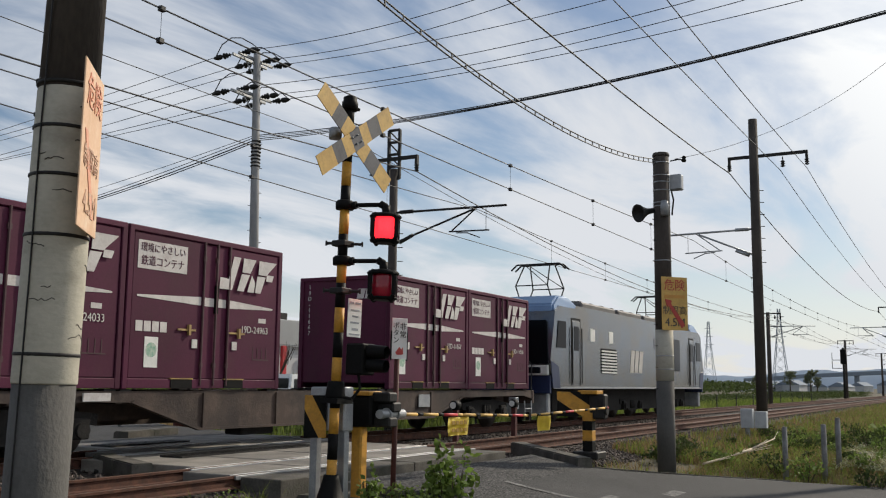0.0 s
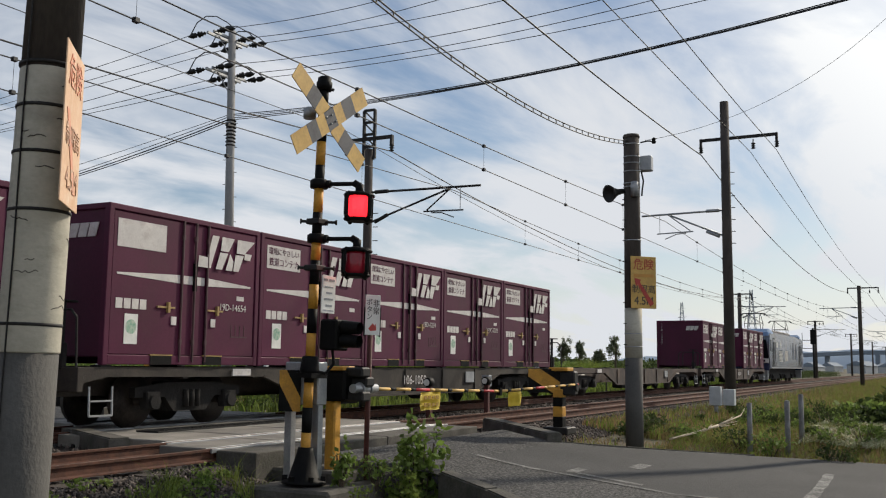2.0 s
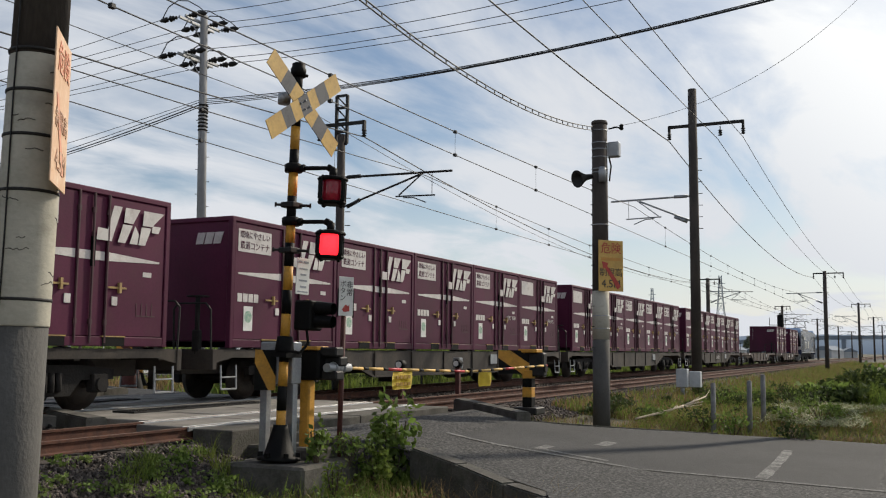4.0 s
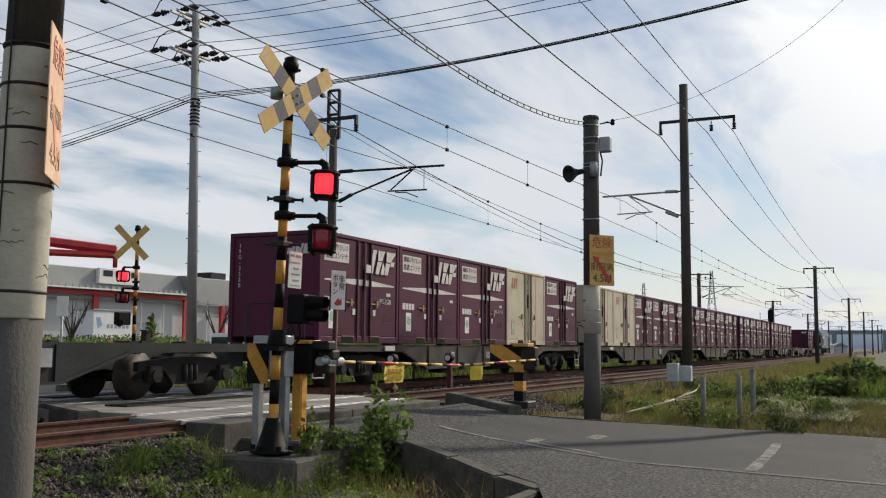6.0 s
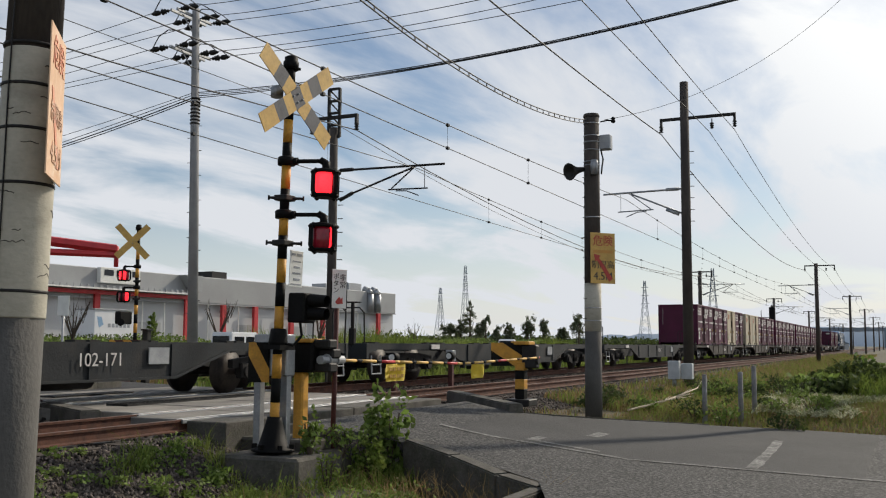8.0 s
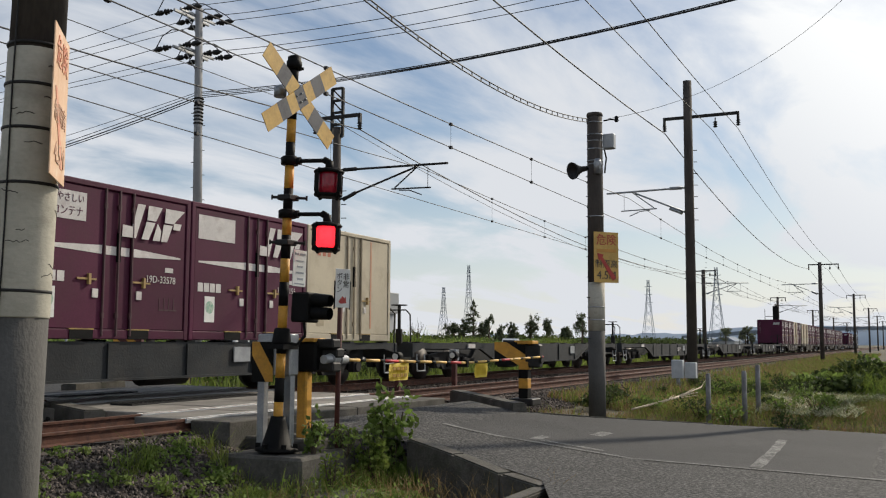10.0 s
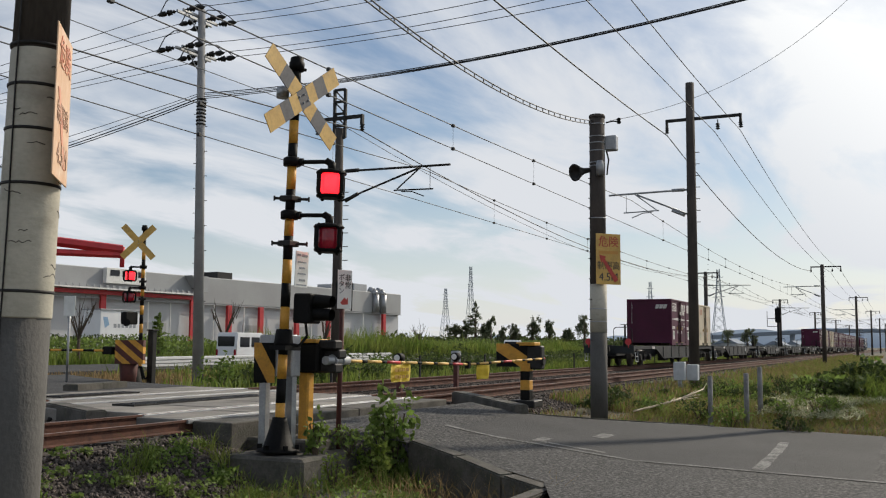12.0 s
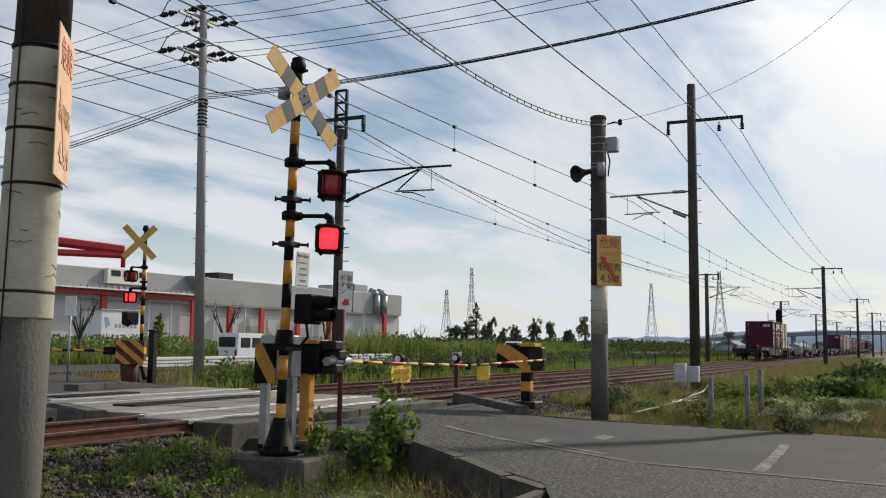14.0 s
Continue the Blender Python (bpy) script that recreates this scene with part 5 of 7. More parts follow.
# ---- trackside bits ----
def trackside():
    c = thing("relay_box", "pale grey relay box on a steel post", "cabinet", m=pose(32.0, 6.78, -0.45))
    bm = B()
    tube(bm, (0, 0, 0), (0, 0, 0.5), 0.07, seg=10)
    part("post", bm, M_STEEL, c)
    for x, w, h in ((0.0, 0.17, 0.72), (0.3, 0.16, 0.62)):
        bm = B()
        box(bm, x - 0.14, x + 0.14, -0.18 - (0.36 if x else 0), 0.18 - (0.36 if x else 0), 0.34, 0.34 + h * 0.82, 0.015)
        part("box", bm, surf("relay_box_grey", (0.52, 0.54, 0.56), (0.42, 0.44, 0.46), 4, 0.6, 0, 0.1, 40), c)
    for x, y, top in ((20.75, 3.78, 0.37), (20.9, 3.08, 0.43), (21.8, 2.93, 0.54)):
        bm = B()
        tube(bm, (x, y, ground_z(x, y) - 0.1), (x + 0.01, y, top), 0.055, 0.05, 8)
        lathe(bm, [(0.052, 0.0), (0.045, 0.02), (0.0, 0.03)], 8, Matrix.Translation((x + 0.01, y, top - 0.004)))
        tagged(link("marker_post", bm, M_POSTGREY), "grey weathered marker post in the grass", "post", "marker posts")
    bm = B()
    pts = [Vector((20.2, 5.25, -0.36)), Vector((22.4, 5.15, -0.33)), Vector((24.6, 5.2, -0.30)), Vector((27.0, 5.1, -0.16))]
    rng = random.Random(77)
    for a, b, r0, r1 in ((pts[0], pts[1], 0.022, 0.03), (pts[1], pts[2], 0.03, 0.026), (pts[2], pts[3], 0.026, 0.014)):
        tube(bm, a, b, r0, r1, 7)
    log = tagged(link("fallen_branch", bm, M_WOODGREY), "pale dry fallen branch lying in the grass", "branch")
    for k in range(9):
        s = pts[k % 3].lerp(pts[k % 3 + 1], rng.random())
        bm = B()
        tube(bm, s, s + Vector((rng.uniform(0.4, 1.7), rng.uniform(-0.5, 0.35), rng.uniform(-0.02, 0.16))), 0.013, 0.005, 5)
        part("twig", bm, M_WOODGREY, log)
    bm = B()
    box(bm, 23.4, 24.2, 2.4, 2.95, -0.5, -0.22, 0.02)
    tagged(link("concrete_slab", bm, M_CONCRETE), "small pale concrete slab in the grass", "slab")
    for x, y in ((20.23, 10.78), (23.42, 10.8)):
        d = thing("obstacle_sensor", "dark trackside sensor on a short post between the tracks", "sensor", "trackside sensors", pose(x, y, -0.25))
        bm = B()
        box(bm, -0.06, 0.06, -0.06, 0.06, 0, 0.82, 0.01)
        part("post", bm, M_RUSTRED, d)
        bm = B()
        lathe(bm, [(0.09, 0), (0.11, 0.02), (0.11, 0.2), (0.05, 0.22)], 14, Matrix.Translation((-0.14, 0, 0.92)) @ Matrix.Rotation(radians(90), 4, "Y"))
        part("head", bm, M_BLACK, d)
        bm = B()
        lathe(bm, [(0.075, 0), (0.075, 0.01)], 14, Matrix.Translation((-0.155, 0, 0.92)) @ Matrix.Rotation(radians(90), 4, "Y"))
        part("lens", bm, M_SIGNW, d)
    bm = B()
    box(bm, 23.62, 23.84, 10.85, 11.05, 0.52, 0.82, 0.015)
    box(bm, 23.70, 23.75, 10.92, 10.97, -0.25, 0.52)
    tagged(link("sensor_box", bm, M_STEEL), "grey steel box beside the trackside sensor", "cabinet")
    # slim dark fence posts on the far shoulder
    proto = None
    for k in range(15):
        x = 24.0 + 5.6 * k
        if proto is None:
            proto = thing("fence_post", "slim dark trackside post", "post", "far fence posts", pose(x, 15.0, -0.4))
            bm = B()
            box(bm, -0.03, 0.03, -0.03, 0.03, 0, 1.0)
            part("stake", bm, M_STEELDARK, proto)
        else:
            copy_thing(proto, pose(x, 15.0, -0.4))
    # crossing lamp signal far down the line
    s = thing("line_signal", "distant dark railway colour-light signal with cage", "railway signal", m=pose(128.5, 14.9, -0.4))
    bm = B()
    tube(bm, (0, 0, 0), (0, 0, 6.4), 0.14, seg=8)
    part("post", bm, M_STEELDARK, s)
    bm = B()
    box(bm, -0.2, 0.2, -0.35, 0.35, 4.4, 6.2, 0.08)
    part("head", bm, M_BLACK, s)
    bm = B()
    for z in (3.9, 4.9):
        path_tube(bm, [(0, 0.2, z), (0, 1.3, z), (0, 1.3, z + 0.9)], 0.04, 5)
    part("cage", bm, M_STEELDARK, s)


trackside()


# ---- the goods train ----
TRAIN0 = 16.25                    # centre of the first wagon at the clip's start
PITCH = 20.4
MOVING = []                       # (thing, offset along the train, y, z)
FLOOR = 1.02
CL, CW, CH = 3.715, 2.45, 2.5
SLOT = 3.745


def run(t):
    return 22.6 * t - 0.06 * t * t + 0.4 * max(0.0, 1 - t / 2.2) + 0.22 * max(0.0, 1 - abs(t - 5.8) / 2.4)


def logo_shapes(parent, x, z, h, y, t=0.004):
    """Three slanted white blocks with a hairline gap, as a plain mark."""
    s = h * 0.22
    def quad(a, b, c, d):
        bm = B()
        poly(bm, [(x + p[0] * h * 1.3, y, z + p[1] * h) for p in (a, b, c, d)], (0, -t, 0))
        part("mark_block", bm, M_WHITE, parent, "white slanted block")
    quad((0.00, 0.00), (0.42, 0.00), (0.50, 0.30), (0.02, 0.34))
    quad((0.30, 0.30), (0.50, 0.30), (0.70, 1.00), (0.46, 1.00))
    quad((0.60, 0.00), (0.82, 0.00), (1.02, 0.52), (0.74, 0.52))
    quad((0.76, 0.57), (1.04, 0.57), (1.24, 1.00), (0.80, 1.00))
    quad((0.95, 0.00), (1.18, 0.00), (1.22, 0.30), (1.10, 0.52))
    quad((1.22, 0.00), (1.42, 0.00), (1.60, 0.52), (1.30, 0.52))
    quad((1.33, 0.57), (1.62, 0.57), (2.00, 1.00), (1.36, 1.00))
    quad((1.62, 0.40), (1.84, 0.40), (1.90, 0.60), (1.64, 0.60))


def container(material, cream=False, lettered=True):
    """One twelve-foot container, base at z 0, long side along x; the camera's side is -y."""
    kind = "cream-painted steel goods container with side doors" if cream else "maroon steel goods container with white markings and side doors"
    c = thing("goods_container", kind, "container", "containers on the train")
    hx, hy = CL / 2, CW / 2
    bm = B()
    box(bm, -hx + 0.04, hx - 0.04, -hy + 0.05, hy - 0.05, 0.12, CH - 0.03, 0.02)
    part("body", bm, material, c)
    bm = B()
    box(bm, -hx, hx, -hy, hy, CH - 0.10, CH - 0.005, 0.015)
    part("roof", bm, material, c)
    for x in (-hx, hx - 0.11):
        for y in (-hy, hy - 0.11):
            bm = B()
            box(bm, x, x + 0.11, y, y + 0.11, 0.0, CH - 0.06, 0.012)
            part("corner_post", bm, material, c)
    for y in (-hy + 0.005, hy - 0.105):
        bm = B()
        box(bm, -hx + 0.1, hx - 0.1, y, y + 0.1, 0.01, 0.16, 0.01)
        part("bottom_rail", bm, material, c)
    # side panels and door leaves with their upright bars
    xs = (-hx + 0.12, -0.20, 0.42, hx - 0.12)
    for a, b in ((xs[0], xs[1]), (xs[2], xs[3])):
        bm = B()
        box(bm, a, b, -hy + 0.018, -hy + 0.06, 0.17, CH - 0.11, 0.008)
        part("side_door", bm, material, c)
    bm = B()
    box(bm, xs[1] + 0.02, xs[2] - 0.02, -hy + 0.03, -hy + 0.07, 0.17, CH - 0.11, 0.008)
    part("centre_panel", bm, material, c)
    for x in (xs[1], 0.11, xs[2]):
        bm = B()
        tube(bm, (x, -hy + 0.0, 0.06), (x, -hy + 0.0, CH - 0.08), 0.022, seg=6)
        box(bm, x - 0.035, x + 0.035, -hy - 0.012, -hy + 0.03, 0.35, 0.43)
        box(bm, x - 0.035, x + 0.035, -hy - 0.012, -hy + 0.03, 2.1, 2.18)
        part("locking_bar", bm, surf("locking_bar_maroon", (0.075, 0.025, 0.032), (0.055, 0.02, 0.025), 3, 0.6) if not cream else surf("locking_bar_tan", (0.36, 0.30, 0.21), (0.28, 0.23, 0.16), 3, 0.6), c)
    bm = B()
    box(bm, 0.085, 0.145, -hy - 0.018, -hy + 0.03, 1.25, 1.72)
    part("latch_plate", bm, M_BLACK, c)
    for x in (-0.55, 0.66):
        bm = B()
        box(bm, x - 0.2, x + 0.2, -hy - 0.008, -hy + 0.03, 0.93, 0.96)
        box(bm, x + 0.02, x + 0.07, -hy - 0.03, -hy + 0.03, 0.86, 1.03)
        part("door_handle", bm, surf("handle_brass", (0.42, 0.28, 0.10), (0.3, 0.2, 0.08), 8, 0.55), c)
    for x in (-0.62, 0.62):
        bm = B()
        box(bm, x - 0.24, x + 0.24, -hy - 0.004, -hy + 0.05, 0.012, 0.155)
        part("fork_pocket", bm, M_BLACK, c)
        bm = B()
        box(bm, x - 0.25, x + 0.25, -hy - 0.010, -hy + 0.05, 0.155, 0.175)
        part("pocket_rim", bm, surf("pocket_rim", (0.45, 0.33, 0.08), (0.2, 0.12, 0.06), 6, 0.7), c)
    y = -hy + 0.016
    if not cream:
        bm = B()
        poly(bm, [(-hx + 0.22, y, 1.405), (xs[1] - 0.04, y, 1.36), (xs[1] - 0.04, y, 1.50), (-hx + 0.22, y, 1.435)], (0, -0.004, 0))
        poly(bm, [(xs[1] + 0.04, y + 0.012, 1.36), (xs[2] - 0.04, y + 0.012, 1.36), (xs[2] - 0.04, y + 0.012, 1.50), (xs[1] + 0.04, y + 0.012, 1.50)], (0, -0.004, 0))
        poly(bm, [(xs[2] + 0.04, y, 1.36), (hx - 0.24, y, 1.405), (hx - 0.24, y, 1.435), (xs[2] + 0.04, y, 1.50)], (0, -0.004, 0))
        part("stripe", bm, M_WHITE, c, "white tapering stripe")
        logo_shapes(c, 0.16, 1.68, 0.58, y - 0.026)
        bm = B()
        box(bm, -hx + 0.20, -hx + 1.26, y - 0.004, y, 1.84, 2.28)
        part("notice_board", bm, M_WHITE, c, "white lettered panel")
        for k in range(4):
            bm = B()
            box(bm, -hx + 0.22 + 0.17 * k, -hx + 0.36 + 0.17 * k, y - 0.004, y, 0.88, 1.04)
            part("lettering_bar", bm, M_WHITE, c, "white lettering bar")
        bm = B()
        box(bm, hx - 0.62, hx - 0.42, y - 0.004, y, 1.16, 1.24)
        part("data_plate", bm, M_WHITE, c)
        bm = B()
        box(bm, hx - 0.75, hx - 0.3, y - 0.003, y, 0.50, 0.52)
        for k in range(4):
            box(bm, hx - 0.75 + 0.12 * k, hx - 0.735 + 0.12 * k, y - 0.003, y, 0.50, 0.72)
        part("data_lines", bm, surf("faint_lines", (0.07, 0.03, 0.035), (0.06, 0.025, 0.03), 4, 0.7), c)
        ye = -hx + 0.03
        bm = B()
        for k in range(3):
            z0, z1 = 1.98, 2.20
            o = 0.34 - k * 0.21
            poly(bm, [(ye, -0.28 - hy * 0.32 + o + 0.0, z0), (ye, -0.28 - hy * 0.32 + o - 0.17, z0), (ye, -0.28 - hy * 0.32 + o - 0.24, z1), (ye, -0.28 - hy * 0.32 + o - 0.05, z1)], (-0.012, 0, 0))
        part("end_mark", bm, M_WHITE, c, "small white slanted mark")
    else:
        bm = B()
        for k in range(3):
            poly(bm, [(-hx + 0.42 + 0.2 * k, y, 1.86), (-hx + 0.54 + 0.2 * k, y, 1.86), (-hx + 0.58 + 0.2 * k, y, 2.2), (-hx + 0.46 + 0.2 * k, y, 2.2)], (0, -0.004, 0))
        part("mark", bm, M_ORANGELET, c, "rust-red painted mark")
        bm = B()
        box(bm, hx - 1.0, hx - 0.93, y - 0.004, y, 0.3, 2.36)
        part("red_band", bm, surf("faded_red_band", (0.55, 0.26, 0.16), (0.5, 0.3, 0.2), 5, 0.7), c, "faded red upright band")
    bm = B()
    box(bm, -hx + 0.42, -hx + 0.70, y - 0.004, y, 0.33, 0.80)
    part("sticker", bm, M_SIGNW if not cream else surf("tan_ink", (0.42, 0.35, 0.24), (0.35, 0.3, 0.2), 5, 0.7), c, "pale sticker")
    bm = B()
    lathe(bm, [(0.115, 0), (0.115, 0.003)], 16, Matrix.Translation((-hx + 0.56, y - 0.003, 0.60)) @ Matrix.Rotation(radians(90), 4, "X"))
    part("emblem", bm, M_GREEN, c, "round green emblem")
    for x in (-0.42, 0.55):
        bm = B()
        box(bm, x, x + 0.12, y - 0.016, y, 0.66, 0.8)
        part("tag", bm, M_WHITE, c)
    return c


def bogie(parent, x):
    g = new("bogie")
    g.parent = parent
    g.matrix_basis = pose(x, 0, 0)
    for s in (-1, 1):
        bm = B()
        y = s * 0.98
        poly(bm, [(-1.3, y, 0.50), (-0.62, y, 0.50), (-0.4, y, 0.26), (0.4, y, 0.26), (0.62, y, 0.50), (1.3, y, 0.50), (1.3, y, 0.66), (0.5, y, 0.74), (-0.5, y, 0.74), (-1.3, y, 0.66)], (0, 0.12 * -s, 0))
        for w in (-0.95, 0.95):
            box(bm, w - 0.16, w + 0.16, y - 0.08, y + 0.08, 0.30, 0.60, 0.02)
            tube(bm, (w, y - 0.13, 0.43), (w, y + 0.13, 0.43), 0.12, seg=10)
        for k in (-0.14, 0, 0.14):
            tube(bm, (k, y - 0.02, 0.33), (k, y - 0.02, 0.62), 0.055, seg=8)
        part("side_frame", bm, M_BOGIE, g)
    bm = B()
    box(bm, -0.25, 0.25, -0.95, 0.95, 0.48, 0.74, 0.02)
    part("bolster", bm, M_BOGIE, g)
    for w in (-0.95, 0.95):
        bm = B()
        tube(bm, (w, -0.9, 0.43), (w, 0.9, 0.43), 0.075, seg=10)
        for s in (-1, 1):
            lathe(bm, [(0.15, 0.0), (0.36, 0.01), (0.36, 0.05), (0.425, 0.05), (0.43, 0.14), (0.455, 0.15), (0.455, 0.175), (0.2, 0.175)], 24,
                  Matrix.Translation((w, s * 0.665, 0.43)) @ Matrix.Rotation(radians(90 * s), 4, "X"))
        part("wheelset", bm, M_WHEEL, g)
    return g


def wagon(material, label):
    w = thing("flat_wagon", label, "railway wagon", "wagons of the train")
    for s in (-1, 1):
        y = s * 1.18
        bm = B()
        poly(bm, [(-9.7, y, 0.74), (-9.2, y, 0.84), (-5.4, y, 0.82), (-3.9, y, 0.36), (3.9, y, 0.36), (5.4, y, 0.82), (9.2, y, 0.84), (9.7, y, 0.74), (9.7, y, 0.99), (-9.7, y, 0.99)], (0, -0.05 * s, 0))
        for z, t in ((0.99, 0.03),):
            box(bm, -9.72, 9.72, min(y, y - 0.16 * s), max(y, y - 0.16 * s), z - t, z)
        poly(bm, [(-5.4, y, 0.82), (-3.9, y, 0.36), (3.9, y, 0.36), (5.4, y, 0.82), (5.32, y, 0.85), (3.86, y, 0.40), (-3.86, y, 0.40), (-5.32, y, 0.85)], (0, 0.05 * s, 0))
        for x in (-3.8, -1.9, 0, 1.9, 3.8):
            box(bm, x - 0.02, x + 0.02, min(y, y + 0.035 * s), max(y, y + 0.035 * s), 0.40, 0.96)
        part("side_sill", bm, material, w)
    bm = B()
    box(bm, -9.6, 9.6, -0.32, 0.32, 0.52, 0.97)
    part("centre_sill", bm, material, w)
    x = -9.3
    while x < 9.4:
        bm = B()
        box(bm, x - 0.06, x + 0.06, -1.16, 1.16, 0.80, 0.975)
        part("cross_beam", bm, material, w)
        x += 1.86
    for k in range(5):
        for e in (-1, 1):
            for s in (-1, 1):
                bm = B()
                xx = (k - 2) * SLOT + e * 1.72
                box(bm, xx - 0.11, xx + 0.11, s * 1.06 - 0.11, s * 1.06 + 0.11, 0.985, FLOOR)
                box(bm, xx - 0.05, xx + 0.05, s * 1.06 - 0.05, s * 1.06 + 0.05, FLOOR - 0.005, FLOOR + 0.004)
                part("twist_lock", bm, M_STEELDARK, w)
    for e in (-1, 1):
        bm = B()
        box(bm, e * 9.72 - 0.06, e * 9.72 + 0.06, -1.2, 1.2, 0.62, 0.99, 0.01)
        part("end_beam", bm, material, w)
        bm = B()
        tube(bm, (e * 9.7, 0, 0.80), (e * 10.1, 0, 0.80), 0.10, seg=8)
        box(bm, e * 10.12 - 0.09, e * 10.12 + 0.09, -0.15, 0.15, 0.66, 0.94, 0.03)
        part("coupler", bm, M_BOGIE, w)
        for s in (-1, 1):
            bm = B()
            path_tube(bm, [(e * 9.55, s * 1.2, 0.7), (e * 9.55, s * 1.22, 0.26), (e * 9.1, s * 1.22, 0.26), (e * 9.1, s * 1.2, 0.7)], 0.018)
            path_tube(bm, [(e * 9.55, s * 1.22, 0.48), (e * 9.1, s * 1.22, 0.48)], 0.014)
            part("step", bm, M_STEEL, w, "pale steel footstep")
        bm = B()
        path_tube(bm, [(e * 9.74, -1.12, 0.9), (e * 9.78, -1.12, 1.72), (e * 9.78, -1.0, 1.84), (e * 9.78, -0.35, 1.84), (e * 9.78, -0.25, 1.74), (e * 9.74, -0.25, 0.9)], 0.019)
        part("handrail", bm, M_STEELDARK, w)
    bm = B()
    box(bm, 3.2, 3.7, -1.225, -1.2, 0.62, 0.9)
    part("route_box", bm, M_STEEL, w)
    bm = B()
    box(bm, -6.3, -5.8, -1.23, -1.2, 0.845, 0.965)
    part("data_plate", bm, M_WHITE, w)
    bm = B()
    tube(bm, (1.2, -0.75, 0.42), (2.3, -0.75, 0.42), 0.19, seg=12)
    part("air_tank", bm, M_BOGIE, w)
    bm = B()
    box(bm, -2.6, -1.7, -1.0, -0.6, 0.22, 0.62, 0.03)
    part("brake_gear", bm, M_BOGIE, w)
    bm = B()
    tube(bm, (-9.74, -0.78, 0.9), (-9.74, -0.78, 1.95), 0.045, seg=8)
    box(bm, -9.80, -9.68, -0.86, -0.70, 0.95, 1.35, 0.02)
    for k in range(12):
        a, b = k * math.tau / 12, (k + 1) * math.tau / 12
        tube(bm, (-9.74 + 0.2 * math.cos(a), -0.78 + 0.2 * math.sin(a), 1.97), (-9.74 + 0.2 * math.cos(b), -0.78 + 0.2 * math.sin(b), 1.97), 0.014, seg=5)
        if k % 3 == 0:
            tube(bm, (-9.74, -0.78, 1.97), (-9.74 + 0.2 * math.cos(a), -0.78 + 0.2 * math.sin(a), 1.97), 0.012, seg=5)
    part("hand_brake", bm, M_BOGIE, w, "upright hand brake with wheel")
    for x in (-7.1, 7.1):
        bogie(w, x)
    return w


M_CABGLASS = glass("cab_glass", (0.006, 0.007, 0.009), 0.12)
M_CABGLASS.node_tree.nodes["Principled BSDF"].inputs["Specular IOR Level"].default_value = 0.04


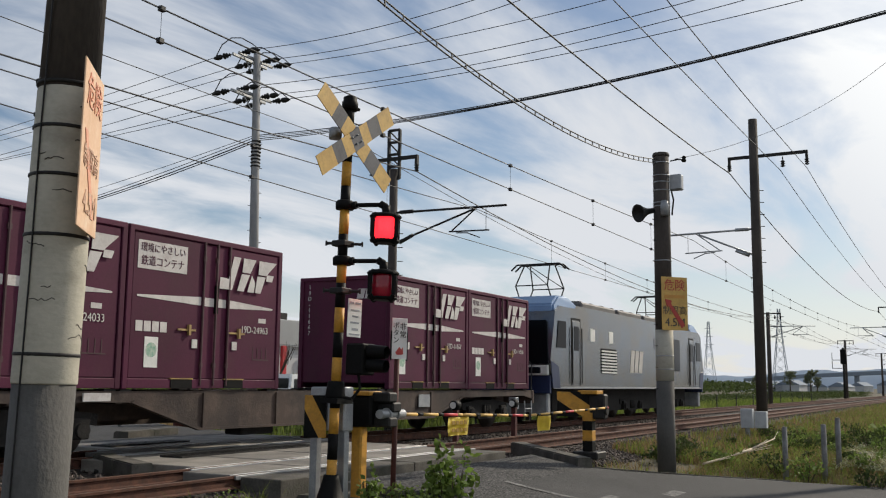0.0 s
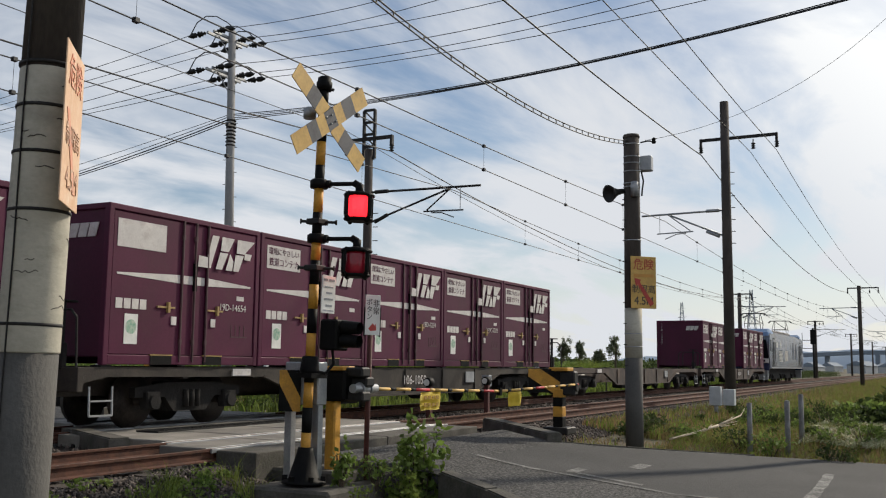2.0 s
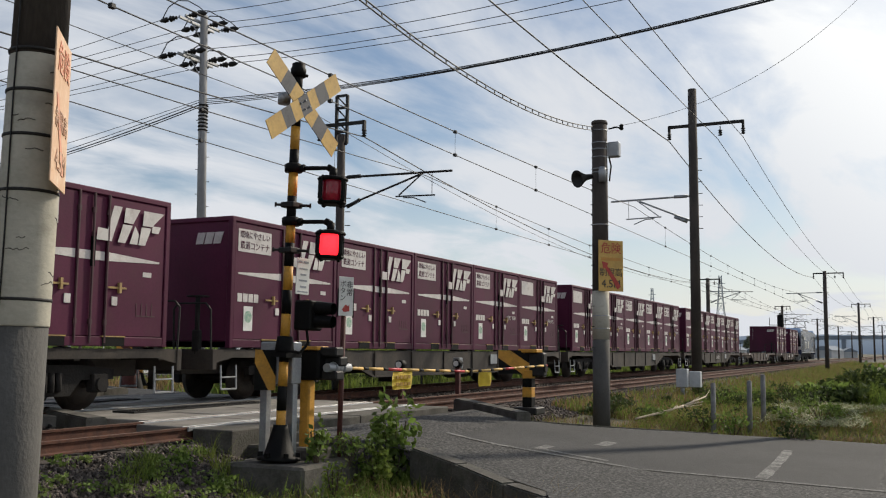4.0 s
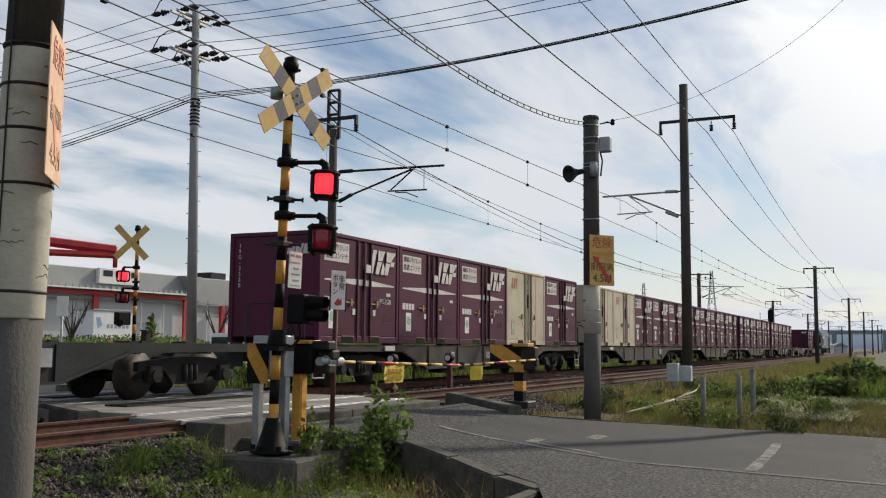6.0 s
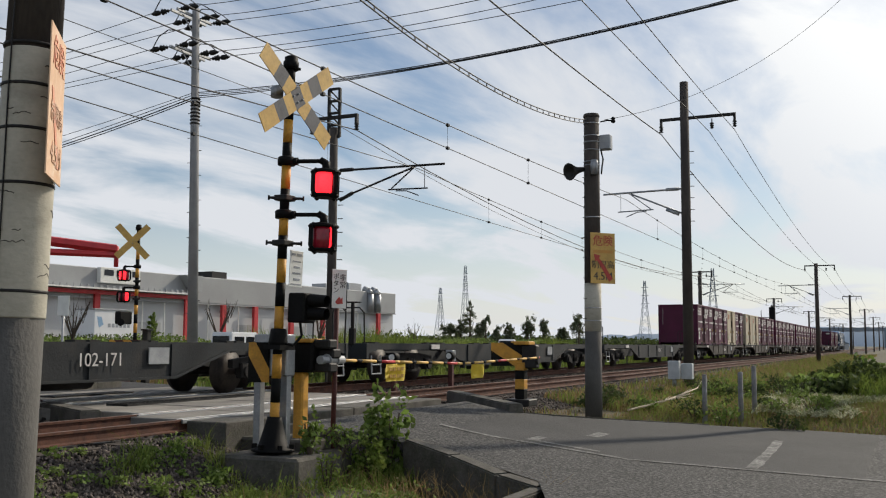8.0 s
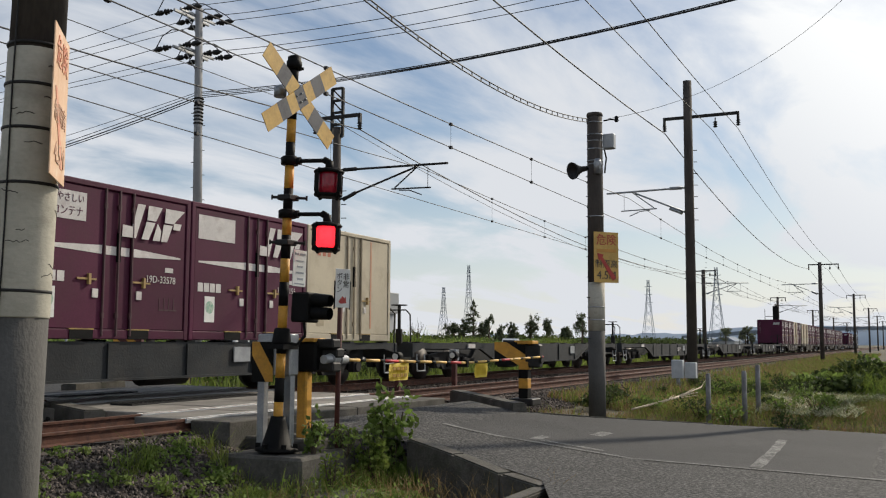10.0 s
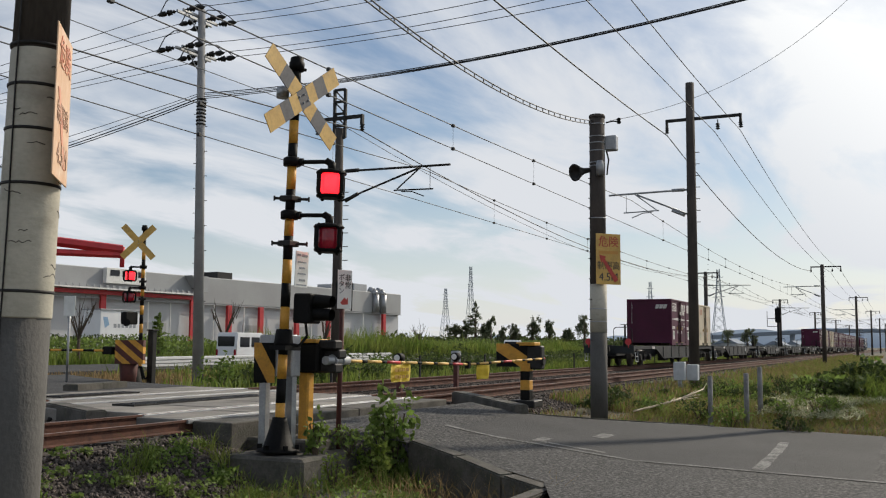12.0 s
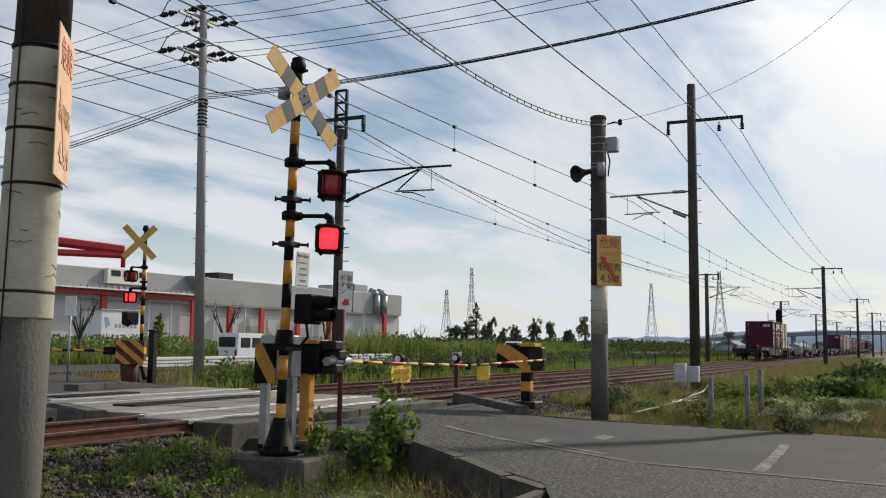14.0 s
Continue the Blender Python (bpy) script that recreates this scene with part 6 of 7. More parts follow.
def loco():
    l = thing("electric_locomotive", "silver-blue electric freight locomotive with raised pantographs", "locomotive")
    h = 1.45
    bm = B()
    # body outline along x, cab ends raked back above the waist
    prof = [(-8.75, 1.05), (8.75, 1.05), (8.95, 1.9), (8.55, 3.45), (8.2, 3.62), (-8.2, 3.62), (-8.55, 3.45), (-8.95, 1.9)]
    poly(bm, [(x, -h, z) for x, z in prof], (0, 2 * h, 0))
    bmesh.ops.bevel(bm, geom=[e for e in bm.edges if abs(e.verts[0].co.z - 3.62) < 0.2 and abs(e.verts[1].co.z - 3.62) < 0.2], offset=0.12, segments=2, affect="EDGES")
    part("body", bm, M_LOCO, l)
    for e in (-1, 1):
        bm = B()
        poly(bm, [(e * 9.0, -1.4, 1.76), (e * 9.0, 1.4, 1.76), (e * 8.70, 1.22, 3.05), (e * 8.70, -1.22, 3.05)], (e * 0.03, 0, 0))
        part("windscreen", bm, M_CABGLASS, l, "dark raked windscreen")
        bm = B()
        box(bm, e * 8.98 - 0.05, e * 8.98 + 0.05, -1.4, 1.4, 1.42, 1.72, 0.02)
        part("light_band", bm, M_SIGNW, l, "white light band")
        for s in (-1, 1):
            bm = B()
            box(bm, e * 9.02 - 0.04, e * 9.02 + 0.04, s * 0.95 - 0.22, s * 0.95 + 0.22, 1.48, 1.66, 0.02)
            part("headlight", bm, M_GLASS, l)
        bm = B()
        poly(bm, [(e * 8.78, -h - 0.012, 1.06), (e * 8.2, -h - 0.012, 1.06), (e * 8.35, -h - 0.012, 1.7), (e * 8.93, -h - 0.012, 1.85)], (0, 0.02, 0))
        box(bm, e * 8.88 - 0.06, e * 8.88 + 0.06, -1.42, 1.42, 0.9, 1.42)
        part("front_apron", bm, M_LOCOBLUE, l, "dark blue cab front")
        bm = B()
        box(bm, e * 8.7 - 0.12, e * 8.7 + 0.12, -1.3, 1.3, 0.25, 0.9, 0.04)
        part("plough", bm, M_STEEL, l)
        for s in (-1, 1):
            bm = B()
            poly(bm, [(e * 8.5, s * (h + 0.006), 2.25), (e * 7.75, s * (h + 0.006), 2.25), (e * 7.75, s * (h + 0.006), 3.05), (e * 8.35, s * (h + 0.006), 3.05)], (0, 0.012 * s, 0))
            part("cab_window", bm, M_CABGLASS, l)
            bm = B()
            box(bm, e * 6.9 - 0.32, e * 6.9 + 0.32, s * h - 0.02, s * h + 0.02, 1.2, 3.1, 0.01)
            door = part("cab_door", bm, M_LOCO, l)
            bm = B()
            box(bm, e * 6.9 - 0.2, e * 6.9 + 0.2, s * (h + 0.022) - 0.006, s * (h + 0.022) + 0.006, 2.2, 2.95, 0.004)
            part("pane", bm, M_CABGLASS, door)
            bm = B()
            for q in (-0.36, 0.36):
                box(bm, e * 6.9 + q - 0.03, e * 6.9 + q + 0.03, s * h - 0.01, s * h + 0.012, 1.15, 3.14)
            box(bm, e * 6.9 - 0.39, e * 6.9 + 0.39, s * h - 0.01, s * h + 0.010, 3.14, 3.2)
            part("door_seal", bm, M_BLACK, l, "black door seal")
            bm = B()
            for q in (-0.4, 0.4):
                tube(bm, (e * 6.9 + q, s * (h + 0.05), 1.2), (e * 6.9 + q, s * (h + 0.05), 2.9), 0.02, seg=6)
            part("grab_rail", bm, M_STEELDARK, l)
        bm = B()
        tube(bm, (e * 8.9, 0, 0.85), (e * 9.1, 0, 0.85), 0.1, seg=8)
        part("coupler", bm, M_BOGIE, l)
    for e in (-1, 1):
        bm = B()
        poly(bm, [(e * 8.62, -1.43, 3.12), (e * 6.9, -1.43, 3.40), (e * 6.7, -1.43, 3.62), (e * 7.2, -1.3, 3.86), (e * 8.0, -1.3, 3.84), (e * 8.5, -1.35, 3.55)], (0, 2.86, 0))
        bmesh.ops.bevel(bm, geom=bm.edges[:], offset=0.06, segments=2, affect="EDGES")
        part("cab_roof", bm, surf("loco_cab_roof", (0.20, 0.31, 0.50), (0.16, 0.26, 0.43), 1, 0.4, 0.1, 0.05, 30), l, "pale blue cab roof")
    for s in (-1, 1):
        for x in (-5.4, -3.6, 1.6):
            bm = B()
            box(bm, x - 0.22, x + 0.22, s * h - 0.01, s * h + 0.012, 2.55, 2.95, 0.02)
            part("side_window", bm, M_GLASS if x > 0 else M_SIGNW, l)
        for x in (3.0, 4.6):
            bm = B()
            box(bm, x - 0.45, x + 0.45, s * h - 0.01, s * h + 0.012, 1.75, 3.05, 0.02)
            part("side_grille", bm, M_CABGLASS, l, "dark side grille")
        bm = B()
        for k in range(8):
            box(bm, -4.6, -3.1, min(s * h, s * (h + 0.035)), max(s * h, s * (h + 0.035)), 1.55 + 0.1 * k, 1.60 + 0.1 * k)
        part("louvre", bm, M_SIGNW, l, "pale louvred vent")
        bm = B()
        box(bm, -4.62, -3.08, s * h - 0.01, s * h + 0.008, 1.53, 2.36)
        part("louvre_backing", bm, M_BLACK, l)
        bm = B()
        for k in range(3):
            poly(bm, [(-1.6 + 0.5 * k, s * (h + 0.004), 1.6), (-1.2 + 0.5 * k, s * (h + 0.004), 1.6), (-1.0 + 0.5 * k, s * (h + 0.004), 2.4), (-1.4 + 0.5 * k, s * (h + 0.004), 2.4)], (0, 0.006 * s, 0))
        part("mark", bm, surf("faded_mark", (0.52, 0.50, 0.46), (0.45, 0.42, 0.38), 4, 0.5), l, "pale slanted mark")
        bm = B()
        box(bm, -8.7, 8.7, s * h - 0.01, s * h + 0.014, 1.04, 1.10)
        part("sill_trim", bm, M_STEEL, l)
    bm = B()
    for x0, x1 in ((-5.0, -1.6), (-1.3, 1.5), (1.8, 5.0)):
        box(bm, x0, x1, -0.95, 0.95, 3.55, 3.88, 0.06)
    for k in range(9):
        box(bm, -4.6 + k * 1.1, -4.4 + k * 1.1, -0.7, 0.7, 3.86, 3.95)
    part("roof_equipment", bm, M_LOCOROOF, l)
    bm = B()
    box(bm, -7.6, 7.6, -0.95, 0.95, 0.28, 1.05)
    part("underframe", bm, M_BOGIE, l)
    for x in (-6.3, 6.3):
        p = new("pantograph")
        p.parent = l
        p.matrix_basis = pose(x, 0, 3.62)
        bm = B()
        for s in (-0.55, 0.55):
            path_tube(bm, [(-0.22, s, 0.06), (-0.70, s, 0.66), (-0.22, s * 0.8, 1.38)], 0.022)
            path_tube(bm, [(0.22, s, 0.06), (0.70, s, 0.66), (0.22, s * 0.8, 1.38)], 0.022)
        for z, a in ((0.06, 0.22), (0.66, 0.70)):
            for q in (-a, a):
                tube(bm, (q, -0.55, z), (q, 0.55, z), 0.02, seg=6)
        path_tube(bm, [(-0.70, -0.55, 0.66), (-0.22, 0.44, 1.38)], 0.014)
        path_tube(bm, [(0.70, -0.55, 0.66), (0.22, 0.44, 1.38)], 0.014)
        path_tube(bm, [(-0.2, -0.5, 1.38), (0.2, -0.5, 1.38)], 0.02)
        path_tube(bm, [(-0.2, 0.5, 1.38), (0.2, 0.5, 1.38)], 0.02)
        part("frame", bm, M_STEELDARK, p)
        bm = B()
        for q in (-0.16, 0.16):
            path_tube(bm, [(q, -0.95, 1.22), (q, -0.75, 1.40), (q, 0.75, 1.40), (q, 0.95, 1.22)], 0.028)
        part("collector", bm, M_STEELDARK, p)
        bm = B()
        for q in (-0.6, 0.6):
            for s in (-0.6, 0.6):
                lathe(bm, [(0.05, 0), (0.09, 0.04), (0.05, 0.07), (0.09, 0.11), (0.04, 0.16)], 8, Matrix.Translation((q, s, -0.04)))
        part("insulator", bm, M_PORCELAIN, p)
    for x in (-5.8, 0, 5.8):
        bogie(l, x)
    return l


def build_train():
    brown, grey, tan = (M_RUSTDECK, "empty rust-brown flat wagon"), (M_GREYDECK, "dark grey flat wagon"), (M_TANDECK, "dusty brown flat wagon under containers")
    decks = {}
    c_m, c_c = container(M_MAROON), container(M_CREAM, True)
    used = set()
    def put(proto, m_off, name=""):
        ob = proto if proto not in used else copy_thing(proto, pose(0, 0, 0))
        used.add(proto)
        MOVING.append((ob, m_off, FAR_Y, FLOOR))
        return ob
    l = loco()
    MOVING.append((l, TRAIN0 + PITCH / 2 + 9.15, FAR_Y, 0))
    loads = {0: "MM.MM", 2: "MMMMM", 3: "MMMMM", 4: "MMMMM", 5: "MMMCC", 6: "MCMMM", 11: "CMM.."}
    numbers = {(0, 3): "19D-24963", (0, 4): "19D-24033", (2, 1): "V19C-7272", (2, 2): "19D-6254", (2, 4): "19D-14654", (3, 4): "19D-1573", (3, 3): "19D-17208", (4, 0): "19F-5422", (4, 1): "V19C-3040", (6, 4): "19G-2528", (6, 2): "19D-41140", (11, 1): "19D-5155", (11, 2): "19D-33578", (0, 0): "19D-11816", (0, 1): "19D-11667", (3, 0): "19D-32208"}
    cars = {0: "10658011", 2: "106-1058", 6: "100-4", 7: "101-4", 9: "102-171"}
    protos, letters = {}, []
    for k in range(12):
        mat, label = brown if k in (0, 1) else (grey if k > 6 else tan)
        if mat not in protos:
            protos[mat] = wagon(mat, label)
            w = protos[mat]
        else:
            w = copy_thing(protos[mat], pose(0, 0, 0))
        w["label"] = ("rust-brown flat wagon carrying maroon containers" if k == 0 else "empty rust-brown flat wagon" if k == 1 else "grey flat wagon carrying three containers at its front" if k == 11 else "empty dark grey flat wagon" if k > 6 else "dusty brown flat wagon fully loaded with containers")
        centre = TRAIN0 - PITCH * k
        MOVING.append((w, centre, FAR_Y, 0))
        if k in cars:
            letters.append(("number", cars[k], 0.30, M_WHITE, w, Matrix.Translation((0.4 if k != 9 else 2.1, -1.235, 0.70)) @ FRONT, 1.0))
        for i, c in enumerate(loads.get(k, "")):
            if c == ".":
                continue
            ob = put(c_m if c == "M" else c_c, centre + (2 - i) * SLOT)
            if (k, i) in numbers:
                letters.append(("number", numbers[(k, i)], 0.17, M_WHITE, ob, Matrix.Translation((CL / 2 - 0.72, -CW / 2 + 0.010, 1.02)) @ FRONT, 0.95))
            if c == "M" and (k, i) not in ((2, 4), (3, 4), (3, 3), (11, 1), (4, 0)):
                letters.append(("writing", "環境にやさしい", 0.15, M_MAROON, ob, Matrix.Translation((-CL / 2 + 0.73, -CW / 2 + 0.009, 2.165)) @ FRONT, 0.92))
                letters.append(("writing", "鉄道コンテナ", 0.17, M_MAROON, ob, Matrix.Translation((-CL / 2 + 0.73, -CW / 2 + 0.009, 1.96)) @ FRONT, 0.92))
            if c == "M" and (k, i) in ((0, 1), (0, 4), (2, 4), (3, 4), (6, 4), (11, 2)):
                txt = "\n".join(numbers.get((k, i), "19D-26805"))
                letters.append(("end_number", txt, 0.13, M_WHITE, ob, Matrix.Translation((-CL / 2 - 0.006 + 0.02, CW / 2 - 0.28, 1.75)) @ REAR, 1.0))
    for row in letters:
        lettering(*row)
    # red tail discs on the last wagon
    tail = [w for w, off, y, z in MOVING if abs(off - (TRAIN0 - PITCH * 11)) < 0.01 and z == 0][0]
    for s in (-0.95, 0.95):
        bm = B()
        lathe(bm, [(0.15, 0), (0.15, 0.02)], 20, Matrix.Translation((-9.82, s, 1.17)) @ Matrix.Rotation(radians(-90), 4, "Y"))
        box(bm, -9.83, -9.80, s - 0.02, s + 0.02, 0.9, 1.1)
        part("tail_disc", bm, M_REDPAINT, tail, "round red tail disc")


build_train()


# ---- vegetation ----
def leaf_quads(p, s, rng):
    """One pointed leaf of size s, turned at random, at each place p."""
    n = len(p)
    a = rng.normal(0, 1, (n, 3))
    a /= np.linalg.norm(a, axis=1)[:, None]
    b = np.cross(a, rng.normal(0, 1, (n, 3)))
    b /= np.linalg.norm(b, axis=1)[:, None]
    c = np.cross(a, b)
    s = s[:, None]
    V = np.stack((p - 0.5 * s * a, p - 0.32 * s * b + 0.05 * s * c, p + 0.6 * s * a, p + 0.32 * s * b + 0.05 * s * c), 1).reshape(-1, 3)
    return V, np.arange(4 * n).reshape(n, 4)


def leaf_cloud(n, rng, centre, radii, size, clumps=20):
    """Leaves on many small clumps inside an ellipsoid; verts and quads."""
    c = np.array(centre, float)
    cl = rng.normal(0, 0.42, (clumps, 3))
    cl = cl[(cl ** 2).sum(1) < 1.1]
    p = c + (cl[rng.integers(len(cl), size=n)] + rng.normal(0, 0.15, (n, 3))) * np.array(radii)
    return leaf_quads(p, size * rng.uniform(0.5, 1.3, n), rng)


def mesh_part(name, V, Fc, material, parent):
    ob = from_numpy(name, V, Fc, material, "", "", "")
    ob.parent = parent
    return ob


def tree(x, y, h, w, label, material, seed, conifer=False, size=0.5, n=900):
    rng = np.random.default_rng(seed)
    z0 = -0.6
    t = thing("tree", label, "tree", "trees in the distance", pose(x, y, z0))
    bm = B()
    tube(bm, (0, 0, 0), (0.1, 0, h * 0.75), 0.035 * h, 0.01 * h, 7)
    for k in range(5):
        a = k * 1.3 + seed
        z = h * (0.3 + 0.1 * k)
        tube(bm, (0, 0, z), (math.cos(a) * w * 0.35, math.sin(a) * w * 0.35, z + h * 0.18), 0.012 * h, 0.004 * h, 5)
    part("trunk", bm, M_BARK, t)
    Vs, Fs, o = [], [], 0
    if conifer:
        for k in range(7):
            u = k / 6
            V, Fc = leaf_cloud(n // 7, rng, (0, 0, h * (0.22 + 0.72 * u)), (w * 0.75 * (1 - u) + 0.25, w * 0.75 * (1 - u) + 0.25, h * 0.09), size, 9)
            Vs.append(V); Fs.append(Fc + o); o += len(V)
    else:
        for k in range(4):
            V, Fc = leaf_cloud(n // 4, rng, (rng.uniform(-0.3, 0.3) * w, rng.uniform(-0.3, 0.3) * w, h * rng.uniform(0.5, 0.82)), (w * 0.45, w * 0.45, h * 0.2), size, 12)
            Vs.append(V); Fs.append(Fc + o); o += len(V)
    mesh_part("crown", np.concatenate(Vs), np.concatenate(Fs), material, t)


def bush(name, x, y, z, r, h, n, size, label, material, seed):
    rng = np.random.default_rng(seed)
    t = thing(name, label, "bush", "", pose(x, y, z))
    bm = B()
    for k in range(7):
        a = k * 0.9 + seed
        tube(bm, (0, 0, -0.05), (math.cos(a) * r * 0.5, math.sin(a) * r * 0.5, h * 0.75), 0.012, 0.005, 5)
    part("stem", bm, M_BARK, t)
    V, Fc = leaf_cloud(n, rng, (0, 0, h * 0.52), (r, r, h * 0.5), size, 34)
    mesh_part("foliage", V, Fc, material, t)


def hedge(name, n, x0, x1, y0, y1, h, size, material, label, seed, z=-0.6):
    rng = np.random.default_rng(seed)
    xs = rng.uniform(x0, x1, n)
    ys = rng.uniform(y0, y1, n)
    hh = h * (0.55 + 0.45 * np.array([noise.noise((a * 0.13, b * 0.1, seed)) for a, b in zip(xs, ys)]) + 0.25)
    zs = z + hh * rng.uniform(0.0, 1.0, n) ** 0.6
    V, Fc = leaf_quads(np.stack((xs, ys, zs), 1), size * rng.uniform(0.5, 1.3, n), rng)
    from_numpy(name, V, Fc, material, label, "hedge")


def vegetation():
    stones("ballast_near", 16000, 2.5, 10.2, 5.6, 8.45, 0.027, "grey-brown ballast stones beside the near rail", lambda x, y: off_road(x, y, -0.4))
    stones("ballast_between", 5000, 0, 45, 9.7, 12.1, 0.04, "grey-brown ballast stones between the tracks", lambda x, y: off_road(x, y, -0.1))
    stones("ballast_side", 6500, 16.6, 32, 6.9, 8.45, 0.032, "grey-brown ballast stones beside the road", lambda x, y: off_road(x, y, 0.3))
    stones("ballast_gauge", 3500, 0, 40, 8.6, 9.5, 0.036, "grey-brown ballast stones between the rails", lambda x, y: off_road(x, y, 0.0))

    def near(rng):
        x, y = rng.uniform(5.5, 10.4), rng.uniform(5.0, 8.15)
        n = noise.noise((x * 1.5, y * 1.5, 3)) + 0.5 * noise.noise((x * 4, y * 4, 7))
        if n < 0.02 + max(0, y - 6.3) * 0.28 or not off_road(x, y, 0.5):
            return None
        return x, y, gz(x, y), 0.7 + n
    blades("grass_near", 12500, near, 0.08, 0.36, 0.010, M_GRASS, "green grass tufts among the trackside ballast", 1.1)
    # broad-leaved weeds in low clumps between the stones
    rng = np.random.default_rng(17)
    cs = []
    while len(cs) < 270:
        x, y = rng.uniform(5.5, 10.3), 5.0 + 3.1 * rng.random() ** 1.5
        if off_road(x, y, 0.5) and not (9.6 < x and 6.4 < y < 7.7):
            cs.append((x, y, gz(x, y), rng.uniform(0.05, 0.2) * (1.3 if y < 6.4 else 0.7)))
    pts = np.concatenate([np.stack((rng.normal(x, h * 0.7, 70), rng.normal(y, h * 0.7, 70), z + h * rng.random(70) * 1.3), 1) for x, y, z, h in cs])
    V, Fc = leaf_quads(pts, rng.uniform(0.02, 0.07, len(pts)), rng)
    from_numpy("weed_near", V, Fc, M_LEAF, "low leafy green weeds between the ballast stones", "weeds")
    # foxtail heads on thin stems
    def foxtail(rng):
        x, y = rng.uniform(7.2, 10.6), rng.uniform(4.9, 6.3)
        return (x, y, gz(x, y), 1.0) if off_road(x, y, 0.3) else None
    blades("grass_foxtail", 420, foxtail, 0.25, 0.5, 0.009, M_GRASSDRY, "pale foxtail grass stems by the footing", 1.0)

    def foot(rng):
        x, y = rng.choice([rng.uniform(9.3, 11.6), rng.uniform(10.9, 11.9)]), rng.uniform(5.6, 6.6)
        return (x, y, gz(x, y), 1.0) if not (11.2 + (y - 5.6) * 0.1 < x and y < 5.7) else None
    blades("grass_footing", 1600, foot, 0.12, 0.45, 0.014, M_GRASS, "long green grass round the signal footing")

    def straw(rng):
        x, y = rng.uniform(9.6, 11.0), rng.uniform(3.6, 5.6)
        return x, y, gz(x, y), 1.0
    blades("grass_straw", 260, straw, 0.15, 0.5, 0.008, M_GRASSDRY, "dry straw-coloured stems by the kerb", 1.2)

    def bank(rng):
        x, y = 17.2 + 60 * rng.random() ** 1.6, rng.uniform(-9, 7.0)
        if not off_road(x, y, 0.15):
            return None
        patch = noise.noise((x * 0.45, y * 0.6, 1)) + 0.5 * noise.noise((x * 1.3, y * 1.6, 4))
        if patch < -0.12 and rng.random() < 0.6:
            return None
        return x, y, gz(x, y), 0.6 + 0.9 * max(0.0, patch + 0.25)

    def bank_green(rng):
        p = bank(rng)
        return p if p and noise.noise((p[0] * 0.4, p[1] * 0.55, 8)) > 0.0 else None

    def bank_dry(rng):
        p = bank(rng)
        return p if p and noise.noise((p[0] * 0.4, p[1] * 0.55, 8)) < 0.08 else None
    blades("grass_bank", 30000, bank_green, 0.08, 0.34, 0.016, M_GRASS, "green grass on the bank beside the line")
    blades("grass_bank_dry", 36000, bank_dry, 0.05, 0.20, 0.014, M_GRASSDRY, "dry brown grass on the bank beside the line", 1.6)

    def tall(rng):
        a, r = rng.uniform(0, 6.28), rng.random() ** 0.5
        x, y = 28.6 + math.cos(a) * r * 2.7, 0.75 + math.sin(a) * r * 1.35
        return x, y, gz(x, y), 1.25 - 0.5 * r
    blades("grass_tall", 3000, tall, 0.4, 0.95, 0.03, M_GRASS, "tall bright green grass clump by the road", 0.9)
    for i, (x, y, h) in enumerate(((26.6, 1.5, 0.65), (27.3, 1.9, 0.7), (28.4, 1.3, 0.95), (29.6, 0.8, 1.0), (27.8, 0.4, 0.85), (30.2, 1.6, 0.8), (29.0, 2.1, 0.7))):
        bush("grass_bush", x, y, gz(x, y), 0.8, h, 900, 0.17, "dense green leafy clump inside the tall grass", M_LEAF if i % 2 else M_LEAFDARK, 400 + i)

    def hay(rng):
        x, y = rng.uniform(21.5, 27.5), rng.uniform(0.0, 3.0)
        if not off_road(x, y, 0.05) or noise.noise((x * 0.8, y * 1.0, 11)) < -0.05:
            return None
        return x, y, gz(x, y) + 0.10, 1.0
    blades("cut_grass", 6500, hay, 0.04, 0.14, 0.024, M_HAY, "pale cut grass strewn along the road edge", 4.0)

    def far(rng):
        x, y = rng.uniform(18, 110), 15.6 + 15 * rng.random() ** 1.5
        if not off_road(x, y, 0.2) or (x < 30 and y > 19):
            return None
        return x, y, gz(x, y), 1.0
    blades("grass_far", 16000, far, 0.25, 0.75, 0.05, M_GRASS, "green grass on the far side of the line")

    def far_dry(rng):
        x, y = rng.uniform(19, 40), rng.uniform(23, 32)
        return (x, y, gz(x, y), 1.0) if off_road(x, y, 0.2) else None
    blades("grass_far_dry", 6000, far_dry, 0.15, 0.4, 0.04, M_GRASSDRY, "dry yellow grass beyond the far barrier")
    blades("grass_clump", 2600, lambda rng: (rng.uniform(27.5, 32), rng.uniform(19.2, 21.8), -0.5, 1.0), 0.5, 1.1, 0.05, M_GRASS, "bright green grass clump at the power pole's foot")

    def verge(rng):
        y = rng.uniform(-4, 5.5)
        x = lerp(y, ROAD_R) + 0.02 + 5.0 * rng.random() ** 1.4
        return x, y, gz(x, y) - 0.01, 0.5 + min(1.0, (x - lerp(y, ROAD_R)) * 0.5)
    blades("grass_verge", 11000, verge, 0.05, 0.24, 0.012, M_GRASS, "short trampled green grass along the road edge", 1.4)
    blades("grass_verge_dry", 17000, verge, 0.05, 0.20, 0.012, M_GRASSDRY, "cut dry grass along the road edge", 2.2)

    def lineside(rng):
        x, y = 22 + 130 * rng.random() ** 1.5, rng.uniform(3.5, 7.75)
        return (x, y, gz(x, y), 0.8 + x * 0.006) if off_road(x, y, 0.1) else None
    blades("grass_lineside", 15000, lineside, 0.10, 0.34, 0.022, M_GRASS, "rough green grass between the bank and the ballast")
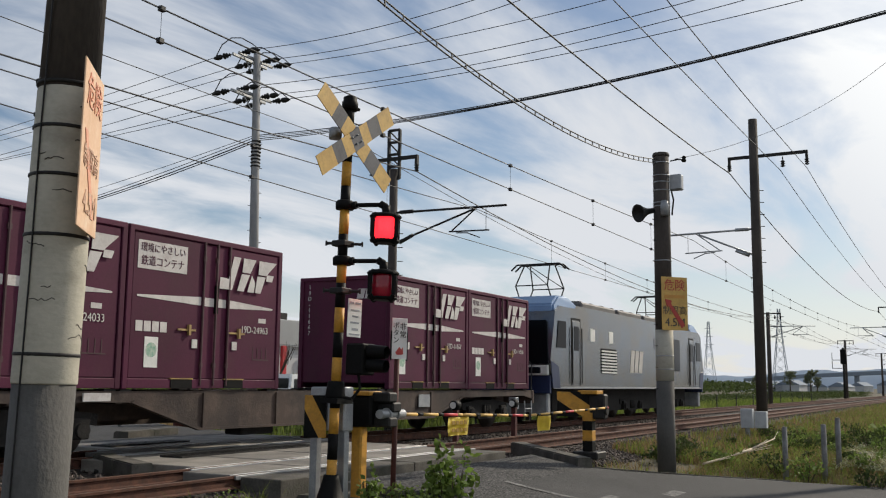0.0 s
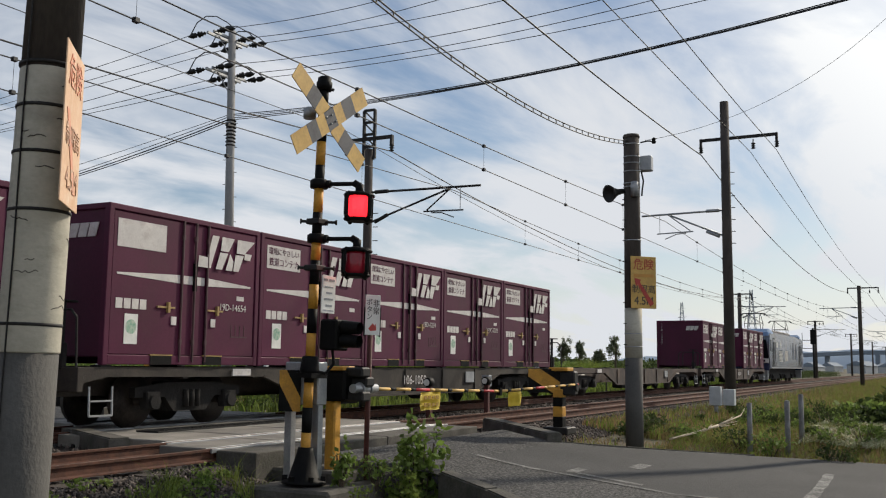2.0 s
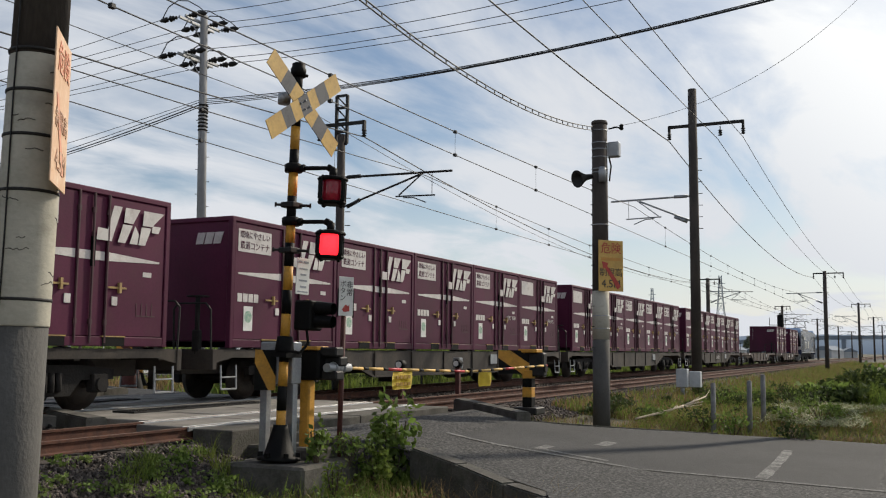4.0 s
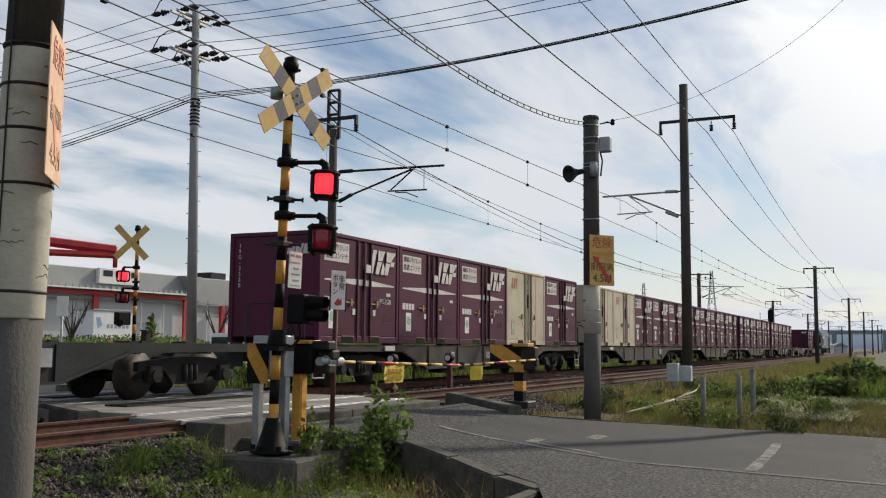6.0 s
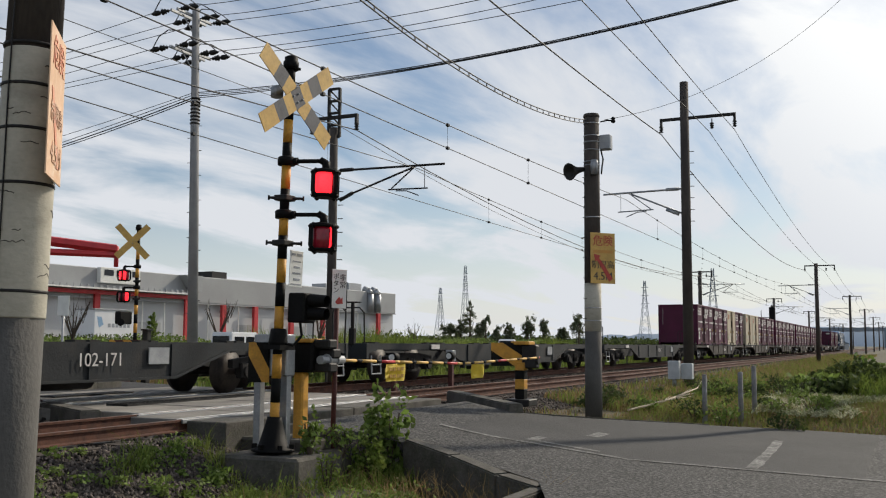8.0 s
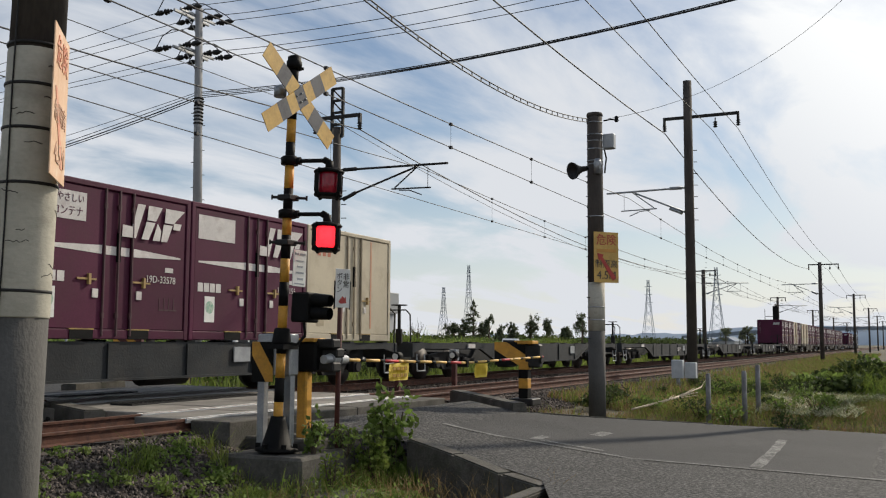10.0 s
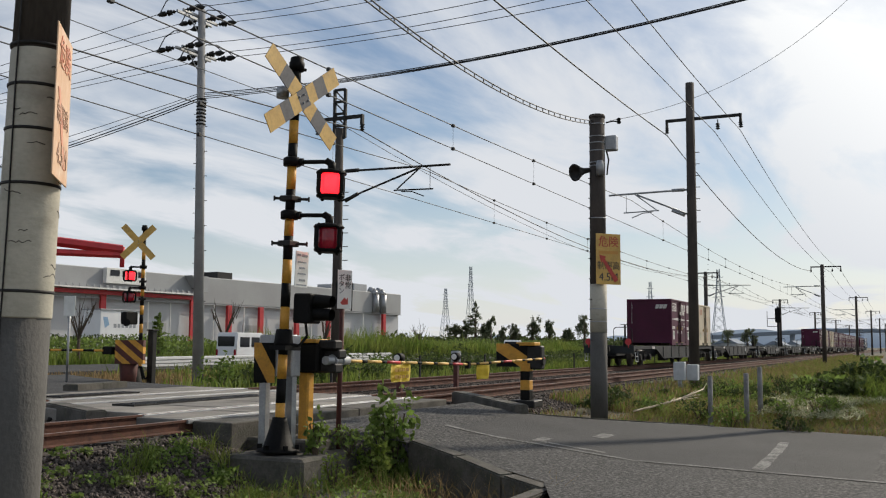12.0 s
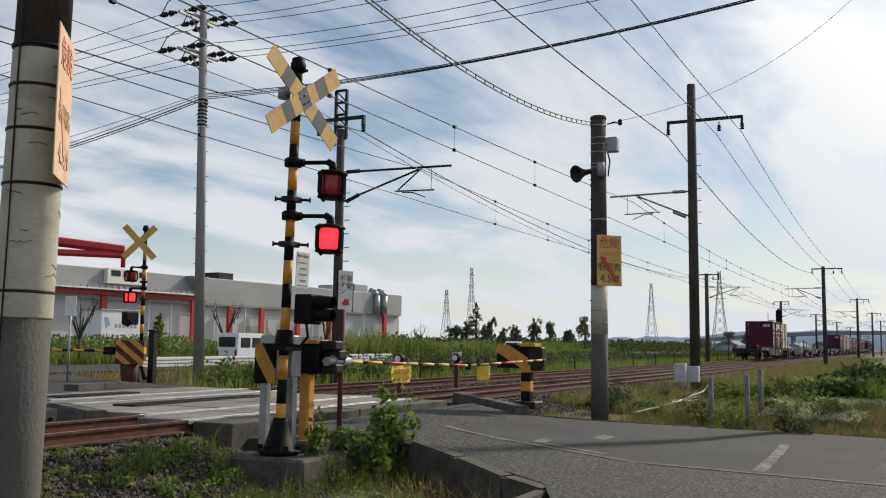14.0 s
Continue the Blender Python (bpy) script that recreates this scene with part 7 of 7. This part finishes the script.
    blades("grass_lineside_dry", 22000, lineside, 0.08, 0.30, 0.022, M_GRASSDRY, "rough dry grass between the bank and the ballast", 1.2)

    def reeds(rng):
        x, y = 30 + 130 * rng.random(), rng.uniform(44.5, 48)
        return x, y, -0.6, (0.7 + 0.7 * max(-0.4, noise.noise((x * 0.12, y * 0.2, 5)) + 0.2)) * (1.4 if 62 < x < 100 else 0.55 if x < 58 else 1.0)
    blades("reed_far", 16000, reeds, 0.8, 2.4, 0.10, M_GRASS, "tall green reeds beyond the parallel road", 0.5)
    hedge("hedge_far", 26000, 20, 130, 54, 58, 2.2, 0.24, M_LEAFDARK, "dark green hedge in front of the factory", 4)
    hedge("scrub_far", 26000, 34, 150, 47, 52, 2.3, 0.24, M_LEAF, "tall green scrub beyond the parallel road", 9)
    hedge("scrub_line", 26000, 42, 210, 19, 26, 1.3, 0.18, M_LEAFDARK, "green undergrowth beside the far track", 12)
    hedge("wood_far", 16000, 150, 420, 60, 120, 3.6, 0.9, M_LEAFDARK, "dark scrub in the far fields", 15)
    for i, (x, y, h, w, con) in enumerate(((150, 65.7, 8.8, 4.6, True), (150, 67.4, 6.0, 4.2, False), (151, 64.2, 5.6, 3.2, False), (149, 68.9, 5.0, 3.4, False), (150, 62.9, 6.6, 2.2, False), (150, 58.9, 5.0, 2.8, False), (150, 60.9, 4.6, 2.6, False), (151, 55.9, 6.6, 3.6, False), (150, 52.7, 5.8, 2.6, False), (150, 49.6, 4.6, 3.0, False), (150, 46.8, 6.6, 3.4, False),
                                           (250, 41, 6.0, 4.4, False), (262, 38, 6.6, 4.6, False), (236, 46, 5.0, 4, False), (244, 34, 4.6, 4, False), (49.3, 44.0, 3.4, 1.0, True))):
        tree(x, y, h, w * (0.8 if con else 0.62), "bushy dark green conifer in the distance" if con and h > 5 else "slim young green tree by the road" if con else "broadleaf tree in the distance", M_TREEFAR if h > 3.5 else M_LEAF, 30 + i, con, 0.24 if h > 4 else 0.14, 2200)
    # bare pruned trees along the factory front
    for i, (px, py) in enumerate(((44, 45.5), (56, 44.0), (70, 44.5), (110, 56))):
        t = thing("bare_tree", "small leafless pruned tree by the road", "tree", "bare trees", pose(px, py, -0.6))
        bm = B()
        rng = random.Random(50 + i)
        tube(bm, (0, 0, 0), (0, 0, 1.9), 0.13, 0.09, 7)
        for k in range(9):
            a, l = rng.uniform(0, 6.28), rng.uniform(1.2, 2.4)
            e = Vector((math.cos(a) * l * 0.45, math.sin(a) * l * 0.45, 1.8 + l))
            tube(bm, (0, 0, 1.6 + 0.05 * k), e, 0.06, 0.02, 5)
            for q in range(2):
                tube(bm, e * 0.8, e + Vector((rng.uniform(-0.5, 0.5), rng.uniform(-0.5, 0.5), rng.uniform(0.2, 0.7))), 0.025, 0.01, 4)
        part("trunk", bm, M_BARK, t)
    bush("broadleaf_bush", 11.42, 6.2, -0.85, 0.38, 1.25, 620, 0.11, "leafy green bush beside the barrier", M_LEAF, 3)
    bush("weed_bush", 11.0, 6.2, -0.72, 0.32, 0.55, 500, 0.07, "low leafy weeds at the post's foot", M_GRASS, 5)
    bush("fern_bush", 10.25, 6.62, -0.45, 0.16, 0.62, 260, 0.075, "feathery dark green weed on the footing", M_LEAF, 6)
    bush("weed_bush", 9.75, 6.05, -0.76, 0.18, 0.55, 260, 0.05, "small pale green weed before the footing", M_GRASS, 8)
    # weeds scattered over the bank, and taller ones along the far side of the line
    rng = random.Random(21)
    for i in range(46):
        x, y = rng.uniform(19.6, 33), rng.uniform(1.6, 6.8)
        h = rng.uniform(0.22, 0.6)
        bush("weed_bush", x, y, gz(x, y), h * 0.9, h, 260, 0.075, "low leafy weeds on the bank", M_LEAFDARK if i % 3 else M_LEAF, 200 + i)
    for i in range(20):
        x = 21.5 + i * 1.35 + rng.uniform(-0.5, 0.5)
        y, h = rng.uniform(16.6, 18.6), rng.uniform(0.7, 1.75)
        if off_road(x, y, 0.4):
            bush("tall_weed_bush", x, y, gz(x, y), rng.uniform(0.5, 0.8), h, 420, 0.12, "tall dark green weeds beyond the far track", M_LEAFDARK if i % 4 else M_LEAF, 240 + i)
    bush("weed_bush", 10.75, 6.45, -0.4, 0.3, 0.4, 260, 0.06, "low green weeds on the footing", M_LEAF, 11)


vegetation()


# ---- distance ----
def factory():
    f = thing("factory_building", "long grey and white factory hall with red trim columns", "factory")
    a, b = Vector((70, 94.5, 0)), Vector((163.5, 87.6, 0))
    d = (b - a).normalized()
    n = Vector((d.y, -d.x, 0))
    L = (b - a).length
    f.matrix_basis = Matrix(((d.x, -n.x, 0, a.x), (d.y, -n.y, 0, a.y), (0, 0, 1, -0.6), (0, 0, 0, 1)))
    bm = B()
    box(bm, 0, L, 0, 30, 0, 7.1)
    part("lower_wall", bm, M_FACTORYWHITE, f)
    bm = B()
    box(bm, -1, L, -0.6, 31, 7.1, 10.9, 0.1)
    part("upper_wall", bm, M_FACTORY, f)
    # slatted canopy along the yard side, with its gutter and red beam
    bm = B()
    box(bm, -2, 38.4, -1.9, -0.61, 8.3, 8.42)
    part("canopy", bm, M_FACTORYDARK, f)
    for k in range(40):
        bm = B()
        box(bm, -2 + k * 1.01, -1.6 + k * 1.01, -2.0, -1.9, 8.28, 8.66)
        part("canopy_slat", bm, M_FACTORYDARK, f)
    bm = B()
    box(bm, -2, 38.6, -2.1, -2.0, 8.12, 8.3)
    part("gutter", bm, M_SIGNW, f, "white gutter")
    bm = B()
    box(bm, -2, 38.4, -1.2, -0.95, 7.5, 8.0)
    part("fascia", bm, M_REDPAINT, f, "red fascia beam")
    for x in (6.0, 22.4, 38.2, 45.6, 52.7, 61.5, 70, 87):
        bm = B()
        box(bm, x, x + 0.85, -0.94 if x < 40 else -1.1, -0.61, 0, 8.1 if x < 40 else 7.0)
        part("column", bm, M_REDPAINT, f, "red painted column")
    for x in (5, 12, 30.5, 34.5, 43, 49.5, 58, 66, 74, 81):
        bm = B()
        tube(bm, (x, -0.72, 0.2), (x, -0.72, 6.9), 0.09, seg=6)
        part("downpipe", bm, M_SIGNW, f, "white downpipe")
    # glazed white box high on the wall
    bm = B()
    box(bm, 22.8, 29.4, -1.3, -0.61, 9.0, 10.95, 0.03)
    dormer = part("dormer", bm, M_SIGNW, f, "white projecting window bay")
    for x0, x1 in ((23.4, 24.9), (25.4, 26.7), (28.0, 29.1)):
        bm = B()
        box(bm, x0, x1, -1.33, -1.301, 9.95, 10.7)
        part("window", bm, M_GLASS, dormer)
    bm = B()
    poly(bm, [(37.0, -0.62, 10.85), (40.2, -0.62, 10.85), (40.2, -0.62, 8.6), (39.0, -0.62, 8.6)], (0, -1.5, 0))
    part("fin", bm, M_FACTORYDARK, f, "grey slanted end fin")
    bm = B()
    box(bm, -1, L, -0.66, -0.61, 6.95, 7.1)
    part("ledge", bm, M_FACTORYDARK, f)
    for x, w, h in ((46.5, 3.2, 1.2), (82, 4, 1.5), (75, 1.5, 1.0)):
        bm = B()
        box(bm, x, x + w, 2, 5, 10.9, 10.9 + h)
        part("roof_unit", bm, M_STEELDARK if x < 50 else M_STEEL, f)
    for x in (84.5, 87.0):
        bm = B()
        path_tube(bm, [(x, -1.0, 7.2), (x, -1.0, 10.4), (x, -0.5, 11.0), (x, 0.4, 11.3)], 0.62, 10)
        part("duct", bm, M_STEEL, f)
    for x in (8, 22, 30, 50, 62, 74):
        bm = B()
        box(bm, x, x + 4.5, -0.06, -0.001, 0.2, 4.2)
        part("shutter", bm, M_FACTORY, f)
    bm = B()
    box(bm, L + 0.05, L + 5, 6, 20, 0, 7.2)
    part("annexe", bm, M_FACTORYWHITE, f)
    # white site cabin in the yard, with unreadable writing
    c = thing("site_cabin", "white site cabin with a line of small dark writing", "cabin")
    c.matrix_basis = Matrix(((d.x, -n.x, 0, 65.3), (d.y, -n.y, 0, 65.0), (0, 0, 1, 0.3), (0, 0, 0, 1)))
    bm = B()
    box(bm, 0, 4.6, 0, 2.4, -0.9, 3.5, 0.03)
    part("body", bm, M_CARWHITE, c)
    bm = B()
    box(bm, -0.1, 4.7, -0.1, 2.5, 3.5, 3.62, 0.02)
    part("roof", bm, M_STEEL, c)
    bm = B()
    poly(bm, [(0.25, -0.004, 2.9), (0.75, -0.004, 2.9), (1.0, -0.004, 2.2), (0.5, -0.004, 1.9)], (0, -0.01, 0))
    part("emblem", bm, surf("cabin_blue", (0.20, 0.34, 0.52), (0.28, 0.42, 0.58), 5, 0.6), c, "faded blue emblem")
    for k in range(6):
        bm = B()
        box(bm, 1.5 + 0.45 * k, 1.82 + 0.45 * k, -0.012, 0, 1.95, 2.3)
        part("writing_bar", bm, M_INKGREY, c)
    # red gantry over the yard gate
    g = thing("red_gantry", "red painted steel gantry beams beside the factory", "gantry")
    for p, q, r in (((52, 89, 12.6), (71.8, 69.0, 9.9), 0.5), ((50, 90, 9.6), (71.8, 69.0, 9.4), 0.35)):
        bm = B()
        path_tube(bm, [p, q], r, 6)
        part("beam", bm, M_REDPAINT, g)
    bm = B()
    tube(bm, (71.8, 69, 8.2), (71.8, 69, 10.2), 0.22, seg=8)
    part("end_leg", bm, M_REDPAINT, g)
    bm = B()
    tube(bm, (51, 89.5, -0.6), (51, 89.5, 12.7), 0.4, seg=8)
    part("column", bm, M_REDPAINT, g)


def vehicle(name, m, length, width, height, label, category, van=True):
    v = thing(name, label, category, "parked vehicles", m)
    L, W, H = length / 2, width / 2, height
    bm = B()
    prof = [(-L, 0.32), (L, 0.32), (L, 0.95), (L * 0.72, 1.05), (L * 0.42, H), (-L * 0.94, H), (-L, H * 0.55)] if van else [(-L, 0.3), (L, 0.3), (L, 0.75), (L * 0.5, 0.9), (L * 0.2, H), (-L * 0.6, H), (-L, 0.95)]
    poly(bm, [(x, -W, z) for x, z in prof], (0, 2 * W, 0))
    bmesh.ops.bevel(bm, geom=bm.edges[:], offset=0.06, segments=2, affect="EDGES")
    part("body", bm, M_CARWHITE, v)
    bm = B()
    box(bm, -L - 0.01, -L + 0.04, -W * 0.8, W * 0.8, H * 0.58, H * 0.88, 0.01)
    part("rear_window", bm, M_GLASS, v)
    for s in (-1, 1):
        for x0, x1 in ((-L * 0.8, -L * 0.3), (-L * 0.2, L * 0.25)):
            bm = B()
            box(bm, x0, x1, s * W - 0.012, s * W + 0.012, H * 0.56, H * 0.86, 0.005)
            part("side_window", bm, M_GLASS, v)
        bm = B()
        box(bm, -L - 0.015, -L + 0.03, s * W * 0.88 - 0.07, s * W * 0.88 + 0.07, 0.6, 0.95)
        part("tail_light", bm, M_REDOFF, v)
        for x in (-L * 0.62, L * 0.62):
            bm = B()
            lathe(bm, [(0.2, -0.09), (0.29, -0.08), (0.3, 0.08), (0.2, 0.09)], 16, Matrix.Translation((x, s * (W - 0.08), 0.30)) @ Matrix.Rotation(radians(90), 4, "X"))
            part("wheel", bm, M_RUBBER, v)
    return v


def pylon(x, y, h, w, label):
    w *= 0.72
    p = thing("pylon", label, "pylon", "distant pylons", pose(x, y, -0.6))
    bm = B()
    n = 9
    lv = []
    for k in range(n + 1):
        u = k / n
        r = w * (1 - u) ** 1.5 * 0.5 + 0.4
        lv.append([Vector((sx * r, sy * r, h * u)) for sx, sy in ((-1, -1), (1, -1), (1, 1), (-1, 1))])
    for u, v in zip(lv, lv[1:]):
        for k in range(4):
            tube(bm, u[k], v[k], 0.085, seg=4, caps=False)
            tube(bm, u[k], v[(k + 1) % 4], 0.045, seg=4, caps=False)
            tube(bm, u[(k + 1) % 4], v[k], 0.045, seg=4, caps=False)
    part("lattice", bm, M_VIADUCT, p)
    for f in (0.66, 0.78, 0.9):
        bm = B()
        a = w * 0.5 * (1.25 - f * 0.6)
        tube(bm, (-a * 0.7, -a, h * f), (a * 0.7, a, h * f), 0.13, seg=4)
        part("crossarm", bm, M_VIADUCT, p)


def distance():
    factory()
    vehicle("van", pose(48.3, 36.35, -0.36, 0, 0, -1), 3.6, 1.5, 1.95, "small white van parked on the parallel road", "van")
    vehicle("car", pose(103.4, 40.6, 0.0, 0, 0, 14), 4.2, 1.7, 1.5, "white car on the parallel road", "car", False)
    vehicle("car", pose(49, 60, -0.6, 0, 0, 20), 4.2, 1.7, 1.5, "white car behind the hedge", "car", False)
    g = thing("guard_rail", "white steel guard rail along the parallel road", "guard rail")
    for a, b in ((34, 62),):
        for z in (0.25,):
            bm = B()
            for zz in (0.0, 0.16, 0.32):
                tube(bm, (a, 31.5, z - 0.35 + zz), (b, 33.8, z - 0.3 + zz), 0.09, seg=6)
            part("beam", bm, M_FACTORYWHITE, g)
        for k in range(9):
            bm = B()
            x = a + (b - a) * k / 8
            box(bm, x - 0.05, x + 0.05, 31.7 + 2.3 * k / 8, 31.8 + 2.3 * k / 8, -0.6, 0.2)
            part("post", bm, M_STEEL, g)
    pylon(383, 170, 35, 6, "tall lattice pylon in the distance")
    pylon(379, 180, 25.5, 6, "lattice pylon in the distance")
    pylon(417, 100.5, 29, 7, "lattice pylon beyond the fields")
    pylon(337, 58, 27.5, 7, "lattice pylon beyond the railway")
    # hills and the viaduct
    bm = B()
    rng = random.Random(4)
    base, topv = [], []
    for i in range(70):
        y = -900 + i * 30
        h = 28 + 26 * noise.noise((i * 0.16, 0.4, 0)) + 9 * noise.noise((i * 0.6, 2.0, 0))
        h *= 1.0 if y < 900 else 0.6
        base.append((2700, y, -5)); topv.append((2800, y, max(6, h) + 6))
    vb, vt = [bm.verts.new(p) for p in base], [bm.verts.new(p) for p in topv]
    vk = [bm.verts.new((p[0] + 400, p[1], -5)) for p in base]
    for i in range(69):
        bm.faces.new((vb[i + 1], vb[i], vt[i], vt[i + 1])).smooth = True
        bm.faces.new((vt[i + 1], vt[i], vk[i], vk[i + 1])).smooth = True
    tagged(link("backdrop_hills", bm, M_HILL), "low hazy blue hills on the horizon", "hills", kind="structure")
    v = thing("viaduct", "long grey road viaduct crossing the far distance", "viaduct")
    bm = B()
    pts = [Vector((530, 110, 3.5)), Vector((535, 80, 6.0)), Vector((540, 40, 8.2)), Vector((545, -60, 9.2)), Vector((545, -200, 9.2))]
    for p, q in zip(pts, pts[1:]):
        poly(bm, [p, q, q + Vector((0, 0, 1.9)), p + Vector((0, 0, 1.9))], (9, 0, 0))
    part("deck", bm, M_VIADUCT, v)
    for k in range(12):
        y = 80 - 24 * k
        bm = B()
        box(bm, 540, 546, y - 1, y + 1, -0.6, lerp(-y, ((-110, 3.5), (-80, 6.0), (-40, 8.2), (60, 9.2), (300, 9.2))) + 0.1)
        part("pier", bm, M_VIADUCT, v)
    rng = random.Random(8)
    for k in range(16):
        x, y = rng.uniform(330, 480), rng.uniform(20, 75)
        h = thing("distant_house", "small pale house far across the fields", "house", "distant houses", pose(x, y, -0.6, 0, 0, rng.uniform(-20, 20)))
        w, l, z = rng.uniform(4, 6), rng.uniform(8, 16), rng.uniform(1.8, 2.8)
        bm = B()
        box(bm, -l / 2, l / 2, -w / 2, w / 2, 0, z)
        part("wall", bm, M_FACTORYWHITE, h)
        bm = B()
        poly(bm, [(-l / 2 - 0.4, -w / 2 - 0.4, z), (-l / 2 - 0.4, w / 2 + 0.4, z), (-l / 2 - 0.4, 0, z + w * 0.3)], (l + 0.8, 0, 0))
        part("roof", bm, M_VIADUCT, h)


distance()


# ---- what moves ----
def motions():
    for ob, off, y, z in MOVING:
        walk(ob, [(t, pose(off + run(t), y, z)) for t in (0, 1.5, 3, 4.5, 6, 7.5, 9, 10.5, 12, 13, 14)])
    # the red drums turn half round at each flash; the glowing half faces the near road in turn
    for drum, at, upper, s in DRUMS:
        a = -55.0 + (0 if upper else 180) - math.degrees(s.matrix_basis.to_euler().z)
        rows = [(0.0, pose(*at, 0, 0, a))]
        for k in range(23):
            t = 0.03 + 0.6125 * k
            start = t if k in (0, 22) else t - 0.05
            f0 = max(1, round(start * FPS))
            for j in range(4):
                if (f0 + j) / FPS < 13.95 and (k or j):
                    rows.append(((f0 + j) / FPS, pose(*at, 0, 0, a + 60 * j)))
            a += 180
        rows.append((14.0, pose(*at, 0, 0, a)))
        walk(drum, rows)


motions()
